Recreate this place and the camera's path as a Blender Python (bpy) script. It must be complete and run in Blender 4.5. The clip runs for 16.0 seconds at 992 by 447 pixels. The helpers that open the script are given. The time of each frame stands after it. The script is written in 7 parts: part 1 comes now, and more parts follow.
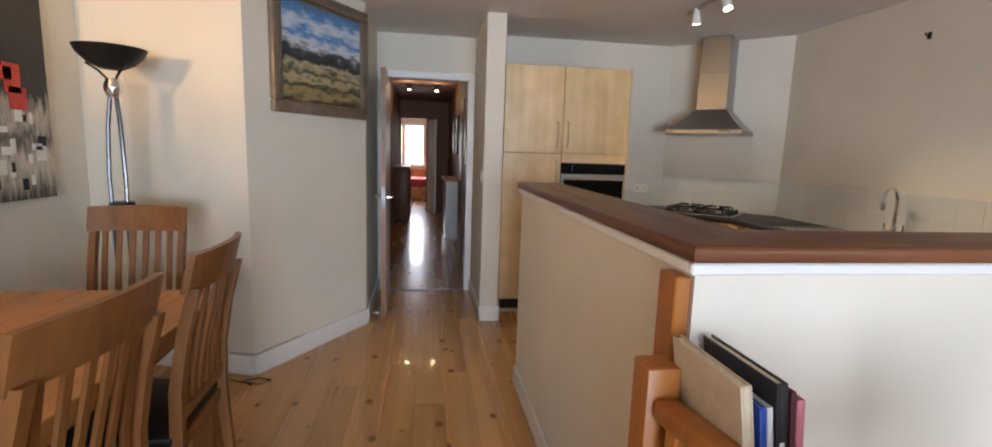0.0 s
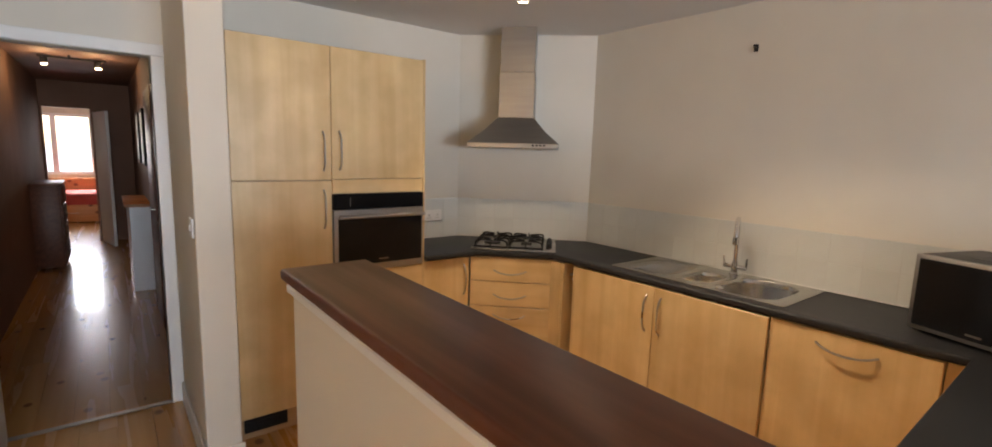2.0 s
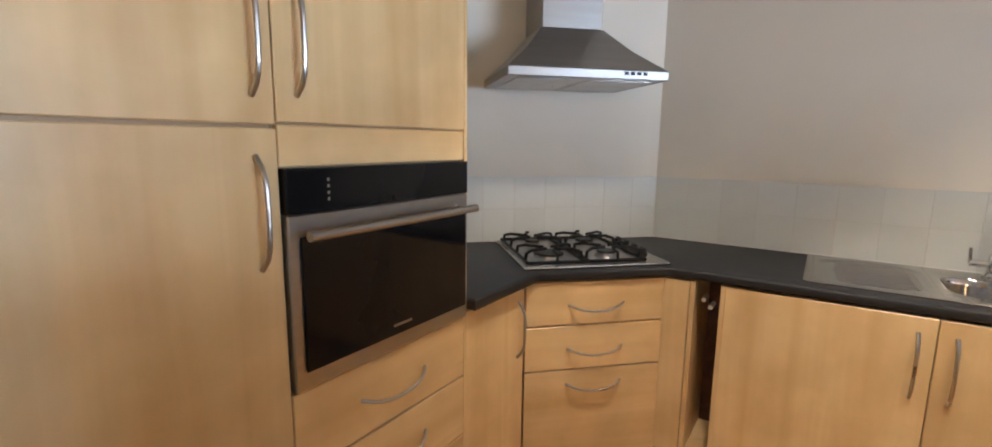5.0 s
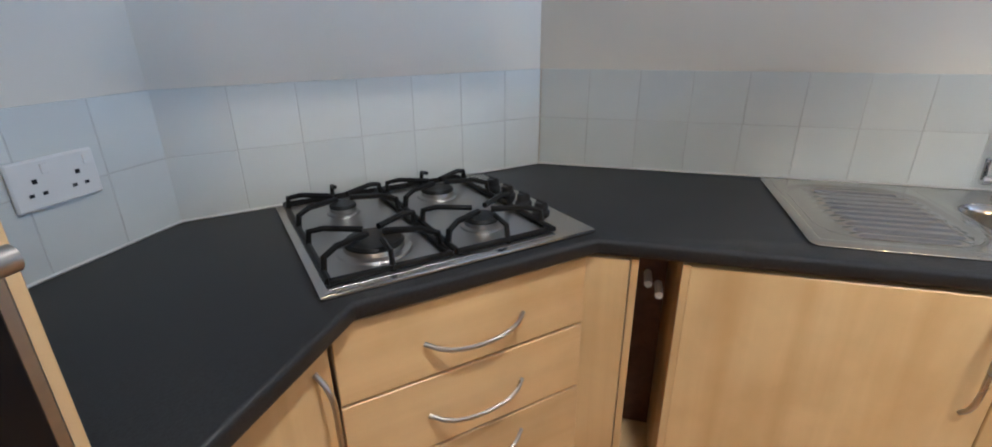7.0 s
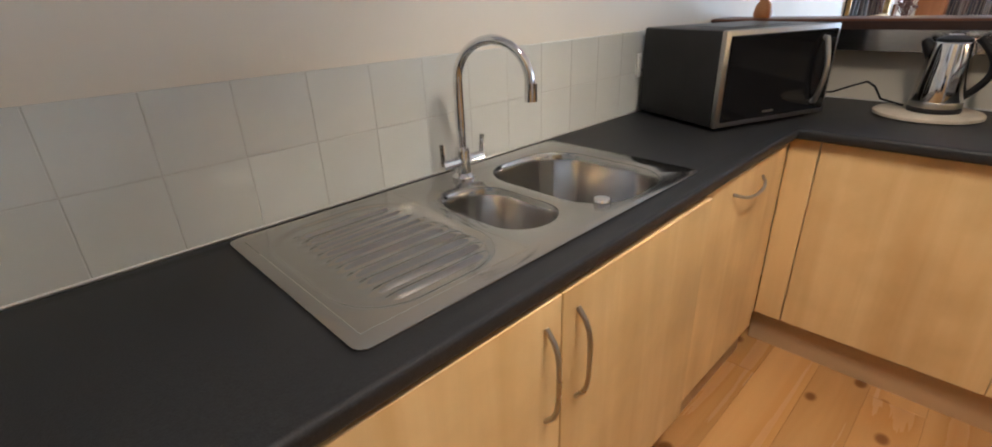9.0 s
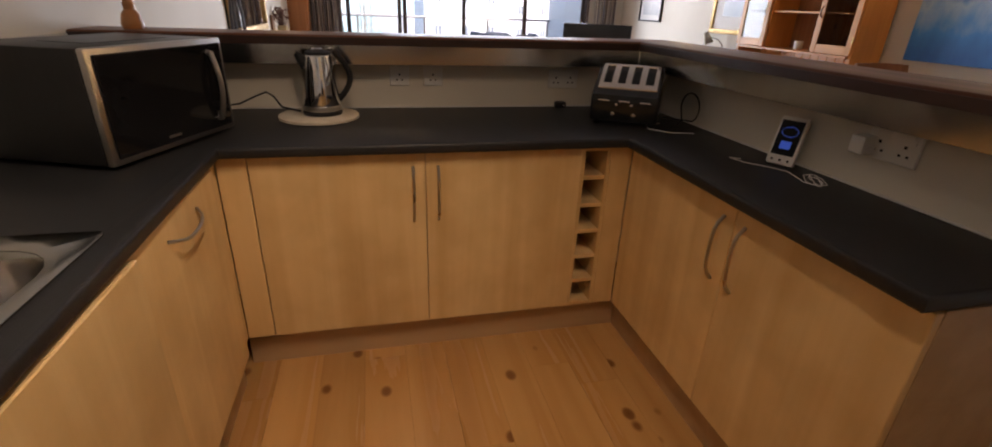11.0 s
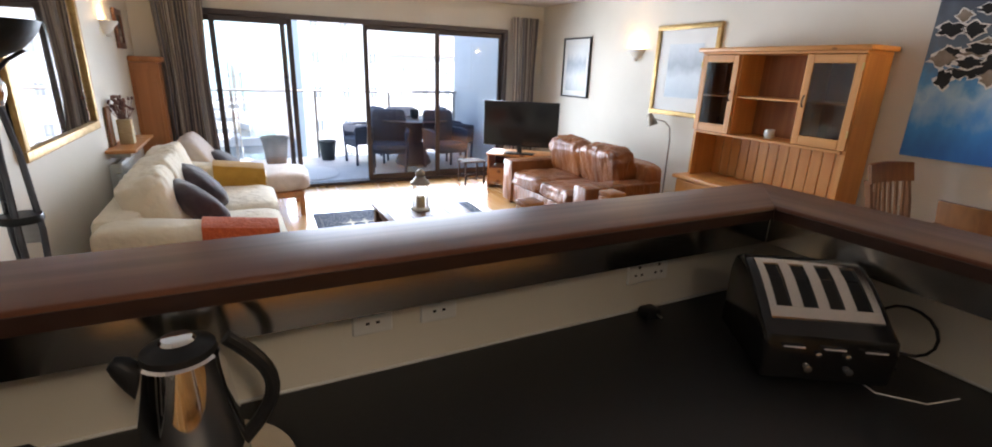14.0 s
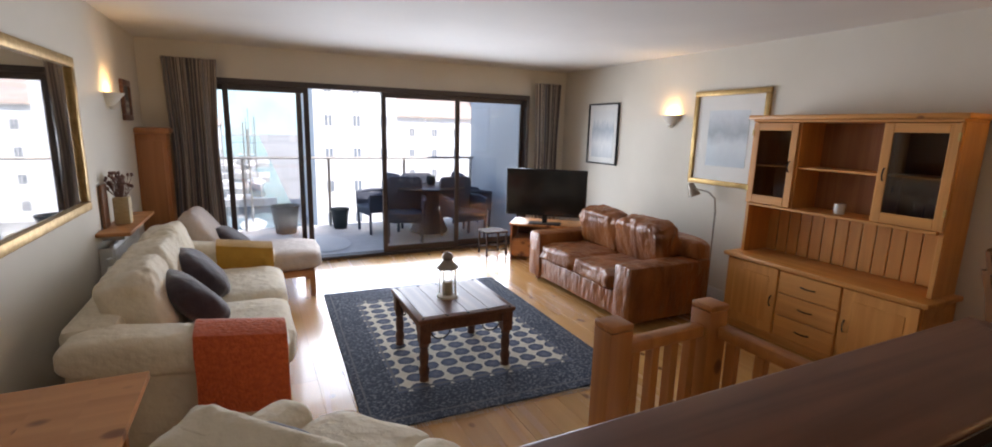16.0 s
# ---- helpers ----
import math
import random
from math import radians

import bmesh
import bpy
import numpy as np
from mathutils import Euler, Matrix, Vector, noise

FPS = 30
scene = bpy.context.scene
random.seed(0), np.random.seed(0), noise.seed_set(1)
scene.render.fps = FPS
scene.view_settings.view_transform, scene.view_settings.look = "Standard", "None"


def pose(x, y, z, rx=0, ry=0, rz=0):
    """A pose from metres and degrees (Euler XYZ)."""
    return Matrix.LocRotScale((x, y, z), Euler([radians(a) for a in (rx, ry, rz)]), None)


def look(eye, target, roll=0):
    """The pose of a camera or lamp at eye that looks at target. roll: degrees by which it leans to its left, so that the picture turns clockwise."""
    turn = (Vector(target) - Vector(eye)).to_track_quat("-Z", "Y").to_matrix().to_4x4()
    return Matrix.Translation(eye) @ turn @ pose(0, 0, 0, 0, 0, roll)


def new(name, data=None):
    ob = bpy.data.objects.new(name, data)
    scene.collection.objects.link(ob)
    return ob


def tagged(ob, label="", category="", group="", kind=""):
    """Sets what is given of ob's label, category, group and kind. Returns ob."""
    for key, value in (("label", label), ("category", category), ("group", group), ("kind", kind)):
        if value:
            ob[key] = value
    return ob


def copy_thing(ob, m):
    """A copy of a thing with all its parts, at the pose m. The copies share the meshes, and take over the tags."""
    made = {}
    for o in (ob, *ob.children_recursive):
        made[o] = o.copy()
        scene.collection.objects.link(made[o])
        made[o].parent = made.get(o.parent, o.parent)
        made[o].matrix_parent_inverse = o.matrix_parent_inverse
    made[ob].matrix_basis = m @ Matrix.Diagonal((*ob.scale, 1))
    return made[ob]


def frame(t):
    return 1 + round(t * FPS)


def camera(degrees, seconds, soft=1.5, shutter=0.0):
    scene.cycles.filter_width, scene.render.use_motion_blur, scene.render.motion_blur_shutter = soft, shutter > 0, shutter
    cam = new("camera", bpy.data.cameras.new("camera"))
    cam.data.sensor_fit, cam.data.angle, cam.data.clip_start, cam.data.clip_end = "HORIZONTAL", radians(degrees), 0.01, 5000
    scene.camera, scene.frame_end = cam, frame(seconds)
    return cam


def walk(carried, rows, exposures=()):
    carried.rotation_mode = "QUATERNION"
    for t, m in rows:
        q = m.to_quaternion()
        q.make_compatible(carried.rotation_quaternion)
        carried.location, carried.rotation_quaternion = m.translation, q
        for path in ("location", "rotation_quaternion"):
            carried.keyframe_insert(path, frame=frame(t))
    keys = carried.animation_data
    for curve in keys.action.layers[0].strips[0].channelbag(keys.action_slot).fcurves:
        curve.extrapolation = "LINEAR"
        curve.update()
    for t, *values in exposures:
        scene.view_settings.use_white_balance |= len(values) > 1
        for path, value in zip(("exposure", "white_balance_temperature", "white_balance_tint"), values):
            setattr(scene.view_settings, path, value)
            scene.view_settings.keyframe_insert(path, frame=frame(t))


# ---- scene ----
cam = camera(90.1, 16.0, soft=1.8)
PATH = [
    (0, (0.529, 0.672, 1.398), (0.812, 2.631, 1.107), 1.9),
    (0.5, (0.575, 1.021, 1.422), (1.186, 2.904, 1.133), 1.8),
    (1, (0.631, 1.364, 1.533), (1.557, 3.113, 1.247), 1.9),
    (1.5, (0.652, 1.716, 1.542), (1.789, 3.337, 1.262), 1.9),
    (2, (0.692, 2.071, 1.565), (1.915, 3.628, 1.283), 1.7),
    (2.5, (0.782, 2.416, 1.564), (2.055, 3.932, 1.279), 1.3),
    (3, (0.846, 2.75, 1.563), (2.154, 4.236, 1.28), 1.1),
    (3.2, (0.849, 2.891, 1.555), (2.172, 4.363, 1.27), 1.1),
    (4.3, (0.93, 3.58, 1.45), (2.47, 4.78, 1.14), 1.0),
    (5.3, (1.21, 3.99, 1.345), (2.905, 5.0, 0.94), 0.1),
    (5.5, (1.282, 4.01, 1.337), (2.991, 4.922, 0.839), -0.2),
    (6, (1.519, 4.128, 1.328), (3.299, 4.772, 0.682), -0.2),
    (6.5, (1.765, 4.236, 1.336), (3.552, 4.8, 0.639), -0.3),
    (7, (2.005, 4.324, 1.326), (3.8, 4.815, 0.591), -0.4),
    (7.5, (2.243, 4.332, 1.331), (4.056, 4.636, 0.540), -0.4),
    (8, (2.452, 4.257, 1.346), (4.265, 4.224, 0.507), -0.8),
    (8.5, (2.543, 4.195, 1.336), (4.254, 3.584, 0.501), -1.2),
    (9, (2.552, 4.175, 1.325), (3.872, 2.913, 0.509), -2.2),
    (9.5, (2.551, 4.164, 1.312), (3.225, 2.462, 0.504), -1.3),
    (10, (2.497, 4.148, 1.309), (2.631, 2.325, 0.498), 0.0),
    (10.2, (2.498, 4.13, 1.308), (2.466, 2.29, 0.508), 0.6),
    (12.3, (2.558, 3.575, 1.455), (1.739, 1.950, 0.637), 3.6),
    (12.5, (2.558, 3.472, 1.459), (1.680, 1.858, 0.669), 3.5),
    (13, (2.567, 3.18, 1.501), (1.686, 1.538, 0.775), 3.0),
    (13.5, (2.592, 2.891, 1.525), (1.728, 1.222, 0.842), 2.4),
    (14, (2.610, 2.646, 1.560), (1.742, 0.946, 0.962), 2.0),
    (14.5, (2.567, 2.415, 1.592), (1.697, 0.698, 1.049), 1.6),
    (15, (2.536, 2.247, 1.604), (1.669, 0.516, 1.103), 1.6),
    (15.5, (2.506, 2.131, 1.625), (1.661, 0.376, 1.170), 1.3),
    (16, (2.58, 2.091, 1.632), (1.717, 0.326, 1.256), 1.5),
]
EXPOSURES = [(0.0, 1.97, 6500, 16), (0.5, 1.95, 6400, 15), (1.5, 2.08, 7000, 18), (2.5, 2.07, 6700, 17), (5.5, 2.50, 5600, 13), (6.5, 2.50, 5100, 11), (7.0, 2.56, 4950, 10), (7.5, 2.64, 4950, 10), (8.5, 2.54, 5400, 12), (9.0, 2.38, 5700, 13), (9.5, 1.65, 6700, 17), (10.0, 1.42, 7100, 23), (12.5, 1.80, 6900, 25), (13.0, 1.85, 6500, 19), (14.0, 1.82, 6500, 16), (15.0, 1.32, 6800, 18), (16.0, 1.10, 6900, 19)]
walk(cam, [(t, look(eye, target, roll)) for t, eye, target, roll in PATH], EXPOSURES)

# ---- daylight and lamps ----
world = bpy.data.worlds.new("sky")
scene.world = world
world.use_nodes = True
wn = world.node_tree.nodes
sky = wn.new("ShaderNodeTexSky")
sky.sky_type = "NISHITA"
sky.sun_disc = False
SUN_EL, SUN_AZ = radians(48), radians(-28)
sky.sun_elevation, sky.sun_rotation = SUN_EL, SUN_AZ
sky.air_density, sky.dust_density = 1.2, 1.0
wn["Background"].inputs["Strength"].default_value = 0.15
world.node_tree.links.new(sky.outputs[0], wn["Background"].inputs["Color"])


def lamp(name, kind, m, power, colour, size=0.03, **more):
    data = bpy.data.lights.new(name, kind)
    data.energy, data.color = power, colour
    if kind == "SUN":
        data.angle = size
    elif kind != "AREA":
        data.shadow_soft_size = size
    if kind == "SPOT":
        data.spot_size, data.spot_blend = more.get("spot", 1.2), 1.0
    ob = new(name, data)
    ob.matrix_basis = m
    return ob


sun_way = Vector((math.sin(SUN_AZ) * math.cos(SUN_EL), math.cos(SUN_AZ) * math.cos(SUN_EL), math.sin(SUN_EL)))
lamp("sun", "SUN", look(sun_way * 50, (0, 0, 0)), 3.2, (1.0, 0.98, 0.95), radians(0.6))
WARM = (1.0, 0.72, 0.40)
SPOT_POWER, SCONCE_POWER = 13.0, 1.3
# the sky's light through the balcony opening
day = lamp("balcony_daylight", "AREA", look((0.68, -4.035, 0.98), (0.68, 0, 0.98)), 54, (0.72, 0.86, 1.0))
day.data.shape, day.data.size, day.data.size_y = "RECTANGLE", 3.05, 1.70
day.data.spread = radians(135)
day = lamp("bedroom_daylight", "AREA", look((-0.01, 15.52, 1.48), (-0.01, 12, 1.3)), 8, (0.90, 0.95, 1.0))
day.data.shape, day.data.size, day.data.size_y = "RECTANGLE", 0.9, 1.1

# ---- materials ----
def material(name):
    m = bpy.data.materials.new(name)
    m.use_nodes = True
    return m, m.node_tree.nodes, m.node_tree.links, m.node_tree.nodes["Principled BSDF"]


def ramp(nodes, stops, interp="LINEAR"):
    r = nodes.new("ShaderNodeValToRGB")
    r.color_ramp.interpolation = interp
    e = r.color_ramp.elements
    while len(e) < len(stops):
        e.new(0.5)
    for el, (p, c) in zip(e, stops):
        el.position, el.color = p, (*c, 1)
    return r


def surface(name, c1, c2=None, rough=0.5, metal=0.0, scale=6.0, stretch=(1, 1, 1), bump=0.05, bump_scale=60.0,
            detail=5.0, random_tint=0.0, coat=0.0, rough_var=0.08, blotch=0.0, sheen=0.0, depth=0.01):
    """Two scales of variation: broad colour drift and fine relief."""
    m, n, l, p = material(name)
    c2 = c2 or tuple(c * 0.88 for c in c1)
    co = n.new("ShaderNodeTexCoord")
    mp = n.new("ShaderNodeMapping")
    mp.inputs["Scale"].default_value = stretch
    l.new(co.outputs["Object"], mp.inputs[0])
    a = n.new("ShaderNodeTexNoise")
    a.inputs["Scale"].default_value, a.inputs["Detail"].default_value = scale, detail
    l.new(mp.outputs[0], a.inputs["Vector"])
    r = ramp(n, [(0.3, c1), (0.7, c2)])
    l.new(a.outputs["Fac"], r.inputs[0])
    colour = r.outputs[0]
    if blotch:
        b2 = n.new("ShaderNodeTexNoise")
        b2.inputs["Scale"].default_value = 1.3
        l.new(co.outputs["Object"], b2.inputs["Vector"])
        mx = n.new("ShaderNodeMix")
        mx.data_type, mx.blend_type = "RGBA", "MULTIPLY"
        mx.inputs[0].default_value = blotch
        l.new(colour, mx.inputs[6])
        rr = ramp(n, [(0.35, (0.72, 0.70, 0.67)), (0.65, (1, 1, 1))])
        l.new(b2.outputs["Fac"], rr.inputs[0])
        l.new(rr.outputs[0], mx.inputs[7])
        colour = mx.outputs[2]
    if random_tint:
        oi = n.new("ShaderNodeObjectInfo")
        hs = n.new("ShaderNodeHueSaturation")
        mr = n.new("ShaderNodeMapRange")
        mr.inputs[3].default_value, mr.inputs[4].default_value = 1 - random_tint, 1 + random_tint
        l.new(oi.outputs["Random"], mr.inputs[0])
        l.new(mr.outputs[0], hs.inputs["Value"])
        l.new(colour, hs.inputs["Color"])
        colour = hs.outputs[0]
    l.new(colour, p.inputs["Base Color"])
    f = n.new("ShaderNodeTexNoise")
    f.inputs["Scale"].default_value, f.inputs["Detail"].default_value = bump_scale, 3
    l.new(mp.outputs[0], f.inputs["Vector"])
    bp = n.new("ShaderNodeBump")
    bp.inputs["Strength"].default_value, bp.inputs["Distance"].default_value = bump, depth
    l.new(f.outputs["Fac"], bp.inputs["Height"])
    l.new(bp.outputs[0], p.inputs["Normal"])
    rv = n.new("ShaderNodeMapRange")
    rv.inputs[3].default_value, rv.inputs[4].default_value = max(0.02, rough - rough_var), min(1, rough + rough_var)
    l.new(a.outputs["Fac"], rv.inputs[0])
    l.new(rv.outputs[0], p.inputs["Roughness"])
    p.inputs["Metallic"].default_value = metal
    p.inputs["Coat Weight"].default_value = coat
    p.inputs["Sheen Weight"].default_value = sheen
    return m


def wood(name, c1, c2, axis="z", rough=0.4, scale=3.0, knots=0.0, tint=0.0, coat=0.0, bump=0.04, knot_scale=1.0, blotch=0.0):
    """Grain drawn out along one axis, with optional dark knots."""
    m, n, l, p = material(name)
    long, cross = 0.35, 7.0
    st = {"x": (long, cross, cross), "y": (cross, long, cross), "z": (cross, cross, long)}[axis]
    co = n.new("ShaderNodeTexCoord")
    oi = n.new("ShaderNodeObjectInfo")
    sh = n.new("ShaderNodeVectorMath")
    sh.operation = "MULTIPLY_ADD"
    cv = n.new("ShaderNodeCombineXYZ")
    for i in range(3):
        l.new(oi.outputs["Random"], cv.inputs[i])
    l.new(cv.outputs[0], sh.inputs[0])
    sh.inputs[1].default_value = (9.0, 7.0, 5.0)
    l.new(co.outputs["Object"], sh.inputs[2])
    mp = n.new("ShaderNodeMapping")
    mp.inputs["Scale"].default_value = st
    l.new(sh.outputs[0], mp.inputs[0])
    a = n.new("ShaderNodeTexNoise")
    a.inputs["Scale"].default_value, a.inputs["Detail"].default_value, a.inputs["Distortion"].default_value = scale, 6, 0.6
    l.new(mp.outputs[0], a.inputs["Vector"])
    r = ramp(n, [(0.32, c1), (0.68, c2)])
    l.new(a.outputs["Fac"], r.inputs[0])
    colour = r.outputs[0]
    if knots:
        v = n.new("ShaderNodeTexVoronoi")
        km = n.new("ShaderNodeMapping")
        km.inputs["Scale"].default_value = {"x": (2.4, 3.4, 3.4), "y": (3.4, 2.4, 3.4), "z": (3.4, 3.4, 2.4)}[axis]
        l.new(sh.outputs[0], km.inputs[0])
        l.new(km.outputs[0], v.inputs["Vector"])
        v.inputs["Scale"].default_value = knot_scale
        kr = ramp(n, [(0.0, (1, 1, 1)), (knots, (0.8, 0.8, 0.8)), (knots * 1.5, (0, 0, 0))])
        l.new(v.outputs["Distance"], kr.inputs[0])
        mx = n.new("ShaderNodeMix")
        mx.data_type = "RGBA"
        l.new(kr.outputs[0], mx.inputs[0])
        l.new(colour, mx.inputs[6])
        mx.inputs[7].default_value = (c2[0] * 0.34, c2[1] * 0.24, c2[2] * 0.2, 1)
        colour = mx.outputs[2]
    if blotch:
        b2 = n.new("ShaderNodeTexNoise")
        b2.inputs["Scale"].default_value, b2.inputs["Detail"].default_value = 5.0, 4
        l.new(sh.outputs[0], b2.inputs["Vector"])
        rr = ramp(n, [(0.36, (0.80, 0.76, 0.70)), (0.62, (1, 1, 1))])
        l.new(b2.outputs["Fac"], rr.inputs[0])
        mb = n.new("ShaderNodeMix")
        mb.data_type, mb.blend_type = "RGBA", "MULTIPLY"
        mb.inputs[0].default_value = blotch
        l.new(colour, mb.inputs[6])
        l.new(rr.outputs[0], mb.inputs[7])
        colour = mb.outputs[2]
    if tint:
        hs = n.new("ShaderNodeHueSaturation")
        mr = n.new("ShaderNodeMapRange")
        mr.inputs[3].default_value, mr.inputs[4].default_value = 1 - tint, 1 + tint
        l.new(oi.outputs["Random"], mr.inputs[0])
        l.new(mr.outputs[0], hs.inputs["Value"])
        l.new(colour, hs.inputs["Color"])
        colour = hs.outputs[0]
    l.new(colour, p.inputs["Base Color"])
    bp = n.new("ShaderNodeBump")
    bp.inputs["Strength"].default_value, bp.inputs["Distance"].default_value = bump, 0.004
    l.new(a.outputs["Fac"], bp.inputs["Height"])
    l.new(bp.outputs[0], p.inputs["Normal"])
    rv = n.new("ShaderNodeMapRange")
    rv.inputs[3].default_value, rv.inputs[4].default_value = rough - 0.06, rough + 0.1
    l.new(a.outputs["Fac"], rv.inputs[0])
    l.new(rv.outputs[0], p.inputs["Roughness"])
    p.inputs["Coat Weight"].default_value = coat
    return m


def glow(name, colour, power):
    m, n, l, p = material(name)
    p.inputs["Base Color"].default_value = (*colour, 1)
    p.inputs["Emission Color"].default_value = (*colour, 1)
    p.inputs["Emission Strength"].default_value = power
    return m


def glass(name, colour=(1, 1, 1), rough=0.0):
    m, n, l, p = material(name)
    p.inputs["Base Color"].default_value = (*colour, 1)
    p.inputs["Transmission Weight"].default_value = 1.0
    p.inputs["Roughness"].default_value, p.inputs["IOR"].default_value = rough, 1.45
    return m


def canvas(name, layers, streak=(1, 1, 1)):
    """Painted canvas: colour bands down its height, broken up by brush noise. layers: ramp stops from bottom to top."""
    m, n, l, p = material(name)
    co = n.new("ShaderNodeTexCoord")
    sep = n.new("ShaderNodeSeparateXYZ")
    l.new(co.outputs["Generated"], sep.inputs[0])
    mp = n.new("ShaderNodeMapping")
    mp.inputs["Scale"].default_value = streak
    l.new(co.outputs["Generated"], mp.inputs[0])
    nz = n.new("ShaderNodeTexNoise")
    nz.inputs["Scale"].default_value, nz.inputs["Detail"].default_value = 5.0, 8
    l.new(mp.outputs[0], nz.inputs["Vector"])
    ma = n.new("ShaderNodeMath")
    ma.operation = "MULTIPLY_ADD"
    l.new(nz.outputs["Fac"], ma.inputs[0])
    ma.inputs[1].default_value = 0.36
    l.new(sep.outputs["Z"], ma.inputs[2])
    sb = n.new("ShaderNodeMath")
    sb.operation = "SUBTRACT"
    l.new(ma.outputs[0], sb.inputs[0])
    sb.inputs[1].default_value = 0.18
    r = ramp(n, layers)
    l.new(sb.outputs[0], r.inputs[0])
    l.new(r.outputs[0], p.inputs["Base Color"])
    p.inputs["Roughness"].default_value = 0.45
    bp = n.new("ShaderNodeBump")
    bp.inputs["Strength"].default_value = 0.3
    bp.inputs["Distance"].default_value = 0.004
    l.new(nz.outputs["Fac"], bp.inputs["Height"])
    l.new(bp.outputs[0], p.inputs["Normal"])
    return m


M_WALL = surface("cream wall paint", (0.73, 0.68, 0.585), (0.69, 0.64, 0.545), 0.75, bump=0.03, bump_scale=90, scale=2.0, blotch=0.12)
M_CEIL = surface("white ceiling paint", (0.68, 0.66, 0.63), (0.64, 0.62, 0.59), 0.85, bump=0.03, bump_scale=80, scale=1.5)
M_TRIM = surface("white gloss trim paint", (0.78, 0.77, 0.74), (0.74, 0.73, 0.70), 0.35, bump=0.02, scale=3)
M_HALL = surface("terracotta hall paint", (0.24, 0.13, 0.085), (0.21, 0.112, 0.073), 0.7, bump=0.03, scale=2.0, blotch=0.1)
M_FLOOR = wood("pine floor board", (0.56, 0.31, 0.112), (0.45, 0.225, 0.072), "y", 0.24, 1.4, knots=0.105, tint=0.08, knot_scale=1.7, coat=0.25)
M_MAPLE_V = wood("maple front upright grain", (0.78, 0.57, 0.29), (0.66, 0.445, 0.20), "z", 0.36, 1.6, blotch=0.7, tint=0.06)
M_MAPLE_H = wood("maple front level grain", (0.78, 0.565, 0.287), (0.66, 0.44, 0.197), "x", 0.36, 1.6, blotch=0.7, tint=0.06)
# plinths and unit carcasses use a darker maple than the fronts
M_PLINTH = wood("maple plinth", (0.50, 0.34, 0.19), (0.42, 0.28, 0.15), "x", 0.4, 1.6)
M_WORKTOP = surface("charcoal laminate worktop", (0.012, 0.0125, 0.014), (0.022, 0.0225, 0.025), 0.45, scale=220, bump=0.12, bump_scale=400, detail=2)
M_BAR = wood("mahogany bar top", (0.205, 0.072, 0.030), (0.12, 0.038, 0.015), "x", 0.37, 2.5, blotch=0.6)
# same mahogany as the top, darkened to offset the lamp glare on the return
M_BAR_Y = wood("mahogany bar return", (0.165, 0.055, 0.023), (0.09, 0.028, 0.011), "y", 0.34, 2.5, blotch=0.6)
for m in (M_MAPLE_V, M_MAPLE_H):
    m.node_tree.nodes["Principled BSDF"].inputs["Specular IOR Level"].default_value = 0.75
for m in (M_BAR, M_BAR_Y):
    m.node_tree.nodes["Principled BSDF"].inputs["Specular IOR Level"].default_value = 0.32
for m in (M_WORKTOP,):
    m.node_tree.nodes["Principled BSDF"].inputs["Specular IOR Level"].default_value = 0.32
M_STEEL = surface("brushed steel", (0.40, 0.39, 0.375), (0.36, 0.35, 0.335), 0.36, 1.0, scale=3, stretch=(1, 1, 14), bump=0.0, bump_scale=40, rough_var=0.03)
M_MATT = surface("dark matt lacquer", (0.05, 0.025, 0.016), (0.035, 0.018, 0.012), 0.9, bump=0.03)
# strip along the bar's kitchen edge, much darker than the bar wood
M_LIP = surface("dark bar edge lipping", (0.045, 0.017, 0.010), (0.03, 0.011, 0.007), 0.45, scale=8, stretch=(1, 1, 6), bump=0.03)
M_STRIP = surface("polished steel strip", (0.56, 0.54, 0.51), (0.52, 0.50, 0.47), 0.16, 1.0, scale=3, stretch=(8, 8, 1), bump=0.0, rough_var=0.05)
M_GLOSSBLACK = surface("gloss black enamel", (0.008, 0.008, 0.009), (0.011, 0.011, 0.012), 0.16, bump=0.0, rough_var=0.04)
M_SINK = surface("satin sink steel", (0.50, 0.485, 0.46), (0.46, 0.445, 0.42), 0.17, 1.0, scale=4, bump=0.006, bump_scale=200, rough_var=0.04)
M_TOASTER = surface("satin toaster steel", (0.66, 0.64, 0.60), (0.60, 0.58, 0.54), 0.24, 1.0, scale=6, bump=0.0, rough_var=0.04)
M_CHROME = surface("chrome", (0.80, 0.80, 0.80), (0.74, 0.74, 0.74), 0.07, 1.0, scale=5, bump=0.0, rough_var=0.03)
M_HANDLE = surface("satin nickel handle", (0.50, 0.47, 0.43), (0.44, 0.41, 0.37), 0.30, 1.0, scale=10, bump=0.0)
M_RODS = surface("dark chrome rod", (0.10, 0.10, 0.105), (0.07, 0.07, 0.075), 0.30, 1.0, scale=6, bump=0.0)
M_BRASS = surface("brass hinge", (0.62, 0.44, 0.18), (0.52, 0.36, 0.14), 0.3, 1.0, scale=20, bump=0.0)
M_IRON = surface("black enamel iron", (0.007, 0.007, 0.007), (0.011, 0.011, 0.011), 0.42, 0.0, bump=0.06)
M_BLACKGLASS = surface("black oven glass", (0.006, 0.006, 0.007), (0.009, 0.009, 0.01), 0.06, 0.0, bump=0.0, rough_var=0.02)
M_BLACK = surface("black plastic", (0.014, 0.014, 0.015), (0.02, 0.02, 0.021), 0.38, bump=0.03)
M_WHITEPL = surface("white plastic", (0.75, 0.74, 0.71), (0.71, 0.70, 0.67), 0.35, bump=0.0)
M_TILE = surface("cream glazed tile", (0.65, 0.665, 0.635), (0.61, 0.625, 0.595), 0.14, scale=5, bump=0.03, bump_scale=18, random_tint=0.03)
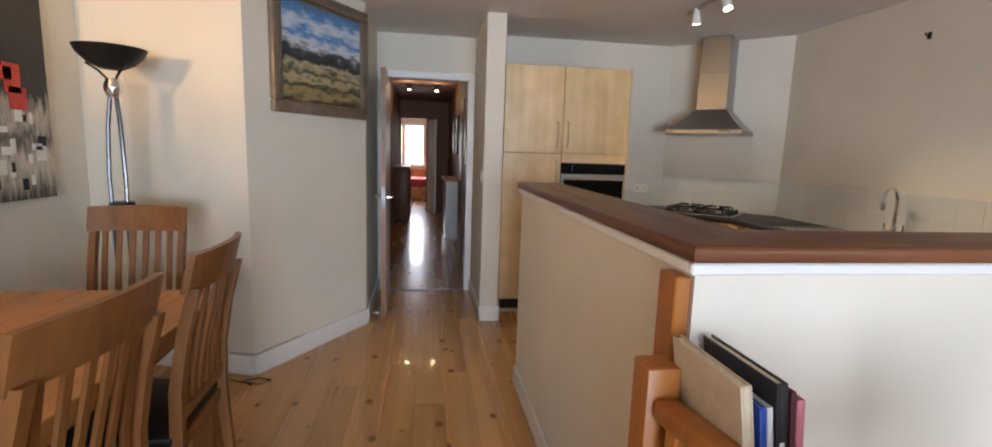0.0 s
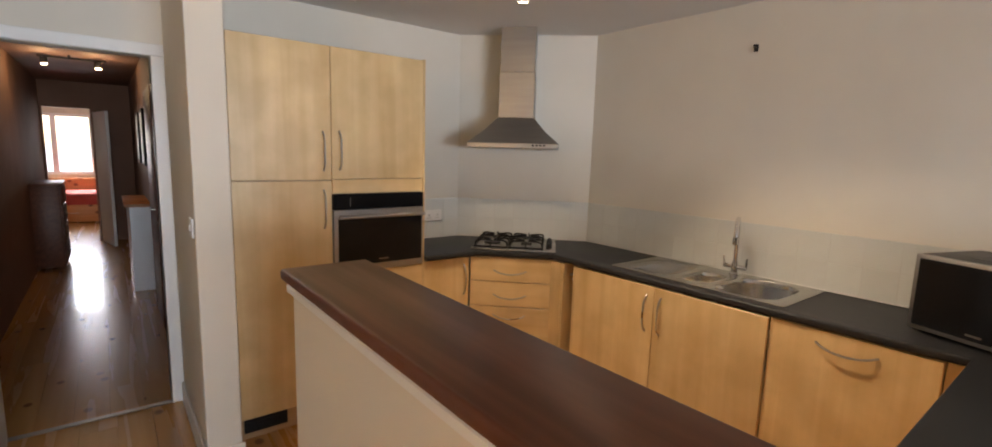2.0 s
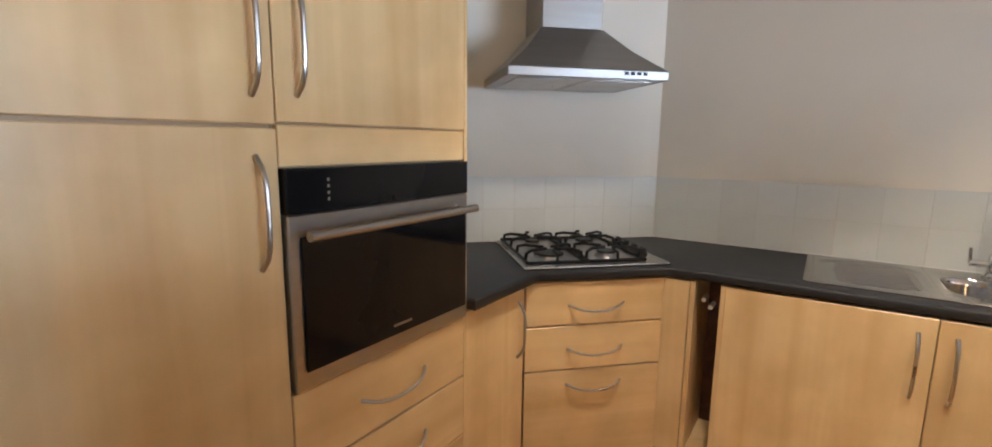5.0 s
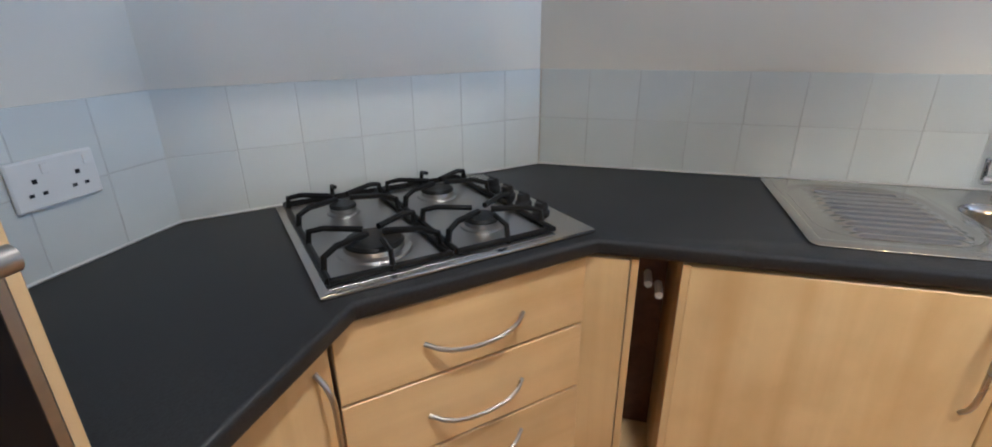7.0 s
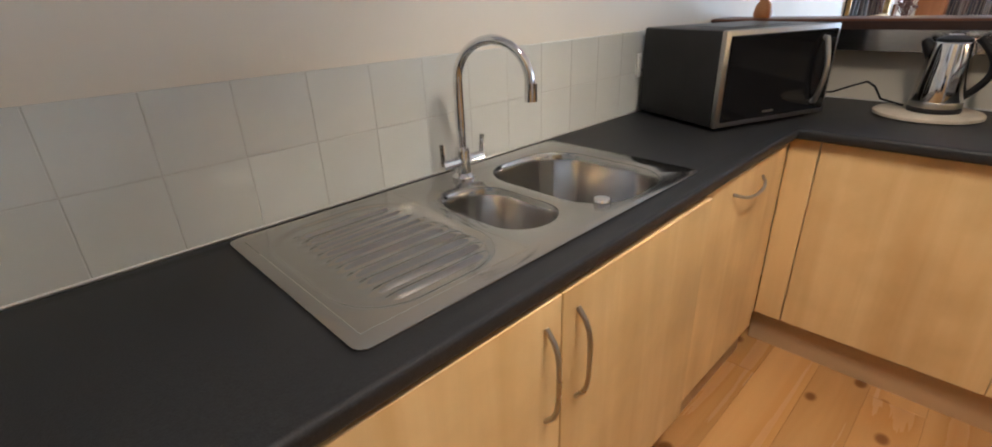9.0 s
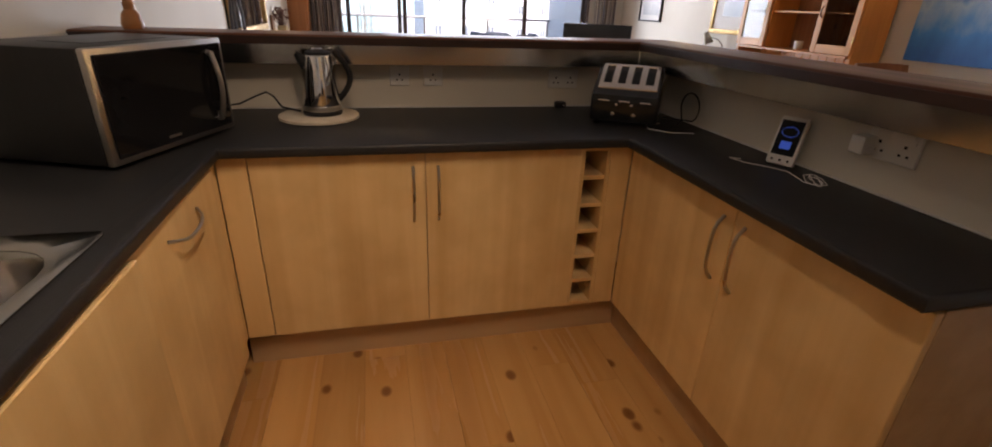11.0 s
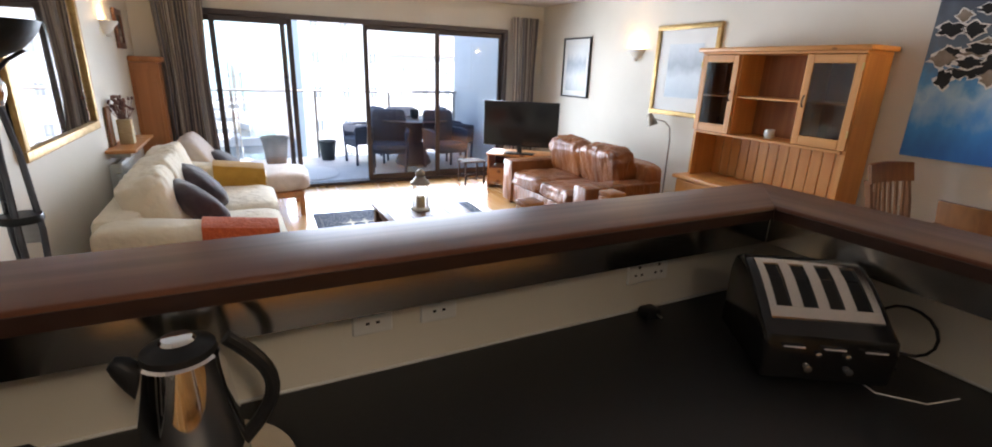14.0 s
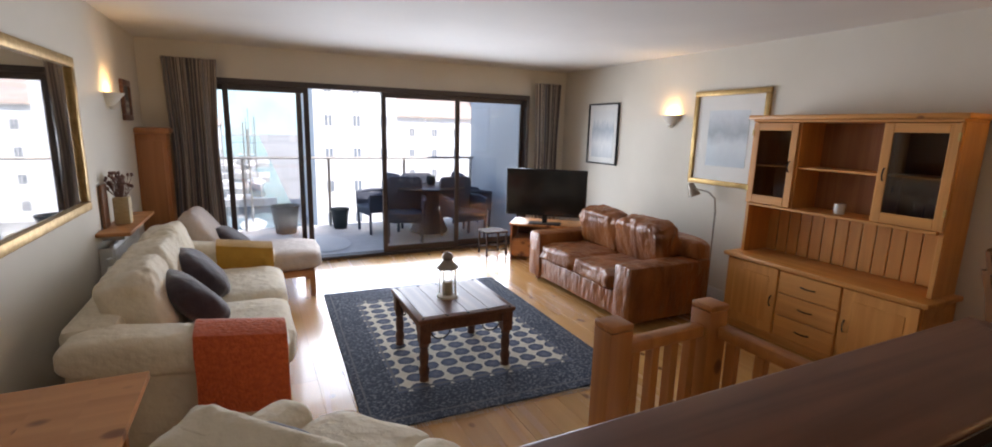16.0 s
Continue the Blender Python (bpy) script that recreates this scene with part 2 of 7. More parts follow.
M_GROUT = surface("pale grout", (0.56, 0.56, 0.53), (0.50, 0.50, 0.47), 0.85, bump=0.1, bump_scale=150)
M_OAK = wood("oak dining wood", (0.24, 0.097, 0.028), (0.165, 0.062, 0.017), "z", 0.38, 3.0, tint=0.06)
M_OAK_Y = wood("oak table boards", (0.48, 0.22, 0.066), (0.37, 0.155, 0.043), "y", 0.33, 3.0, tint=0.06)
M_DRESSER = wood("honey pine dresser", (0.68, 0.315, 0.085), (0.54, 0.225, 0.052), "z", 0.4, 2.6, knots=0.05)
M_DRESSER_H = wood("honey pine dresser boards", (0.68, 0.315, 0.085), (0.54, 0.225, 0.052), "y", 0.4, 2.6, knots=0.05)
# the dresser pine darkened: shade behind the upper doors is put into its colour
M_DRESSER_SHADED = wood("shaded dresser back board", (0.38, 0.155, 0.052), (0.28, 0.105, 0.034), "z", 0.45, 2.6)
M_PINE = wood("knotty pine", (0.57, 0.255, 0.092), (0.45, 0.185, 0.062), "x", 0.40, 2.2, knots=0.16, knot_scale=2.2)
M_PINE_V = wood("orange pine", (0.46, 0.185, 0.065), (0.37, 0.14, 0.046), "z", 0.4, 2.5, knots=0.06)
M_NEWEL = wood("varnished newel pine", (0.43, 0.158, 0.032), (0.33, 0.108, 0.021), "z", 0.36, 2.5, knots=0.06)
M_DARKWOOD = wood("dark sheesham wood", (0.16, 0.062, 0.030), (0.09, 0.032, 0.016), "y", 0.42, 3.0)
M_DOOR = surface("white painted door", (0.74, 0.73, 0.71), (0.70, 0.69, 0.67), 0.4, scale=3, bump=0.02)
M_FABRIC = surface("cream sofa cotton", (0.79, 0.69, 0.53), (0.72, 0.615, 0.455), 0.9, scale=5, depth=0.03, bump=0.6, bump_scale=13, sheen=0.2)
M_FABRIC2 = surface("oatmeal chaise cover", (0.64, 0.54, 0.47), (0.56, 0.47, 0.41), 0.92, scale=5, depth=0.03, bump=0.5, bump_scale=13, sheen=0.2)
M_CUSHION = surface("charcoal purple cushion", (0.056, 0.038, 0.047), (0.034, 0.022, 0.030), 0.85, scale=8, depth=0.02, bump=0.5, bump_scale=14, sheen=0.3)
M_ORANGE = surface("burnt orange throw", (0.66, 0.125, 0.03), (0.50, 0.075, 0.018), 0.95, scale=45, bump=0.9, bump_scale=70, sheen=0.3)
M_YELLOW = surface("mustard throw", (0.50, 0.26, 0.03), (0.42, 0.21, 0.022), 0.95, scale=12, bump=0.4, bump_scale=120, sheen=0.3)
M_LEATHER = surface("tan brown leather", (0.33, 0.112, 0.028), (0.15, 0.045, 0.012), 0.36, scale=5.5, stretch=(1, 1, 0.38), depth=0.05, bump=0.85, bump_scale=11, rough_var=0.10)
M_FRAME_DARK = surface("dark bronze window frame", (0.075, 0.058, 0.052), (0.058, 0.045, 0.042), 0.4, 0.3, bump=0.02)
M_GLASS = glass("clear window glass")
M_GLASS_T = glass("smoked cabinet glass", (0.55, 0.5, 0.45), 0.02)
M_GOLD = surface("antique gilt frame", (0.46, 0.30, 0.12), (0.32, 0.20, 0.075), 0.45, 0.75, scale=25, bump=0.25, bump_scale=60)
M_PEWTER = surface("aged pewter frame", (0.30, 0.25, 0.20), (0.20, 0.16, 0.12), 0.4, 0.6, scale=12, bump=0.2, bump_scale=60)
M_MOUNT = surface("off white picture mount", (0.78, 0.77, 0.73), (0.74, 0.73, 0.69), 0.8, bump=0.02)
M_MIRROR = surface("silvered mirror", (0.88, 0.90, 0.89), (0.86, 0.88, 0.87), 0.02, 1.0, bump=0.0, rough_var=0.01)
M_CANDLE = surface("ivory candle wax", (0.74, 0.62, 0.40), (0.70, 0.57, 0.35), 0.5, bump=0.04)
M_STONE = surface("pale trivet stone", (0.60, 0.53, 0.42), (0.50, 0.43, 0.33), 0.5, scale=18, bump=0.08)
M_PLASTER = surface("white sconce plaster", (0.76, 0.72, 0.64), (0.72, 0.68, 0.60), 0.7, bump=0.05)
M_RATTAN = surface("dark weave rattan", (0.045, 0.06, 0.095), (0.065, 0.08, 0.115), 0.6, scale=60, bump=0.6, bump_scale=140)
M_PAVER = surface("pale balcony paving", (0.66, 0.65, 0.63), (0.56, 0.55, 0.53), 0.6, scale=7, bump=0.1)
M_RENDER = surface("pale exterior render", (0.66, 0.69, 0.72), (0.58, 0.61, 0.64), 0.85, scale=0.5, bump=0.05)
M_WINDOWDARK = surface("far window glass", (0.22, 0.26, 0.30), (0.15, 0.18, 0.22), 0.12, bump=0.0)
M_ROOF = surface("terracotta roof", (0.48, 0.40, 0.36), (0.40, 0.33, 0.29), 0.8, scale=2, bump=0.2)
# paving lightened, with outdoor haze and glare put into the colour
M_ASPHALT = surface("quayside paving", (0.40, 0.41, 0.41), (0.28, 0.29, 0.29), 0.9, scale=0.12, bump=0.1)
M_WATER = surface("harbour water", (0.05, 0.09, 0.10), (0.04, 0.07, 0.08), 0.1, scale=0.3, bump=0.2, bump_scale=1.2)
# the hill's pale blue carries the distance haze in its base colour
M_HILL = surface("haze tinted wooded hill", (0.40, 0.54, 0.56), (0.26, 0.40, 0.42), 0.95, scale=0.02, bump=0.3, bump_scale=0.2)
M_BOAT = surface("white boat gelcoat", (0.74, 0.74, 0.74), (0.68, 0.68, 0.69), 0.25, bump=0.0)
M_CARS = [surface("car paint " + nm, c, None, 0.25, 0.2, bump=0.0, coat=0.6) for nm, c in
          (("silver", (0.40, 0.41, 0.42)), ("white", (0.70, 0.70, 0.70)), ("navy", (0.03, 0.05, 0.10)), ("red", (0.30, 0.03, 0.03)))]
M_RUBBER = surface("tyre rubber", (0.02, 0.02, 0.02), (0.03, 0.03, 0.03), 0.8)
M_RADIATOR = surface("white radiator enamel", (0.76, 0.75, 0.72), (0.72, 0.71, 0.68), 0.35, bump=0.0)
M_POT = surface("blue grey glazed pot", (0.022, 0.036, 0.042), (0.015, 0.026, 0.030), 0.6, scale=6, bump=0.05)
M_VASE = surface("straw wrapped vase", (0.60, 0.48, 0.28), (0.48, 0.37, 0.20), 0.7, scale=30, stretch=(1, 1, 6), bump=0.3)
M_STALK = surface("dried flower heads", (0.24, 0.13, 0.10), (0.15, 0.075, 0.06), 0.9, scale=30)
M_RED = surface("red bedspread", (0.42, 0.06, 0.05), (0.34, 0.045, 0.04), 0.9, scale=6, bump=0.2)
M_BULB = glow("warm bulb glow", (1.0, 0.78, 0.45), 7.0)
M_TV = surface("television screen", (0.008, 0.008, 0.009), (0.012, 0.012, 0.013), 0.13, bump=0.0, rough_var=0.02)
M_PAGES = surface("book page edges", (0.68, 0.62, 0.50), (0.60, 0.54, 0.43), 0.8, scale=80, stretch=(1, 1, 0.05))
M_CLOTH_BOOK = {k: surface("book cover " + k, c, None, 0.55, scale=30, bump=0.08) for k, c in
                (("cream", (0.60, 0.50, 0.36)), ("blue", (0.04, 0.10, 0.42)), ("white", (0.72, 0.72, 0.70)), ("black", (0.02, 0.02, 0.022)),
                 ("maroon", (0.12, 0.03, 0.04)), ("pink", (0.62, 0.22, 0.26)))}
M_SCREEN_BLUE = glow("blue display glow", (0.03, 0.10, 0.55), 0.13)
P_LAND = canvas("stormy moor painting", [(0.0, (0.05, 0.04, 0.02)), (0.10, (0.34, 0.26, 0.12)), (0.17, (0.03, 0.03, 0.016)), (0.25, (0.44, 0.36, 0.20)), (0.30, (0.06, 0.055, 0.03)), (0.37, (0.46, 0.38, 0.24)), (0.43, (0.018, 0.022, 0.022)),
                                         (0.52, (0.05, 0.065, 0.08)), (0.59, (0.60, 0.62, 0.64)), (0.70, (0.05, 0.22, 0.52)), (0.80, (0.60, 0.64, 0.68)), (0.90, (0.08, 0.24, 0.50)), (1.0, (0.10, 0.16, 0.26))], (1.2, 1.2, 2.4))
P_BLUE = canvas("blue water painting", [(0.0, (0.02, 0.15, 0.48)), (0.22, (0.04, 0.27, 0.66)), (0.40, (0.38, 0.56, 0.70)), (0.50, (0.08, 0.30, 0.60)),
                                        (0.68, (0.12, 0.17, 0.23)), (1.0, (0.05, 0.06, 0.08))], (1, 1.4, 1.2))
P_CITY = canvas("black city painting", [(0.0, (0.06, 0.05, 0.04)), (0.18, (0.60, 0.55, 0.44)), (0.30, (0.09, 0.08, 0.07)), (0.40, (0.50, 0.46, 0.38)),
                                        (0.5, (0.02, 0.02, 0.025)), (1.0, (0.012, 0.012, 0.016))], (1, 5, 1.5))
P_PRINT = canvas("grey harbour print", [(0.0, (0.40, 0.46, 0.50)), (0.4, (0.55, 0.60, 0.62)), (0.6, (0.30, 0.33, 0.36)), (1.0, (0.62, 0.66, 0.68))], (1, 0.8, 0.8))
P_PRINT2 = canvas("pale sail print", [(0.0, (0.50, 0.52, 0.52)), (0.3, (0.70, 0.70, 0.68)), (0.6, (0.36, 0.40, 0.44)), (0.8, (0.70, 0.70, 0.68)), (1.0, (0.72, 0.72, 0.70))], (1, 3, 0.6))


def striped_curtain():
    m, n, l, p = material("striped grey curtain")
    co = n.new("ShaderNodeTexCoord")
    sep = n.new("ShaderNodeSeparateXYZ")
    l.new(co.outputs["UV"], sep.inputs[0])
    wv = n.new("ShaderNodeTexNoise")
    wv.noise_dimensions = "1D"
    wv.inputs["Scale"].default_value, wv.inputs["Detail"].default_value = 24.0, 1.0
    l.new(sep.outputs["X"], wv.inputs["W"])
    r = ramp(n, [(0.0, (0.07, 0.065, 0.075)), (0.36, (0.07, 0.065, 0.075)), (0.40, (0.24, 0.19, 0.16)), (0.45, (0.09, 0.08, 0.085)), (0.50, (0.25, 0.20, 0.17)), (0.535, (0.60, 0.54, 0.46)), (0.58, (0.52, 0.46, 0.38)), (0.61, (0.13, 0.13, 0.15))])
    l.new(wv.outputs["Fac"], r.inputs[0])
    l.new(r.outputs[0], p.inputs["Base Color"])
    p.inputs["Roughness"].default_value = 0.85
    p.inputs["Sheen Weight"].default_value = 0.2
    nz = n.new("ShaderNodeTexNoise")
    nz.inputs["Scale"].default_value = 160
    bp = n.new("ShaderNodeBump")
    bp.inputs["Strength"].default_value = 0.15
    l.new(nz.outputs["Fac"], bp.inputs["Height"])
    l.new(bp.outputs[0], p.inputs["Normal"])
    return m


def rug_pattern():
    """Dark border, pale field with rows of oval medallions."""
    m, n, l, p = material("woven blue medallion rug")
    co = n.new("ShaderNodeTexCoord")
    sep = n.new("ShaderNodeSeparateXYZ")
    l.new(co.outputs["Object"], sep.inputs[0])

    def op(kind, a, b=None, c=None):
        q = n.new("ShaderNodeMath")
        q.operation = kind
        for i, s in enumerate((a, b, c)):
            if s is None:
                continue
            if isinstance(s, (int, float)):
                q.inputs[i].default_value = s
            else:
                l.new(s, q.inputs[i])
        return q.outputs[0]
    nz = n.new("ShaderNodeTexNoise")
    nz.inputs["Scale"].default_value = 30
    l.new(co.outputs["Object"], nz.inputs["Vector"])
    wob = op("MULTIPLY_ADD", nz.outputs["Fac"], 0.03, -0.015)
    x, y = op("ADD", sep.outputs["X"], wob), op("ADD", sep.outputs["Y"], wob)
    u = op("SUBTRACT", op("FRACT", op("MULTIPLY_ADD", x, 1 / 0.138, 10.0)), 0.5)
    v = op("SUBTRACT", op("FRACT", op("MULTIPLY_ADD", y, 1 / 0.128, 10.0)), 0.5)
    d = op("SQRT", op("ADD", op("MULTIPLY", u, u), op("MULTIPLY", v, v)))
    oval = ramp(n, [(0.0, (0.12, 0.14, 0.19)), (0.08, (0.10, 0.11, 0.14)), (0.15, (0.07, 0.085, 0.13)), (0.33, (0.045, 0.058, 0.10)), (0.42, (0.03, 0.04, 0.07)), (0.455, (0.56, 0.51, 0.43)), (0.6, (0.52, 0.46, 0.37))])
    l.new(d, oval.inputs[0])
    edge = op("MAXIMUM", op("DIVIDE", op("ABSOLUTE", sep.outputs["X"]), 0.885), op("SUBTRACT", op("DIVIDE", op("ABSOLUTE", sep.outputs["Y"]), 1.2), 0.0))
    n2 = n.new("ShaderNodeTexNoise")
    n2.inputs["Scale"].default_value, n2.inputs["Detail"].default_value = 55, 3
    l.new(co.outputs["Object"], n2.inputs["Vector"])
    bcol = ramp(n, [(0.38, (0.012, 0.017, 0.034)), (0.52, (0.034, 0.044, 0.070)), (0.66, (0.16, 0.165, 0.18))])
    l.new(n2.outputs["Fac"], bcol.inputs[0])
    isb = ramp(n, [(0.0, (0, 0, 0)), (0.70, (0, 0, 0)), (0.715, (1, 1, 1))], "CONSTANT")
    l.new(edge, isb.inputs[0])
    mx = n.new("ShaderNodeMix")
    mx.data_type = "RGBA"
    l.new(isb.outputs[0], mx.inputs[0])
    l.new(oval.outputs[0], mx.inputs[6])
    l.new(bcol.outputs[0], mx.inputs[7])
    line = ramp(n, [(0.0, (0, 0, 0)), (0.68, (1, 1, 1)), (0.70, (0, 0, 0)), (0.93, (1, 1, 1)), (0.945, (0, 0, 0))], "CONSTANT")
    l.new(edge, line.inputs[0])
    m2 = n.new("ShaderNodeMix")
    m2.data_type = "RGBA"
    l.new(line.outputs[0], m2.inputs[0])
    l.new(mx.outputs[2], m2.inputs[6])
    m2.inputs[7].default_value = (0.11, 0.11, 0.12, 1)
    l.new(m2.outputs[2], p.inputs["Base Color"])
    p.inputs["Roughness"].default_value = 0.95
    p.inputs["Sheen Weight"].default_value = 0.04
    p.inputs["Specular IOR Level"].default_value = 0.2
    f = n.new("ShaderNodeTexNoise")
    f.inputs["Scale"].default_value = 220
    l.new(co.outputs["Object"], f.inputs["Vector"])
    bp = n.new("ShaderNodeBump")
    bp.inputs["Strength"].default_value = 0.4
    bp.inputs["Distance"].default_value = 0.004
    l.new(f.outputs["Fac"], bp.inputs["Height"])
    l.new(bp.outputs[0], p.inputs["Normal"])
    return m


for m in (M_IRON, M_BLACKGLASS, M_BLACK):
    m.node_tree.nodes["Principled BSDF"].inputs["Specular IOR Level"].default_value = 0.20
M_CURTAIN, M_RUG = striped_curtain(), rug_pattern()

# ---- mesh helpers ----
OFF = {}


def root_of(ob):
    while ob.parent:
        ob = ob.parent
    return ob


def thing(name, base, label, category, group="", kind="", turn=None):
    """An Empty at a thing's base. With turn (degrees about z) its parts are built in its own axes, else in the world's."""
    ob = new(name)
    ob.empty_display_size = 0.1
    if turn is None:
        ob.location = base
        OFF[ob] = Vector(base)
    else:
        ob.matrix_basis = pose(*base, 0, 0, turn)
        OFF[ob] = Vector((0, 0, 0))
    return tagged(ob, label, category, group, kind)


def part(name, bm, mat, parent=None, label="", smooth=True, kind=""):
    """Links a bmesh as one mesh object under a thing or a part."""
    me = bpy.data.meshes.new(name)
    if parent is not None:
        o = OFF.get(root_of(parent))
        if o is not None and o.length > 0:
            bmesh.ops.translate(bm, verts=bm.verts, vec=-o)
    bmesh.ops.recalc_face_normals(bm, faces=bm.faces)
    if smooth:
        for f in bm.faces:
            f.smooth = True
        for e in bm.edges:
            if len(e.link_faces) == 2 and e.calc_face_angle(0) > 0.6:
                e.smooth = False
    bm.to_mesh(me)
    bm.free()
    me.materials.append(mat)
    ob = new(name, me)
    ob.parent = parent
    return tagged(ob, label, kind=kind)


def box(x0, x1, y0, y1, z0, z1, bev=0.003, into=None):
    bm = bmesh.new()
    bmesh.ops.create_cube(bm, size=1)
    for v in bm.verts:
        v.co = Vector((x0 if v.co.x < 0 else x1, y0 if v.co.y < 0 else y1, z0 if v.co.z < 0 else z1))
    if bev:
        bev = min(bev, 0.45 * min(abs(x1 - x0), abs(y1 - y0), abs(z1 - z0)))
        bmesh.ops.bevel(bm, geom=bm.edges[:], offset=bev, segments=2 if bev > 0.004 else 1, affect="EDGES", profile=0.5)
    return merge(into, bm) if into else bm


def merge(a, b):
    me = bpy.data.meshes.new("tmp")
    b.to_mesh(me)
    b.free()
    a.from_mesh(me)
    bpy.data.meshes.remove(me)
    return a


def spun(bm, m):
    bmesh.ops.transform(bm, matrix=m, verts=bm.verts)
    return bm


def prism(pts, z0, z1, bev=0.0, bev_seg=2, skip=()):
    """An upright prism over a plan outline."""
    bm = bmesh.new()
    f = bm.faces.new([bm.verts.new((x, y, z1)) for x, y in pts])
    r = bmesh.ops.extrude_face_region(bm, geom=[f])
    bmesh.ops.translate(bm, verts=[v for v in r["geom"] if isinstance(v, bmesh.types.BMVert)], vec=(0, 0, z0 - z1))
    bmesh.ops.recalc_face_normals(bm, faces=bm.faces)
    if bev:
        def kept(v):
            return any((v.co.xy - Vector(p)).length < 1e-4 for p in skip)
        es = [e for e in bm.edges if abs(e.verts[0].co.z - e.verts[1].co.z) < 1e-6 and not (kept(e.verts[0]) and kept(e.verts[1]))]
        bmesh.ops.bevel(bm, geom=es, offset=bev, segments=bev_seg, affect="EDGES", profile=0.5)
    return bm


def tube(pts, r, seg=8, into=None, radii=None):
    """A round rod along a path."""
    bm = into or bmesh.new()
    pts = [Vector(p) for p in pts]
    rings, up = [], None
    for i, p in enumerate(pts):
        d = (pts[min(i + 1, len(pts) - 1)] - pts[max(i - 1, 0)]).normalized()
        if up is None:
            up = Vector((0, 0, 1)) if abs(d.z) < 0.9 else Vector((1, 0, 0))
        a = d.cross(up).normalized()
        b = a.cross(d).normalized()
        up = b
        q = radii[i] if radii else r
        rings.append([bm.verts.new(p + q * (a * math.cos(2 * math.pi * k / seg) + b * math.sin(2 * math.pi * k / seg))) for k in range(seg)])
    for s, t in zip(rings, rings[1:]):
        for k in range(seg):
            bm.faces.new((s[k], s[(k + 1) % seg], t[(k + 1) % seg], t[k]))
    bm.faces.new(rings[0][::-1])
    bm.faces.new(rings[-1])
    return bm


def lathe(profile, cx=0, cy=0, seg=28, into=None, close=True):
    """Turns a profile of (radius, height) about an upright axis."""
    bm = into or bmesh.new()
    rings = []
    for r, z in profile:
        rings.append([bm.verts.new((cx + max(r, 1e-4) * math.cos(2 * math.pi * k / seg), cy + max(r, 1e-4) * math.sin(2 * math.pi * k / seg), z)) for k in range(seg)])
    for s, t in zip(rings, rings[1:]):
        for k in range(seg):
            bm.faces.new((s[k], s[(k + 1) % seg], t[(k + 1) % seg], t[k]))
    if close:
        bm.faces.new(rings[0][::-1])
        bm.faces.new(rings[-1])
    return bm


def cushion(cx, cy, cz, sx, sy, sz, e1=0.45, e2=0.45, wrinkle=0.006, seed=0, nu=30, nv=18, m=None):
    """A plump, slightly creased cushion: a rounded block with soft faces."""
    bm = bmesh.new()

    def pw(c, e):
        return math.copysign(abs(c) ** e, c)
    rows = []
    for j in range(nv + 1):
        ph = -math.pi / 2 + math.pi * j / nv
        row = []
        for i in range(nu):
            th = 2 * math.pi * i / nu
            p = Vector((sx / 2 * pw(math.cos(ph), e1) * pw(math.cos(th), e2), sy / 2 * pw(math.cos(ph), e1) * pw(math.sin(th), e2), sz / 2 * pw(math.sin(ph), e1)))
            w = noise.noise(p * 9 + Vector((seed * 3.1, seed, 0))) + 0.6 * noise.noise(p * 21 + Vector((seed, 5, seed)))
            p *= 1 + wrinkle * 5 * w
            row.append(bm.verts.new(p))
        rows.append(row)
    for a, b in zip(rows, rows[1:]):
        for i in range(nu):
            bm.faces.new((a[i], a[(i + 1) % nu], b[(i + 1) % nu], b[i]))
    bmesh.ops.remove_doubles(bm, verts=bm.verts, dist=1e-5)
    if m is not None:
        spun(bm, m)
    bmesh.ops.translate(bm, verts=bm.verts, vec=(cx, cy, cz))
    return bm


def bow(p0, p1, out, r=0.005, n=9):
    """A bowed bar handle between two fixing points."""
    p0, p1, out = Vector(p0), Vector(p1), Vector(out)
    pts = [p0]
    for i in range(n + 1):
        t = i / n
        pts.append(p0.lerp(p1, t) + out * (0.35 + 0.65 * math.sin(math.pi * t)))
    return tube(pts + [p1], r, 8)


def plane_dir(a, b):
    d = Vector((b[0] - a[0], b[1] - a[1], 0)).normalized()
    return d


def wall_run(name, a, b, thick, z0, z1, mat, side=1):
    """A wall from plan point a to b; its room face is the line, its body lies to one side."""
    d = plane_dir(a, b)
    nrm = Vector((-d.y, d.x, 0)) * side * thick
    pts = [(a[0], a[1]), (b[0], b[1]), (b[0] + nrm.x, b[1] + nrm.y), (a[0] + nrm.x, a[1] + nrm.y)]
    return part(name, prism(pts, z0, z1), mat, kind="structure", smooth=False)


# ---- the shell ----
XE, XW, YS, YB, CEIL = 3.585, -1.50, -4.09, 5.32, 2.436
D0, D1 = (3.585, 4.612), (2.852, 5.32)
wall_east = wall_run("wall_east", (XE, YS - 0.15), (XE, 4.612), 0.15, 0, CEIL, M_WALL, -1)
wall_diag = wall_run("wall_kitchen_diagonal", D0, D1, 0.15, 0, CEIL, M_WALL, -1)
wall_back = wall_run("wall_kitchen_back", (2.852, YB), (1.13, YB), 0.15, 0, CEIL, M_WALL, -1)
part("wall_nib", box(0.98, 1.13, 4.59, 5.60, 0, CEIL, 0.004), M_WALL, kind="structure")
wall_run("wall_passage", (0.074, 5.50), (0.074, 4.576), 0.12, 0, CEIL, M_WALL, -1)
wall_run("wall_angled", (0.074, 4.576), (-0.483, 3.69), 0.12, 0, CEIL, M_WALL, -1)
wall_run("wall_dining_end", (-0.483, 3.69), (XW, 4.0), 0.12, 0, CEIL, M_WALL, -1)
wall_run("wall_west", (XW, 4.15), (XW, YS - 0.15), 0.15, 0, CEIL, M_WALL, -1)
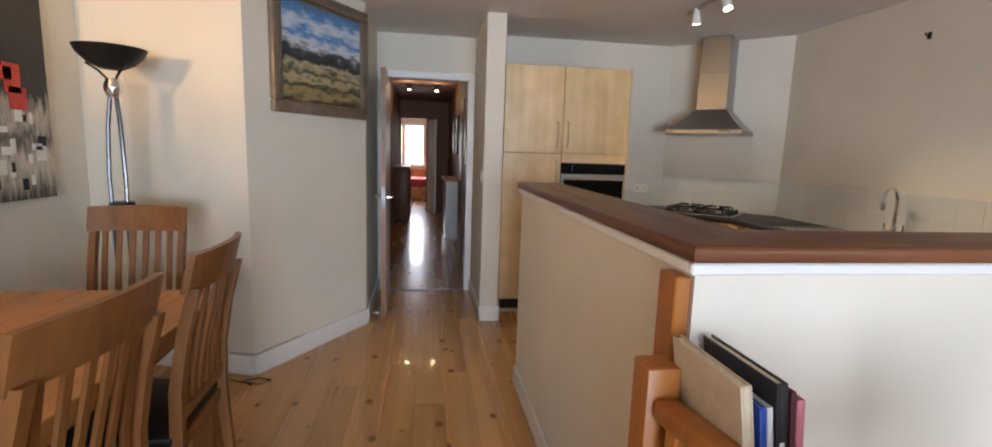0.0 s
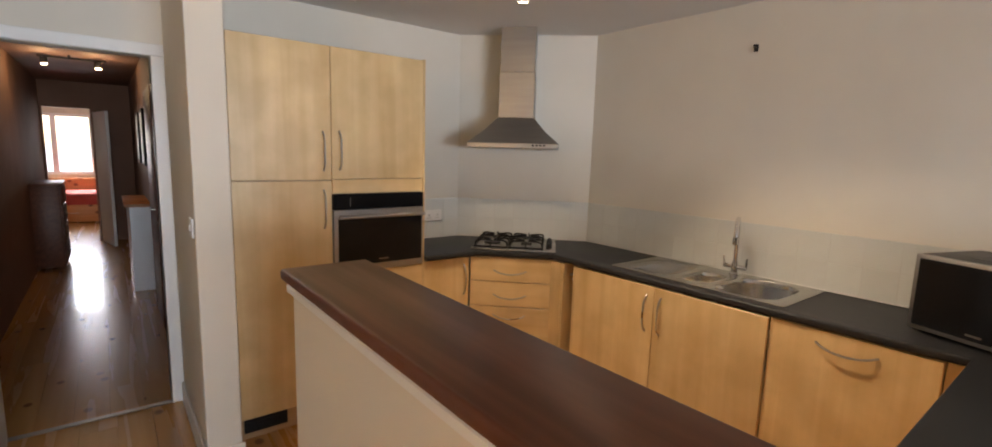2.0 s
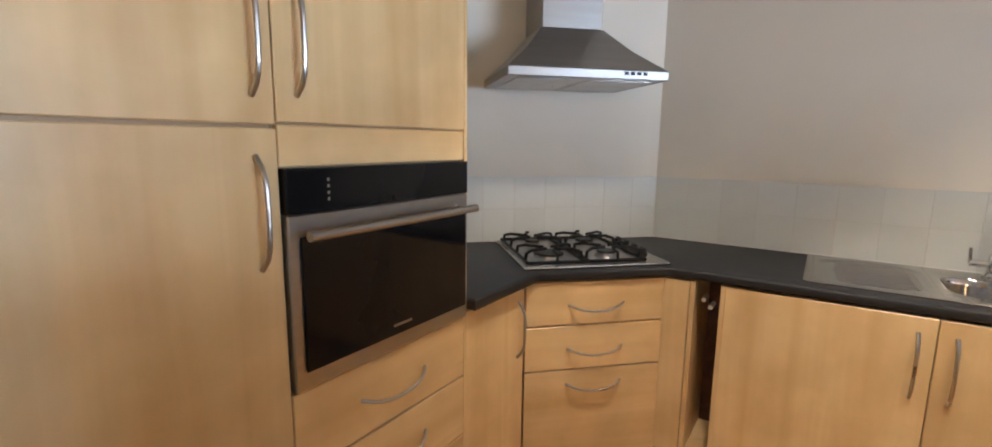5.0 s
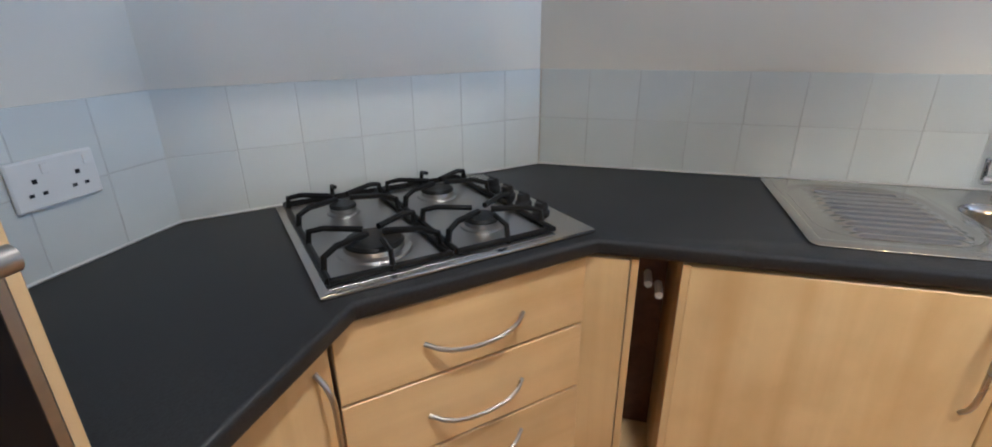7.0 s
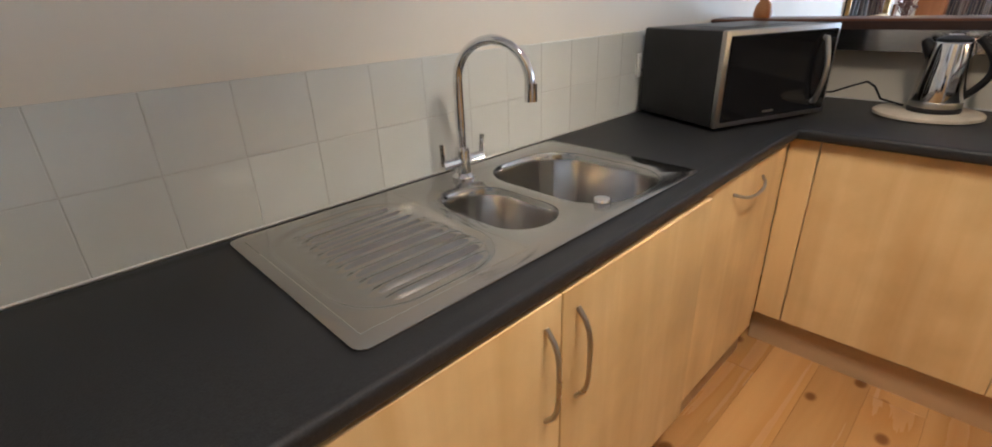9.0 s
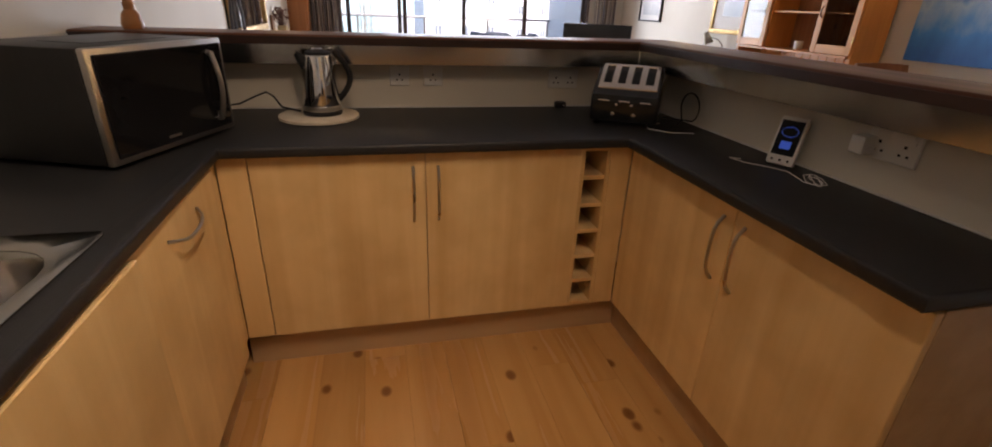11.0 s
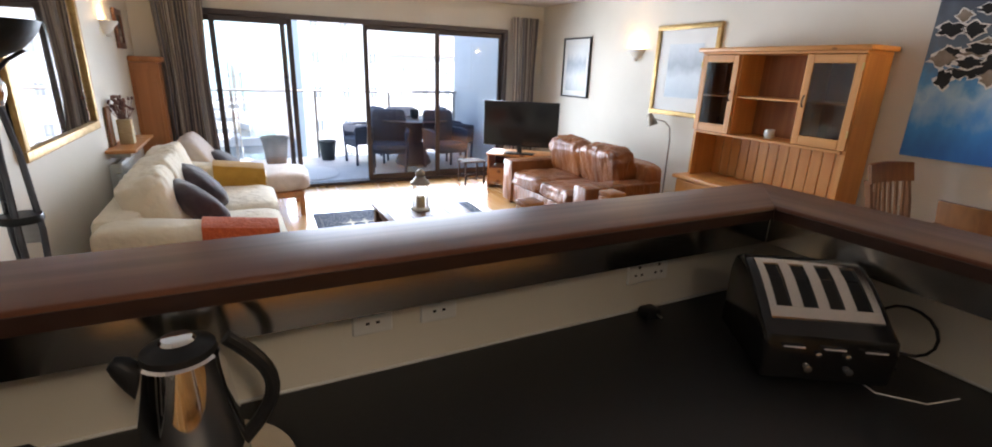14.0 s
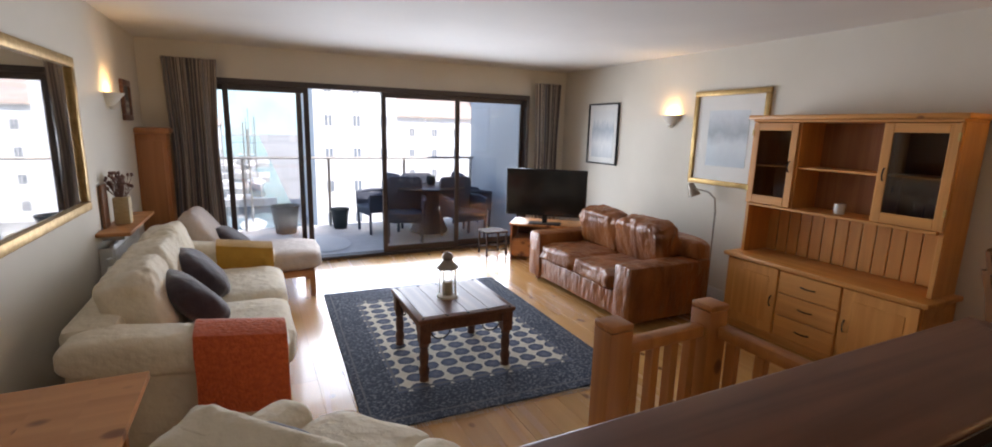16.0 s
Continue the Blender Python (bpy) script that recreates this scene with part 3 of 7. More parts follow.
# wall with the doorway to the hall
bm = box(-0.046, 0.15, 5.50, 5.60, 0, CEIL, 0)
box(0.915, 0.98, 5.50, 5.60, 0, CEIL, 0, bm)
box(0.15, 0.915, 5.50, 5.60, 2.04, CEIL, 0, bm)
part("wall_hall_door", bm, M_WALL, kind="structure", smooth=False)
# wall with the wide balcony opening
WX0, WX1, WZ = -0.90, 3.06, 2.09
bm = box(XW, WX0, YS - 0.15, YS, 0, CEIL, 0)
box(WX1, XE, YS - 0.15, YS, 0, CEIL, 0, bm)
box(WX0, WX1, YS - 0.15, YS, WZ, CEIL, 0, bm)
part("wall_south", bm, M_WALL, kind="structure", smooth=False)
part("ceiling", box(XW - 0.15, XE + 0.15, YS - 0.15, 5.60, CEIL, CEIL + 0.2, 0), M_CEIL, kind="structure", smooth=False)

# low wall round the kitchen, with its skirting and trim
part("wall_bar", prism([(1.085, 1.605), (3.585, 1.605), (3.585, 1.68), (1.18, 1.68), (1.18, 3.49), (1.085, 3.49)], 0, 1.185), M_WALL, kind="structure", smooth=False)
bm = box(1.071, 1.084, 1.62, 3.49, 0, 0.11, 0.004)
part("baseboard_bar", bm, M_TRIM, kind="structure")
bm = box(1.068, 3.583, 1.590, 1.604, 1.158, 1.184, 0.004)
box(1.068, 1.084, 1.6045, 3.50, 1.158, 1.184, 0.004, bm)
part("trim_bar", bm, M_TRIM, kind="structure")

# skirting boards
def skirting(name, a, b, h=0.125, side=-1):
    d = plane_dir(a, b)
    nrm = Vector((-d.y, d.x, 0)) * side * 0.015
    part(name, prism([a, b, (b[0] + nrm.x, b[1] + nrm.y), (a[0] + nrm.x, a[1] + nrm.y)], 0, h, 0.004), M_TRIM, kind="structure")


skirting("baseboard_angled", (0.072, 4.574), (-0.483, 3.688), side=1)
skirting("baseboard_dining", (-0.485, 3.688), (-1.498, 3.997), side=1)
skirting("baseboard_west", (-1.498, 3.98), (-1.498, -4.07), side=1)
skirting("baseboard_east", (3.583, -4.07), (3.583, 1.59), side=1)
skirting("baseboard_passage", (0.076, 5.49), (0.076, 4.58), side=1)
bm = box(0.966, 1.142, 4.576, 4.589, 0, 0.125, 0.004)
box(0.966, 0.979, 4.576, 5.48, 0, 0.125, 0.004, bm)
part("baseboard_nib", bm, M_TRIM, kind="structure")
bm = box(-1.48, -0.95, -4.089, -4.075, 0, 0.125, 0.004)
box(3.06, 3.57, -4.089, -4.075, 0, 0.125, 0.004, bm)
part("baseboard_south", bm, M_TRIM, kind="structure")

# ---- hall and far bedroom ----
part("wall_hall_west", box(-0.17, -0.047, 5.60, 12.0, 0, CEIL, 0), M_HALL, kind="structure", smooth=False)
part("wall_hall_east", box(1.03, 1.15, 5.602, 12.0, 0, CEIL, 0), M_HALL, kind="structure", smooth=False)
part("ceiling_hall", box(-0.17, 1.15, 5.602, 12.0, CEIL, CEIL + 0.1, 0), M_HALL, kind="structure", smooth=False)
bm = box(-0.17, -0.02, 12.0, 12.12, 0, CEIL, 0)
box(0.53, 1.15, 12.0, 12.12, 0, CEIL, 0, bm)
box(-0.02, 0.53, 12.0, 12.12, 2.05, CEIL, 0, bm)
part("wall_hall_end", bm, M_HALL, kind="structure", smooth=False)
M_BED = surface("bedroom paint", (0.66, 0.58, 0.46), (0.62, 0.54, 0.42), 0.8)
part("floor_bedroom", box(-1.6, 1.6, 12.0, 15.62, -0.12, -0.001, 0), M_FLOOR, kind="structure", smooth=False)
bm = box(-1.6, -1.5, 12.12, 15.5, 0, CEIL, 0)
part("wall_bedroom_west", bm, M_BED, kind="structure", smooth=False)
part("wall_bedroom_east", box(1.5, 1.6, 12.12, 15.5, 0, CEIL, 0), M_BED, kind="structure", smooth=False)
bm = box(-1.6, -0.52, 15.5, 15.62, 0, CEIL, 0)
box(0.5, 1.6, 15.5, 15.62, 0, CEIL, 0, bm)
box(-0.52, 0.5, 15.5, 15.62, 0, 0.87, 0, bm)
box(-0.52, 0.5, 15.5, 15.62, 2.1, CEIL, 0, bm)
part("wall_bedroom_north", bm, M_BED, kind="structure", smooth=False)
part("ceiling_bedroom", box(-1.6, 1.6, 12.0, 15.62, CEIL + 0.002, CEIL + 0.1, 0), M_CEIL, kind="structure", smooth=False)
bm = box(-1.6, -0.17, 12.0, 12.12, 0, CEIL, 0)
box(1.15, 1.6, 12.0, 12.12, 0, CEIL, 0, bm)
part("wall_bedroom_south", bm, M_BED, kind="structure", smooth=False)
w = tagged(part("window_bedroom", box(-0.52, 0.5, 15.54, 15.58, 0.87, 0.93, 0.004), M_TRIM, kind="structure"), "white framed bedroom window", "window")
for nm, b in (("top_rail", (-0.52, 0.5, 15.54, 15.58, 2.04, 2.1)), ("stile", (-0.52, -0.46, 15.54, 15.58, 0.93, 2.04)), ("stile", (0.44, 0.5, 15.54, 15.58, 0.93, 2.04)),
              ("mullion", (-0.17, -0.08, 15.54, 15.58, 0.93, 2.04))):
    part(nm, box(*b, 0.004), M_TRIM, w)
g = part("pane", box(-0.46, 0.44, 15.557, 15.563, 0.93, 2.04, 0), M_GLASS, w)
g.visible_shadow = False

bed = thing("bed", (0.1, 14.9, 0), "pine bed with drawers and a red bedspread under the window", "bed")
part("base", box(-0.9, 1.1, 14.35, 15.42, 0.02, 0.36, 0.01), M_PINE, bed)
part("drawer_front", box(-0.3, 0.55, 14.335, 14.349, 0.07, 0.31, 0.005), M_PINE, bed)
part("handle", bow((0.02, 14.335, 0.2), (0.2, 14.335, 0.2), (0, -0.03, 0)), M_HANDLE, bed)
part("bedspread", cushion(0.1, 14.88, 0.45, 2.02, 1.1, 0.24, 0.25, 0.2), M_RED, bed)
part("headboard", box(-0.9, 1.1, 15.43, 15.48, 0.02, 0.80, 0.01), M_PINE, bed)

chest = thing("chest_of_drawers", (0.08, 10.3, 0), "dark wooden chest of drawers against the hall wall", "chest of drawers")
part("body", box(-0.045, 0.22, 9.9, 10.7, 0.04, 1.02, 0.006), M_DARKWOOD, chest)
part("top", box(-0.046, 0.245, 9.87, 10.73, 1.02, 1.05, 0.006), M_DARKWOOD, chest)
for i in range(4):
    d = part("drawer", box(0.221, 0.238, 9.93, 10.67, 0.08 + i * 0.235, 0.295 + i * 0.235, 0.005), M_DARKWOOD, chest)
    part("knob", spun(lathe([(0.004, 0), (0.016, 0.01), (0.012, 0.022), (0.001, 0.026)], seg=10), pose(0.238, 10.3, 0.19 + i * 0.235, 0, 90)), M_HANDLE, d)
cons = thing("console_shelf", (0.95, 8.9, 0), "narrow hall console with a pine top and white panel front", "console table")
part("top", box(0.80, 1.028, 8.35, 9.5, 0.90, 0.93, 0.005), M_PINE, cons)
part("panel", box(0.84, 1.028, 8.4, 9.45, 0.0, 0.90, 0.004), M_TRIM, cons)
for y in (6.35, 7.3):
    d = thing("wardrobe_door", (1.0, y, 0), "dark glossy hall cupboard door standing closed", "cupboard door", "hall cupboard doors")
    part("leaf", box(0.985, 1.028, y - 0.4, y + 0.4, 0.02, 2.02, 0.006), M_DARKWOOD, d)
    part("handle", tube([(0.984, y - 0.3, 1.02), (0.95, y - 0.3, 1.02), (0.95, y - 0.18, 1.02)], 0.008), M_HANDLE, d)
for y, z in ((8.7, 1.62), (9.6, 1.62)):
    f = thing("hall_picture", (1.02, y, z - 0.25), "dark framed picture hanging on the hall wall", "picture", "hall pictures")
    part("frame", box(1.005, 1.028, y - 0.22, y + 0.22, z - 0.3, z + 0.3, 0.005), M_BLACK, f)
    part("print", box(1.002, 1.0045, y - 0.18, y + 0.18, z - 0.26, z + 0.26, 0), P_PRINT, f)
d = thing("inner_door", (0.9, 11.6, 0), "white panel door ajar at the end of the hall", "door")
part("leaf", spun(box(0, 0.04, -0.70, 0, 0.01, 2.0, 0.004), pose(0.56, 11.98, 0, 0, 0, 12)), M_DOOR, d)
trk = thing("hall_spotlight_bar", (0.45, 9.0, 2.36), "small black ceiling bar with lit spotlights in the hall", "ceiling light")
part("bar", tube([(0.2, 9.0, 2.405), (0.75, 9.0, 2.405)], 0.01), M_BLACK, trk)
part("stem", tube([(0.45, 9.0, CEIL), (0.45, 9.0, 2.40)], 0.012), M_BLACK, trk)
for x in (0.25, 0.68):
    part("spot_head", lathe([(0.02, 2.33), (0.034, 2.335), (0.03, 2.395), (0.012, 2.40)], x, 9.0, 14), M_BLACK, trk)
    part("bulb", lathe([(0.004, 2.318), (0.022, 2.32), (0.024, 2.329)], x, 9.0, 12), M_BULB, trk)
    lamp("hall_bulb", "POINT", pose(x, 8.95, 2.29), 0.9, WARM, 0.03)

# door frame and open door between the rooms
fr = tagged(part("door_frame", box(0.085, 0.15, 5.484, 5.612, 0, 2.04, 0.004), M_TRIM, kind="structure"), "white painted door frame", "door frame")
part("jamb", box(0.915, 0.979, 5.484, 5.612, 0, 2.04, 0.004), M_TRIM, fr)
part("head", box(0.085, 0.979, 5.484, 5.612, 2.041, 2.105, 0.004), M_TRIM, fr)
part("stop", box(0.150, 0.162, 5.555, 5.585, 0, 2.04, 0.002), M_TRIM, fr)
part("threshold_strip", box(0.15, 0.915, 5.49, 5.53, 0.0, 0.007, 0.003), M_STEEL, fr)
door = thing("door_1", (0.168, 5.47, 0), "white panel door standing open against the passage wall", "door", kind="structure", turn=-88.5)
part("leaf", box(0.004, 0.79, -0.012, 0.028, 0.012, 2.0, 0.003), M_DOOR, door)
part("edge_lipping", box(0.7905, 0.794, -0.011, 0.027, 0.012, 2.0, 0.001), M_OAK, door, "bare wood lock edge")
hd = part("handle", tube([(0.735, -0.012, 1.0), (0.735, -0.055, 1.0), (0.63, -0.058, 1.0)], 0.008, 10), M_HANDLE, door, "chrome lever handle")
part("rose", spun(lathe([(0.026, 0), (0.026, 0.007), (0.014, 0.009)], seg=18), pose(0.735, -0.012, 1.0, 90)), M_RODS, hd)
hd = part("handle", tube([(0.735, 0.028, 1.0), (0.735, 0.071, 1.0), (0.63, 0.074, 1.0)], 0.009, 10), M_CHROME, door, "chrome lever handle")
part("lock_plate", box(0.7945, 0.796, -0.002, 0.018, 0.92, 1.08, 0.0), M_RODS, door)
ds = thing("door_stop", (0.09, 4.60, 0.06), "small chrome door stop on the skirting", "door stop")
part("stem", tube([(0.088, 4.60, 0.075), (0.15, 4.60, 0.075)], 0.006), M_CHROME, ds)
part("bumper", tube([(0.15, 4.60, 0.075), (0.165, 4.60, 0.075)], 0.012), M_WHITEPL, ds)

# ---- balcony doors ----
def leaf(name, x0, x1, y, glazed, label):
    t = thing(name, ((x0 + x1) / 2, y, 0.0), label, "sliding door", kind="structure")
    fw = 0.055
    for nm, b in (("stile", (x0, x0 + fw, y - 0.02, y + 0.02, 0.04, WZ - 0.06)), ("stile", (x1 - fw, x1, y - 0.02, y + 0.02, 0.04, WZ - 0.06)),
                  ("top_rail", (x0 + fw, x1 - fw, y - 0.02, y + 0.02, WZ - 0.12, WZ - 0.06)), ("bottom_rail", (x0 + fw, x1 - fw, y - 0.02, y + 0.02, 0.04, 0.11))):
        part(nm, box(*b, 0.004), M_FRAME_DARK, t)
    g = part("pane", box(x0 + fw, x1 - fw, y - 0.004, y + 0.004, 0.11, WZ - 0.12, 0), M_GLASS, t)
    g.visible_shadow = False


fr = tagged(part("window_1", box(WX0, WX1, -4.21, -4.05, WZ - 0.06, WZ - 0.001, 0.004), M_FRAME_DARK, kind="structure"), "dark bronze frame of the balcony doors", "window frame")
part("sill", box(WX0, WX1, -4.21, -4.05, 0.0, 0.04, 0.004), M_FRAME_DARK, fr)
part("jamb", box(WX0, WX0 + 0.05, -4.21, -4.05, 0.04, WZ - 0.06, 0.004), M_FRAME_DARK, fr)
part("jamb", box(WX1 - 0.05, WX1, -4.21, -4.05, 0.04, WZ - 0.06, 0.004), M_FRAME_DARK, fr)
leaf("door_2", 2.06, 3.02, -4.16, True, "dark framed glass balcony door, closed")
leaf("door_3", 1.985, 2.85, -4.105, True, "dark framed glass balcony door slid open behind its neighbour")
leaf("door_4", 0.13, 1.15, -4.105, True, "dark framed glass balcony door, closed")
leaf("door_5", -0.86, 0.16, -4.16, True, "dark framed glass balcony door, closed")


def curtain(x0, x1, y, pleats, label):
    t = thing("curtain", ((x0 + x1) / 2, y, 0.03), label, "curtain", "curtains at the balcony doors")
    bm = bmesh.new()
    uv = bm.loops.layers.uv.new("cloth")
    n, nz = pleats * 12, 18
    mid = (x0 + x1) / 2
    grid = []
    for s in (0, 1):
        g = []
        for j in range(nz + 1):
            v = j / nz
            z = 0.03 + 2.225 * v
            w = 1 - 0.16 * math.sin(math.pi * v * 0.9 + 0.1)
            row = []
            for i in range(n + 1):
                u = i / n
                drift = 0.10 * noise.noise(Vector((u * 2.3, z * 0.5, x0)))
                ph = 2 * math.pi * pleats * (u + 0.09 * math.sin(5.1 * u + x0) + drift * (1 - v) * 0.6)
                amp = 0.018 + 0.026 * (0.5 + noise.noise(Vector((u * 5.0, z * 0.7, 4.0 + x0))))
                x = mid + (u - 0.5) * (x1 - x0) * w + 0.012 * math.sin(2 * ph) * (1 - 0.5 * v) + 0.03 * noise.noise(Vector((u * 3, z * 1.1, 9))) * (1 - v)
                dy = amp * math.sin(ph) + 0.014 * noise.noise(Vector((u * 4, z * 1.3, 2)))
                row.append(bm.verts.new((x, y + dy + s * 0.004, z)))
            g.append(row)
        grid.append(g)
    for j in range(nz):
        for i in range(n):
            for s in (0, 1):
                q = [(grid[s][j][i], i, j), (grid[s][j][i + 1], i + 1, j), (grid[s][j + 1][i + 1], i + 1, j + 1), (grid[s][j + 1][i], i, j + 1)]
                q = q if s else q[::-1]
                f = bm.faces.new([a[0] for a in q])
                for lp, a in zip(f.loops, q):
                    lp[uv].uv = (a[1] / 12 * 0.21, a[2] / nz * 2.2)
    for j in range(nz):
        for i in (0, n):
            bm.faces.new((grid[0][j][i], grid[1][j][i], grid[1][j + 1][i], grid[0][j + 1][i]))
    part("drape", bm, M_CURTAIN, t)


curtain(2.86, 3.37, -3.96, 6, "striped grey and taupe curtain drawn back at the balcony doors")
curtain(-1.36, -0.93, -3.96, 5, "striped grey and taupe curtain drawn back in the corner")
cr = thing("curtain_rail", (1.0, -3.97, 2.22), "slim white curtain rail above the balcony doors", "curtain rail")
part("rail", tube([(-1.45, -4.02, 2.225), (-0.93, -4.02, 2.225)], 0.008), M_WALL, cr)
part("rail", tube([(2.87, -4.02, 2.225), (3.38, -4.02, 2.225)], 0.008), M_WALL, cr)
for x in (-1.2, 3.2):
    part("bracket", box(x - 0.01, x + 0.01, -4.09, -4.012, 2.234, 2.243, 0.002), M_WALL, cr)

# ---- balcony and what lies beyond ----
part("floor_balcony", box(-1.25, XE + 0.6, -6.5, YS - 0.15, -0.25, -0.03, 0), M_PAVER, kind="structure", smooth=False)
part("wall_balcony_side", box(-1.25, -1.05, -6.5, YS - 0.152, -0.029, 3.2, 0.0), M_RENDER, kind="structure", smooth=False)
rail = thing("balcony_rail", (1.2, -6.38, -0.03), "glass balcony balustrade with a slim steel handrail", "railing", kind="structure")
part("handrail", tube([(-1.05, -6.38, 1.10), (4.1, -6.38, 1.10)], 0.022, 10), M_STEEL, rail)
for x in (-1.0, 0.25, 1.5, 2.75, 4.0):
    part("post", box(x - 0.02, x + 0.02, -6.40, -6.36, -0.03, 1.08, 0.003), M_STEEL, rail)
for x in (-0.98, 0.27, 1.52, 2.77):
    g = part("pane", box(x + 0.02, x + 1.19, -6.385, -6.375, 0.06, 1.03, 0), M_GLASS, rail)
    g.visible_shadow = False


mt = thing("balcony_mat", (1.75, -5.1, -0.03), "pale oval mat on the balcony paving", "mat")
part("mat", spun(lathe([(0.0, 0.0), (0.40, 0.0), (0.41, 0.008), (0.39, 0.014), (0.0, 0.014)], seg=40), pose(1.75, -5.1, -0.0295) @ Matrix.Diagonal((0.85, 1.25, 1.0, 1.0))), M_MOUNT, mt)


def balcony_chair(x, y, turn):
    t = thing("balcony_chair", (x, y, -0.03), "dark woven rattan armchair at the balcony table", "garden chair", "chairs round the balcony table", turn=turn)
    part("seat", box(-0.26, 0.26, -0.25, 0.25, 0.34, 0.43, 0.02), M_RATTAN, t)
    part("apron", box(-0.243, 0.243, -0.245, -0.215, 0.29, 0.339, 0.008), M_RATTAN, t)
    part("apron", box(-0.243, 0.243, 0.205, 0.235, 0.29, 0.339, 0.008), M_RATTAN, t)
    bk = cushion(0, -0.26, 0.66, 0.54, 0.07, 0.52, 0.3, 0.3, 0.0, nu=20, nv=10)
    part("backrest", bk, M_RATTAN, t)
    for s in (-1, 1):
        part("side_panel", box(s * 0.262 - 0.018, s * 0.262 + 0.018, -0.24, 0.23, 0.34, 0.60, 0.012), M_RATTAN, t)
        part("armrest", tube([(s * 0.27, -0.25, 0.62), (s * 0.29, 0.0, 0.63), (s * 0.28, 0.24, 0.6)], 0.028, 8), M_RATTAN, t)
        part("leg", tube([(s * 0.24, 0.22, 0), (s * 0.27, 0.24, 0.60)], 0.022, 8), M_RATTAN, t)
        part("leg", tube([(s * 0.24, -0.24, 0), (s * 0.25, -0.24, 0.4)], 0.022, 8), M_RATTAN, t)
    return t


for x, y, a in ((0.62, -5.0, -15), (-0.25, -4.85, 8), (0.85, -5.75, -80), (0.2, -6.05, 180), (-0.75, -5.7, 90)):
    balcony_chair(x, y, a)
bt = thing("balcony_table", (0.1, -5.45, -0.03), "round glass topped balcony table with rattan base", "garden table")
part("tabletop", lathe([(0.0, 0.70), (0.58, 0.70), (0.6, 0.705), (0.6, 0.715), (0.58, 0.72), (0.0, 0.72)], 0.1, -5.45, 36), M_FRAME_DARK, bt)
part("base", lathe([(0.28, -0.03), (0.30, 0.0), (0.16, 0.35), (0.26, 0.69)], 0.1, -5.45, 24), M_RATTAN, bt)
pt = thing("table_pot", (0.05, -5.5, 0.72), "small dark pot in the middle of the balcony table", "pot")
part("bowl", lathe([(0.05, 0.72), (0.075, 0.78), (0.07, 0.86), (0.06, 0.862), (0.055, 0.80)], 0.05, -5.5, 18), M_POT, pt)
for x, y, r, h, lb in ((2.2, -6.05, 0.2, 0.36, "large blue grey planter pot on the balcony"), (1.38, -6.15, 0.14, 0.26, "small dark planter pot by the balcony glass")):
    t = thing("planter_pot", (x, y, -0.03), lb, "plant pot", "balcony planter pots")
    part("pot", lathe([(r * 0.7, -0.03), (r * 0.75, -0.02), (r, h), (r * 1.06, h + 0.01), (r * 1.06, h + 0.04), (r * 0.9, h + 0.04), (r * 0.88, h - 0.02)], x, y, 24), M_POT, t)
    part("soil", lathe([(0.0, h - 0.03), (r * 0.87, h - 0.03), (r * 0.87, h - 0.02), (0, h - 0.015)], x, y, 20), M_STALK, t)

GZ = -9.0
part("ground", box(-900, 900, -1500, 900, GZ - 1, GZ, 0), M_ASPHALT, kind="structure", smooth=False)
part("water", box(-1.5, 420, -440, -40, GZ + 0.01, GZ + 0.05, 0), M_WATER, kind="structure", smooth=False)
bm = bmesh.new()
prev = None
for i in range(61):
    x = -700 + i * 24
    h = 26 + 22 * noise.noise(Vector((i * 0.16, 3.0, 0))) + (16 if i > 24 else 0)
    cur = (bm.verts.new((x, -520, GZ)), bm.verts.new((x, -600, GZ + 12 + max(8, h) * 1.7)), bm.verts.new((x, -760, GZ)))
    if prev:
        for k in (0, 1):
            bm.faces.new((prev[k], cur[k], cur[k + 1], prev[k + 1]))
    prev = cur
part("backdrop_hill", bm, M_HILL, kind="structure")


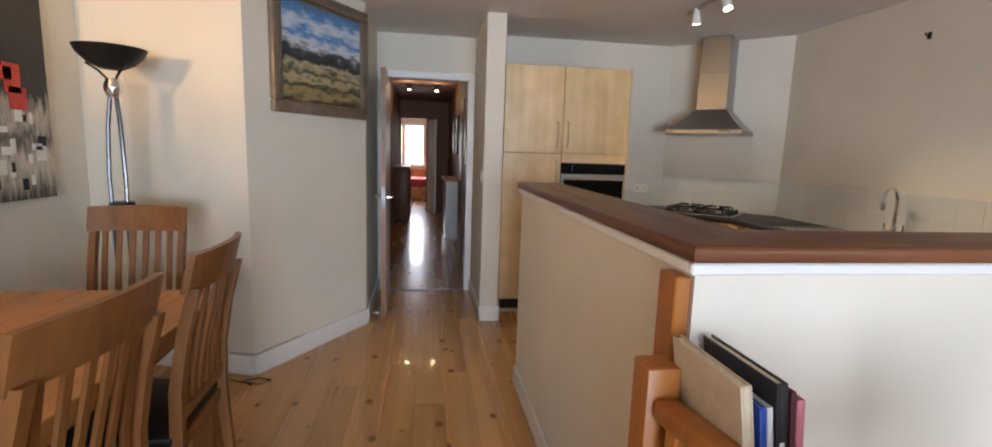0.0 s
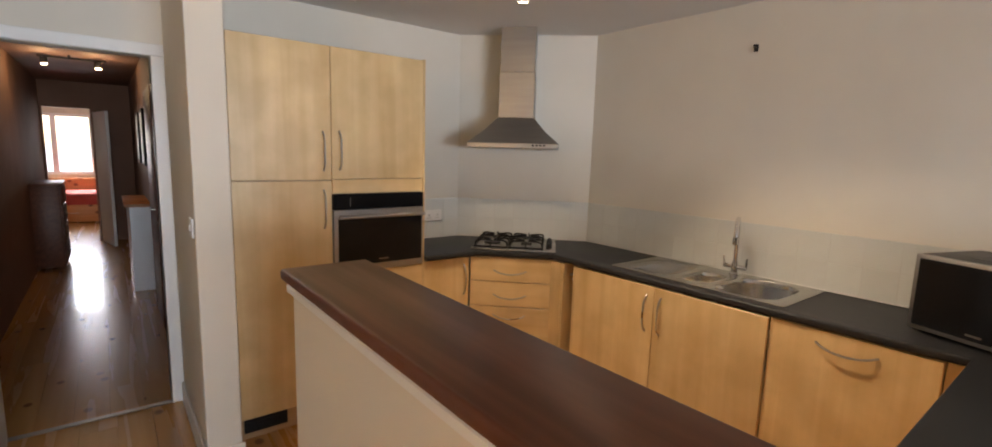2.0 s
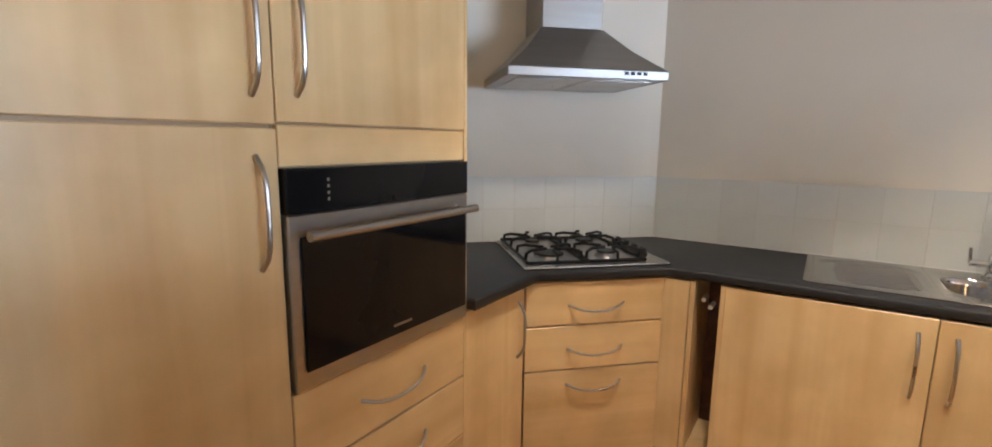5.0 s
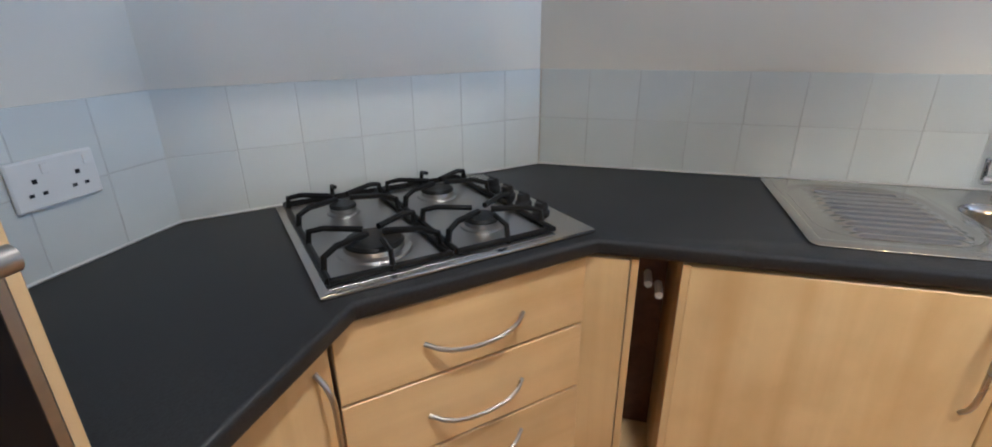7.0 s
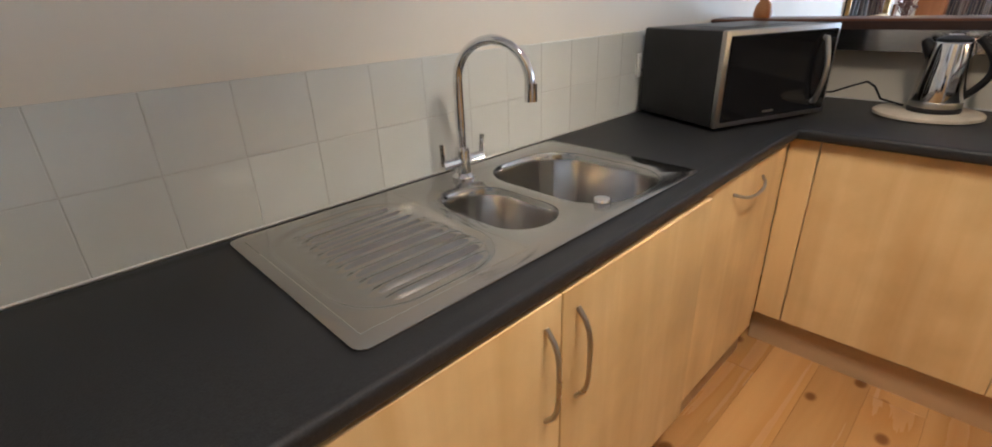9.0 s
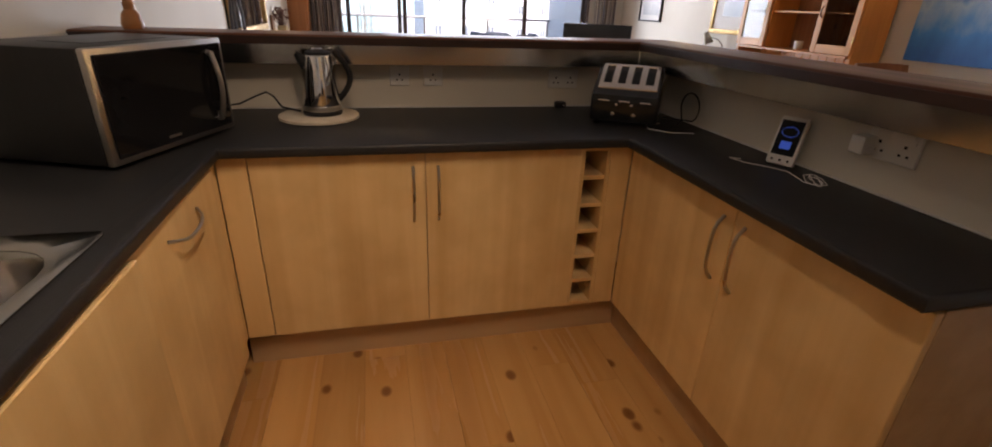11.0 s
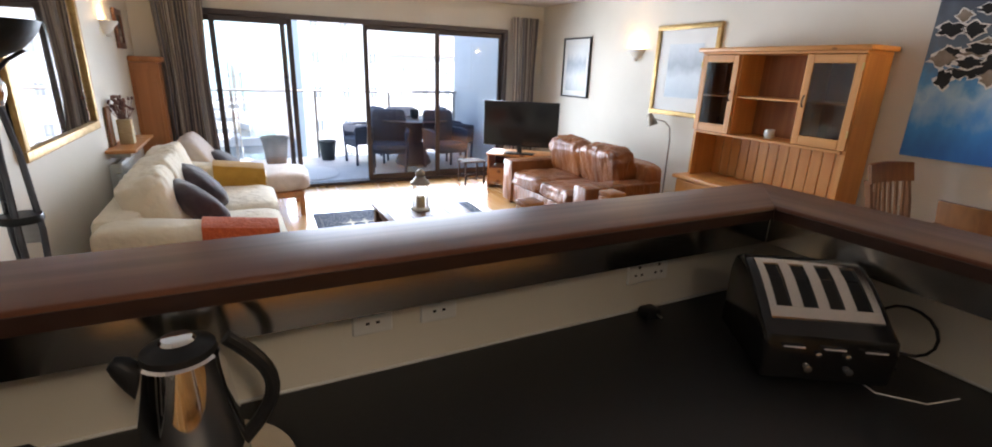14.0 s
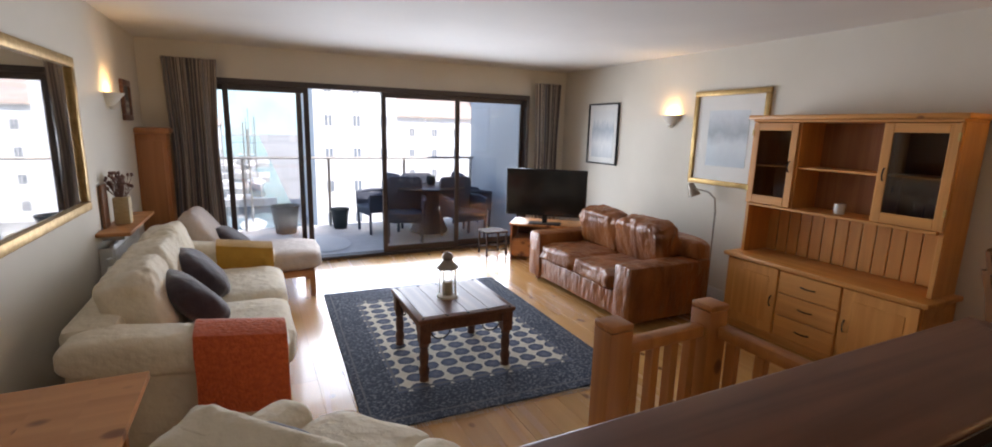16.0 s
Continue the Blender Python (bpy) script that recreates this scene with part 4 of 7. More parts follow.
def building(x0, x1, y0, y1, h, storeys, cols, roof, label):
    t = thing("apartment_building", ((x0 + x1) / 2, y1, GZ), label, "building", "far buildings")
    part("wall", box(x0, x1, y0, y1, GZ, GZ + h, 0), M_RENDER, t, smooth=False)
    if roof:
        bm = prism([(x0 - 0.5, y0 - 0.5), (x1 + 0.5, y0 - 0.5), (x1 + 0.5, y1 + 0.5), (x0 - 0.5, y1 + 0.5)], GZ + h, GZ + h + 0.2)
        ym = (y0 + y1) / 2
        a = [bm.verts.new(p) for p in ((x0 - 0.5, y1 + 0.5, GZ + h + 0.2), (x1 + 0.5, y1 + 0.5, GZ + h + 0.2), (x1 + 0.5, y0 - 0.5, GZ + h + 0.2), (x0 - 0.5, y0 - 0.5, GZ + h + 0.2),
                                       (x0 - 0.5, ym, GZ + h + 3), (x1 + 0.5, ym, GZ + h + 3))]
        for q in ((0, 1, 5, 4), (2, 3, 4, 5), (0, 4, 3), (1, 2, 5)):
            bm.faces.new([a[k] for k in q])
        part("roof", bm, M_ROOF, t, smooth=False)
    else:
        part("parapet", box(x0 - 0.2, x1 + 0.2, y0 - 0.2, y1 + 0.2, GZ + h, GZ + h + 0.5, 0), M_RENDER, t, smooth=False)
    sh, cw = (h - 0.8) / storeys, (x1 - x0) / cols
    for s in range(storeys):
        for c in range(cols):
            cx, z = x0 + (c + 0.5) * cw, GZ + 1.0 + s * sh
            wd = part("window", box(cx - 0.42, cx + 0.42, y1 + 0.002, y1 + 0.06, z, z + 1.2, 0), M_TRIM, t, smooth=False)
            part("pane", box(cx - 0.34, cx - 0.03, y1 + 0.062, y1 + 0.07, z + 0.08, z + 1.12, 0), M_WINDOWDARK, wd, smooth=False)
            part("pane", box(cx + 0.03, cx + 0.34, y1 + 0.062, y1 + 0.07, z + 0.08, z + 1.12, 0), M_WINDOWDARK, wd, smooth=False)


building(-10.5, -2.6, -60, -48, 16.5, 5, 3, False, "white rendered apartment block across the quay")
building(-31, -12, -78, -64, 11.8, 4, 6, True, "white apartment block with a terracotta roof")
building(-62, -28, -80, -64, 15, 5, 8, False, "pale long apartment block further off")
building(40, 58, -150, -138, 10, 3, 5, True, "low white harbour building with a red roof")
building(14, 30, -232, -220, 9, 3, 5, True, "small white waterside house with a red roof")
building(92, 122, -300, -286, 14, 4, 7, True, "white waterside terrace below the hill")
building(34, 60, -330, -316, 13, 4, 6, False, "pale flat roofed block below the hill")
building(62, 90, -190, -176, 12, 4, 6, True, "white harbourside terrace with a red roof")


def car(x, y, turn, mat, label):
    t = thing("parked_car", (x, y, GZ), label, "car", "parked cars", turn=turn)
    bm = box(-0.85, 0.85, -2.1, 2.1, 0.28, 0.85, 0.14)
    part("body", bm, mat, t)
    cab = box(-0.74, 0.74, -1.15, 1.0, 0.86, 1.42, 0.12)
    for v in cab.verts:
        if v.co.z > 1.15:
            v.co.x *= 0.84
            v.co.y *= 0.74
    part("windows", cab, M_WINDOWDARK, t)
    part("roof", box(-0.58, 0.58, -0.75, 0.65, 1.421, 1.46, 0.015), mat, t)
    for sx in (-1, 1):
        for sy in (-1.3, 1.3):
            part("wheel", spun(lathe([(0.12, -0.1), (0.3, -0.1), (0.32, 0), (0.3, 0.1), (0.12, 0.1)], seg=14), pose(sx * 0.78, sy, 0.32, 0, 90)), M_RUBBER, t)


random.seed(4)
NAMES = ("silver hatchback parked on the quay", "white saloon parked on the quay", "dark blue saloon parked on the quay", "red hatchback parked on the quay")
for i in range(14):
    k = i % 4 if i % 5 else 1
    car(-6 + (i % 7) * 3.0 + random.uniform(-0.2, 0.2), -27 - (i // 7) * 8.5, random.uniform(-4, 4), M_CARS[k], NAMES[k])


def boat(x, y, turn, s):
    t = thing("sailing_boat", (x, y, GZ + 0.05), "white sailing boat moored in the marina", "boat", "moored boats", turn=turn)
    bm = bmesh.new()
    rows = []
    for i in range(9):
        u = i / 8
        w = 1.4 * s * math.sin(math.pi * (0.12 + 0.88 * u) ** 0.8) + 0.02
        yy = (u - 0.5) * 9 * s
        rows.append([bm.verts.new(p) for p in ((-w, yy, 1.1 * s), (-w * 0.6, yy, 0), (w * 0.6, yy, 0), (w, yy, 1.1 * s))])
    for a, b in zip(rows, rows[1:]):
        for k in range(4):
            bm.faces.new((a[k], a[(k + 1) % 4], b[(k + 1) % 4], b[k]))
    bm.faces.new(rows[0])
    bm.faces.new(rows[-1][::-1])
    part("hull", bm, M_BOAT, t)
    part("cabin", box(-0.7 * s, 0.7 * s, -2 * s, 1.2 * s, 1.1 * s, 1.7 * s, 0.15), M_BOAT, t)
    part("mast", tube([(0, 0.6 * s, 1.6 * s), (0, 0.6 * s, 12 * s)], 0.08, 6), M_STEEL, t)
    part("boom", tube([(0, 0.6 * s, 2.6 * s), (0, -3.6 * s, 2.6 * s)], 0.1, 6), M_BOAT, t)


for i in range(54):
    boat(3.0 + (i % 9) * 5.4 + random.uniform(-1.5, 1.5), -48 - (i // 9) * 19 + random.uniform(-2, 2), 90 * (i % 2) + random.uniform(-6, 6), random.uniform(0.8, 1.15))

# ---- kitchen units ----
def unit(name, base, turn, width, depth, z0, z1, fronts, label, category="kitchen cabinet", carcass=True):
    """A fitted unit. Own axes: x along its front, y into it. fronts: (part name, x0, x1, z0, z1, handle)."""
    t = thing(name, (base[0], base[1], 0), label, category, turn=turn)
    if carcass:
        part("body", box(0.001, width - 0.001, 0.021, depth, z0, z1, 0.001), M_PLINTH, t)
    for nm, x0, x1, a, b, h in fronts:
        f = part(nm, box(x0 + 0.0015, x1 - 0.0015, 0.0, 0.0195, a + 0.0015, b - 0.0015, 0.002), M_MAPLE_H if nm == "drawer" else M_MAPLE_V, t)
        if not h:
            continue
        w = x1 - x0
        if h[0] == "h":
            cx, z, r = (x0 + x1) / 2, b - (0.088 if b - a < 0.2 else 0.055), min(0.11, w * 0.34)
            if nm != "drawer":
                cx, z = (x0 + x1) / 2, b - 0.055
            pts = []
            for i in range(11):
                u = i / 10 * 2 - 1
                pts.append((cx + r * u, -0.028 * (1 - u ** 4) - 0.001, z - 0.022 * (1 - u * u)))
            part("handle", tube(pts, 0.0048), M_HANDLE, f, "bowed satin metal handle")
        else:
            x = x1 - 0.045 if h[1] == "r" else x0 + 0.045
            top = (b - 0.05) if h[0] == "v" else (a + 0.26)
            pts = []
            for i in range(11):
                u = i / 10 * 2 - 1
                pts.append((x, -0.030 * (1 - u ** 4) - 0.001, top - 0.105 + 0.105 * u))
            part("handle", tube(pts, 0.0052), M_HANDLE, f, "bowed satin metal handle")
    return t


TY = 4.765
DT = 0.54
unit("fridge_housing", (1.16, TY), 0, 0.497, DT, 0.13, 2.10, [("door", 0, 0.497, 0.135, 1.388, "vr"), ("door", 0, 0.497, 1.392, 2.10, "wr")],
     "tall maple fridge housing with two doors", "tall cabinet")
ov = unit("oven_housing", (1.657, TY), 0, 0.567, DT, 0.13, 2.10, [("door", 0, 0.567, 1.397, 2.10, "wl"), ("drawer", 0, 0.567, 0.675, 0.858, "h"), ("drawer", 0, 0.567, 0.485, 0.672, "h"),
          ("drawer", 0, 0.567, 0.135, 0.482, "h")], "tall maple oven housing with drawers below", "tall cabinet")
part("infill_panel", box(0.002, 0.565, 0.003, 0.0195, 1.316, 1.394, 0.002), M_MAPLE_H, ov)
part("side_panel", box(0.5675, 0.581, 0.001, DT, 0.0, 2.105, 0.001), M_MAPLE_V, ov)
oven = thing("built_in_oven", (1.657, TY, 0.862), "stainless steel built-in oven with black glass door", "oven", turn=0)
part("front_frame", box(0.003, 0.596, -0.012, 0.0198, 0.001, 0.362, 0.003), M_STEEL, oven)
part("control_panel", box(0.003, 0.596, -0.014, 0.0198, 0.364, 0.451, 0.003), M_BLACKGLASS, oven, "black glass control panel")
part("door_glass", box(0.028, 0.582, -0.018, -0.0125, 0.040, 0.318, 0.002), M_BLACKGLASS, oven, "black glass oven door")
part("handle", tube([(0.02, -0.055, 0.325), (0.58, -0.055, 0.325)], 0.010, 12), M_STEEL, oven, "round steel bar handle")
for x in (0.05, 0.55):
    part("handle_post", tube([(x, -0.012, 0.325), (x, -0.055, 0.325)], 0.007), M_STEEL, oven)
part("display", box(0.25, 0.36, -0.0155, -0.0142, 0.395, 0.42, 0), M_BLACKGLASS, oven)
for i, z in enumerate((0.385, 0.398, 0.411, 0.424)):
    part("panel_mark", box(0.100, 0.105, -0.0152, -0.0142, z, z + 0.006, 0), M_HANDLE, oven)
part("badge", box(0.28, 0.345, -0.0192, -0.0182, 0.062, 0.068, 0), M_PEWTER, oven)
oven.matrix_basis = oven.matrix_basis @ Matrix.Diagonal((0.948, 1.0, 1.0, 1.0))
for x0, x1, nm in ((1.16, 1.657, "plinth"), (1.657, 2.224, "plinth")):
    t = thing(nm, ((x0 + x1) / 2, TY + 0.06, 0), "maple plinth under the tall units", "plinth", kind="structure")
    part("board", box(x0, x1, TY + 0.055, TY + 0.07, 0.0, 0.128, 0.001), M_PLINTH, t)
v = thing("plinth_vent", (1.27, TY + 0.05, 0.03), "black ventilation grille in the plinth", "vent")
part("frame", box(1.18, 1.40, TY + 0.045, TY + 0.0545, 0.035, 0.115, 0.002), M_BLACK, v)
for i in range(5):
    part("slat", box(1.19, 1.39, TY + 0.041, TY + 0.0448, 0.045 + i * 0.013, 0.052 + i * 0.013, 0.001), M_BLACK, v)

unit("corner_cupboard", (2.240, 4.775), 0, 0.355, 0.50, 0.15, 0.868, [("door", 0, 0.355, 0.155, 0.866, "vr")], "narrow maple base cupboard beside the oven")
DIAG = -44.8
unit("drawer_unit", (2.603, 4.776), DIAG, 0.548, 0.42, 0.15, 0.868, [("drawer", 0, 0.548, 0.70, 0.866, "h"), ("drawer", 0, 0.548, 0.525, 0.697, "h"), ("drawer", 0, 0.548, 0.155, 0.522, "h")],
     "maple drawer unit with three drawers under the hob")
unit("filler_post", (2.996, 4.402), -90, 0.104, 0.05, 0.15, 0.868, [("panel", 0.0, 0.104, 0.155, 0.866, None)], "narrow maple filler beside the drawers", "filler panel", False)
# open slot for trays, with dark inside and two white pegs
sl = thing("tray_slot", (3.0, 4.297, 0), "narrow open tray slot with dark inside", "open shelf", turn=-90)
part("side", box(0.0, 0.016, 0.0, 0.5, 0.155, 0.866, 0.001), M_MAPLE_V, sl)
part("side", box(0.104, 0.12, 0.0, 0.5, 0.155, 0.866, 0.001), M_MAPLE_V, sl)
# back in the dark table wood, so the maple slot reads dark inside
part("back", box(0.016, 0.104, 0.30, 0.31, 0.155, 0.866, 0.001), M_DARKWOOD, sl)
part("base", box(0.016, 0.104, 0.0, 0.30, 0.155, 0.172, 0.001), M_MAPLE_V, sl)
for x in (0.042, 0.068):
    part("peg", tube([(x, 0.04, 0.79 if x < 0.05 else 0.765), (x, 0.10, 0.79 if x < 0.05 else 0.765)], 0.009), M_WHITEPL, sl)
unit("sink_cupboard", (3.0, 4.179), -90, 1.179, 0.5, 0.15, 0.60, [("door", 0, 0.585, 0.155, 0.866, "vr"), ("door", 0.585, 1.179, 0.155, 0.866, "vl")], "maple double cupboard under the sink")
unit("dishwasher_front", (3.020, 3.0), -90, 0.60, 0.5, 0.15, 0.868, [("door", 0, 0.60, 0.155, 0.866, "h")], "maple fronted dishwasher with a bowed top handle", "dishwasher")
unit("filler_corner", (3.045, 2.40), -90, 0.107, 0.04, 0.15, 0.868, [("panel", 0, 0.11, 0.155, 0.866, None)], "maple corner filler panel", "filler panel", False)
unit("filler_return", (3.044, 2.293), 180, 0.096, 0.04, 0.15, 0.868, [("panel", 0, 0.096, 0.155, 0.866, None)], "maple corner filler panel", "filler panel", False)
unit("peninsula_cupboard", (2.947, 2.293), 180, 1.190, 0.5, 0.15, 0.868, [("door", 0, 0.588, 0.155, 0.866, "vr"), ("door", 0.588, 1.190, 0.155, 0.866, "vl")], "maple double cupboard under the breakfast bar")
wr = thing("wine_rack", (1.757, 2.29, 0), "narrow open maple wine rack with six slots", "wine rack", turn=180)
part("side", box(0.0, 0.014, 0, 0.5, 0.155, 0.866, 0.001), M_MAPLE_V, wr)
part("side", box(0.104, 0.118, 0, 0.5, 0.155, 0.866, 0.001), M_MAPLE_V, wr)
# back in dark wood, unlike the maple sides and shelves
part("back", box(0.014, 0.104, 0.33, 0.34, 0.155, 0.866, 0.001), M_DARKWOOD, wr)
for i in range(7):
    part("shelf", box(0.014, 0.104, 0.002, 0.33, 0.155 + i * 0.116, 0.171 + i * 0.116, 0.001), M_MAPLE_H, wr)
unit("filler_rack", (1.639, 2.29), 180, 0.0945, 0.04, 0.15, 0.868, [("panel", 0, 0.0945, 0.155, 0.866, None)], "maple filler panel beside the wine rack", "filler panel", False)
unit("bar_cupboard", (1.546, 2.2915), 90, 1.168, 0.36, 0.15, 0.868, [("door", 0, 0.623, 0.155, 0.866, "vr"), ("door", 0.623, 1.168, 0.155, 0.866, "vl")], "maple double cupboard along the bar wall")
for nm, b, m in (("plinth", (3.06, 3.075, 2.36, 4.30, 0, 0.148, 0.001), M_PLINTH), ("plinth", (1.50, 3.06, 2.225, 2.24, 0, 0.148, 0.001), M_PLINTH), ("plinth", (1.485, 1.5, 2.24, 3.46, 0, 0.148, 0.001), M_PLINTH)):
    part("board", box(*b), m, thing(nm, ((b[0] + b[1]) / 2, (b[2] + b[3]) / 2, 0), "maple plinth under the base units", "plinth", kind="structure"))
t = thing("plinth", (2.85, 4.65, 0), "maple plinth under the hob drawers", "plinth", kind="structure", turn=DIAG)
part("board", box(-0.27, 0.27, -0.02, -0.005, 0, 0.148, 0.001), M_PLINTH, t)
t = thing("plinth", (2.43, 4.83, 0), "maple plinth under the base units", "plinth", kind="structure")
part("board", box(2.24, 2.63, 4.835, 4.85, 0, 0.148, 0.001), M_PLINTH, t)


def filled(loops, z0, z1, bev=0.0, seg=3):
    """A slab over an outline with holes."""
    bm = bmesh.new()
    es = []
    for lp in loops:
        vs = [bm.verts.new((x, y, z1)) for x, y in lp]
        es += [bm.edges.new((vs[i], vs[(i + 1) % len(vs)])) for i in range(len(vs))]
    bmesh.ops.triangle_fill(bm, use_beauty=True, use_dissolve=False, edges=es)
    r = bmesh.ops.extrude_face_region(bm, geom=bm.faces[:])
    bmesh.ops.translate(bm, verts=[v for v in r["geom"] if isinstance(v, bmesh.types.BMVert)], vec=(0, 0, z0 - z1))
    bmesh.ops.recalc_face_normals(bm, faces=bm.faces)
    if bev:
        es = [e for e in bm.edges if len(e.link_faces) == 2 and abs(e.calc_face_angle(0) - math.pi / 2) < 0.05 and abs(e.verts[0].co.z - e.verts[1].co.z) < 1e-6]
        bmesh.ops.bevel(bm, geom=es, offset=bev, segments=seg, affect="EDGES", profile=0.5)
    return bm


def rrect(x0, x1, y0, y1, r, n=5):
    pts = []
    for cx, cy, a0 in ((x1 - r, y1 - r, 0), (x0 + r, y1 - r, 90), (x0 + r, y0 + r, 180), (x1 - r, y0 + r, 270)):
        for i in range(n + 1):
            a = radians(a0 + 90 * i / n)
            pts.append((cx + r * math.cos(a), cy + r * math.sin(a)))
    return pts


WT = [(2.241, 5.317), (2.850, 5.317), (3.581, 4.611), (3.581, 1.683), (1.183, 1.683), (1.183, 3.465), (1.595, 3.465), (1.595, 2.335), (3.012, 2.335), (2.988, 4.368), (2.624, 4.735), (2.241, 4.735)]
wt = thing("worktop", (3.2, 3.5, 0.872), "charcoal black laminate kitchen worktop with rounded front edge", "worktop")
part("slab", filled([WT, rrect(3.075, 3.535, 2.985, 3.935, 0.02)], 0.872, 0.910, 0.011), M_WORKTOP, wt)
sil = thing("worktop_seal", (3.4, 3.0, 0.910), "thin white sealant line along the back of the worktop", "sealant", kind="structure")
bm = tube([(3.581, 1.69, 0.912), (3.581, 4.611, 0.912), (2.850, 5.315, 0.912), (2.28, 5.315, 0.912)], 0.004, 6)
part("bead", bm, M_WHITEPL, sil)
part("bead", tube([(1.186, 3.46, 0.912), (1.186, 1.686, 0.912), (3.57, 1.686, 0.912)], 0.0035, 6), M_WHITEPL, sil)

bar = thing("breakfast_bar", (1.2, 1.7, 1.186), "dark mahogany breakfast bar top running round the corner", "bar top")
part("top", prism([(1.062, 1.575), (3.583, 1.575), (3.583, 1.812), (1.320, 1.812)], 1.186, 1.222, 0.010, 3, ((1.062, 1.575), (1.320, 1.812))), M_BAR, bar)
part("top_return", prism([(1.062, 1.5758), (1.3192, 1.8128), (1.3192, 3.53), (1.062, 3.53)], 1.186, 1.222, 0.010, 3, ((1.062, 1.5758), (1.3192, 1.8128))), M_BAR_Y, bar)
part("lipping", box(1.3225, 3.582, 1.8115, 1.8145, 1.184, 1.2135, 0.001), M_LIP, bar, "dark edge lipping")
part("lipping", box(1.3187, 1.3220, 1.8150, 3.528, 1.184, 1.2135, 0.001), M_LIP, bar, "dark edge lipping")
st = thing("bar_pelmet", (2.4, 1.785, 1.108), "brushed steel pelmet strip under the bar edge", "trim strip")
part("strip", box(1.305, 3.58, 1.790, 1.796, 1.108, 1.185, 0.001), M_STRIP, st)
part("strip", box(1.299, 1.305, 1.797, 3.49, 1.108, 1.185, 0.001), M_STRIP, st)

# ---- sink and tap ----
sk = thing("kitchen_sink", (3.3, 3.47, 0.910), "stainless steel one and a half bowl sink with drainer", "sink")
B1, B2 = (3.135, 3.425, 3.385, 3.555), (3.085, 3.490, 3.030, 3.348)
DR = (3.092, 3.528, 3.580, 3.925)
outer = rrect(3.055, 3.553, 2.962, 3.950, 0.022)
h1, h2 = rrect(*B1, 0.082), rrect(*B2, 0.115)
h3 = [(DR[0], DR[2]), (DR[1], DR[2]), (DR[1], DR[3]), (DR[0], DR[3])]
part("rim", filled([outer, h1, h2, h3], 0.9105, 0.9155, 0.0018, 2), M_SINK, sk)


def drainer():
    """The pressed drainer: a shallow dished field with long rounded flutes that die out at both ends."""
    bm = bmesh.new()
    nx, ny = 110, 60
    cx, cy, hx, hy, rad = (DR[0] + DR[1]) / 2, (DR[2] + DR[3]) / 2, (DR[1] - DR[0]) / 2 - 0.012, (DR[3] - DR[2]) / 2 - 0.012, 0.11
    rows = []
    for i in range(nx + 1):
        x = DR[0] + (DR[1] - DR[0]) * i / nx
        row = []
        for j in range(ny + 1):
            y = DR[2] + (DR[3] - DR[2]) * j / ny
            qx, qy = abs(x - cx) - hx + rad, abs(y - cy) - hy + rad
            d = -(math.hypot(max(qx, 0), max(qy, 0)) + min(max(qx, qy), 0) - rad)
            dish = min(1.0, max(0.0, d / 0.010))
            dish = dish * dish * (3 - 2 * dish)
            u = (x - 3.125) / 0.036
            fan = min(1.0, max(0.0, (y - 3.605) / 0.03)) * min(1.0, max(0.0, (3.865 - 0.05 * abs(x - cx) - y) / 0.03)) * (1.0 if 0 < u < 10 else 0.0)
            rib = max(0.0, math.sin(math.pi * u) ** 2 - 0.35) / 0.65
            row.append(bm.verts.new((x, y, 0.9152 - 0.0055 * dish + 0.0075 * fan * rib * min(1.0, max(0.0, (d - 0.012) / 0.015)))))
        rows.append(row)
    for a, b in zip(rows, rows[1:]):
        for j in range(ny):
            bm.faces.new((a[j], b[j], b[j + 1], a[j + 1]))
    return bm


part("drainer", drainer(), M_SINK, sk, "fluted steel draining board")
for nm, b, r, dep in (("half_bowl", B1, 0.082, 0.13), ("main_bowl", B2, 0.115, 0.17)):
    bm = bmesh.new()
    rings = []
    for z, s in ((0.9125, 0), (0.906, 0.004), (0.89, 0.007), (0.915 - dep + 0.03, 0.014), (0.915 - dep + 0.008, 0.026), (0.915 - dep, 0.05)):
        rings.append([bm.verts.new((x, y, z)) for x, y in rrect(b[0] + s, b[1] - s, b[2] + s, b[3] - s, max(0.02, r - s))])
    for a, c in zip(rings, rings[1:]):
        for k in range(len(a)):
            bm.faces.new((a[k], a[(k + 1) % len(a)], c[(k + 1) % len(a)], c[k]))
    bm.faces.new(rings[-1])
    bw = part(nm, bm, M_SINK, sk)
    part("drain", lathe([(0.0, 0.9155 - dep), (0.035, 0.9155 - dep), (0.038, 0.917 - dep), (0.02, 0.9165 - dep)], (b[0] + b[1]) / 2, (b[2] + b[3]) / 2, 20), M_CHROME, bw)
part("plug_lever", lathe([(0.0, 0.916), (0.02, 0.916), (0.018, 0.921), (0.0, 0.923)], 3.125, 3.30, 16), M_CHROME, sk)
tap = thing("kitchen_tap", (3.475, 3.40, 0.9155), "chrome swan neck mixer tap with two levers", "tap")
bm = lathe([(0.028, 0.9155), (0.028, 0.925), (0.02, 0.935), (0.018, 0.99), (0.016, 1.0)], 3.475, 3.40, 20)
part("body", bm, M_CHROME, tap)
sw = Vector((-0.92, -0.38, 0)).normalized()
pts = [Vector((3.475, 3.40, 0.99)), Vector((3.475, 3.40, 1.13))]
for i in range(13):
    a = math.pi * i / 12
    pts.append(Vector((3.475, 3.40, 1.16)) + sw * 0.090 * (1 - math.cos(a)) + Vector((0, 0, 0.090 * math.sin(a))))
pts.append(pts[-1] + Vector((0, 0, -0.012)) + sw * 0.002)
part("spout", tube(pts, 0.0115, 12), M_CHROME, tap)
e = pts[-1]
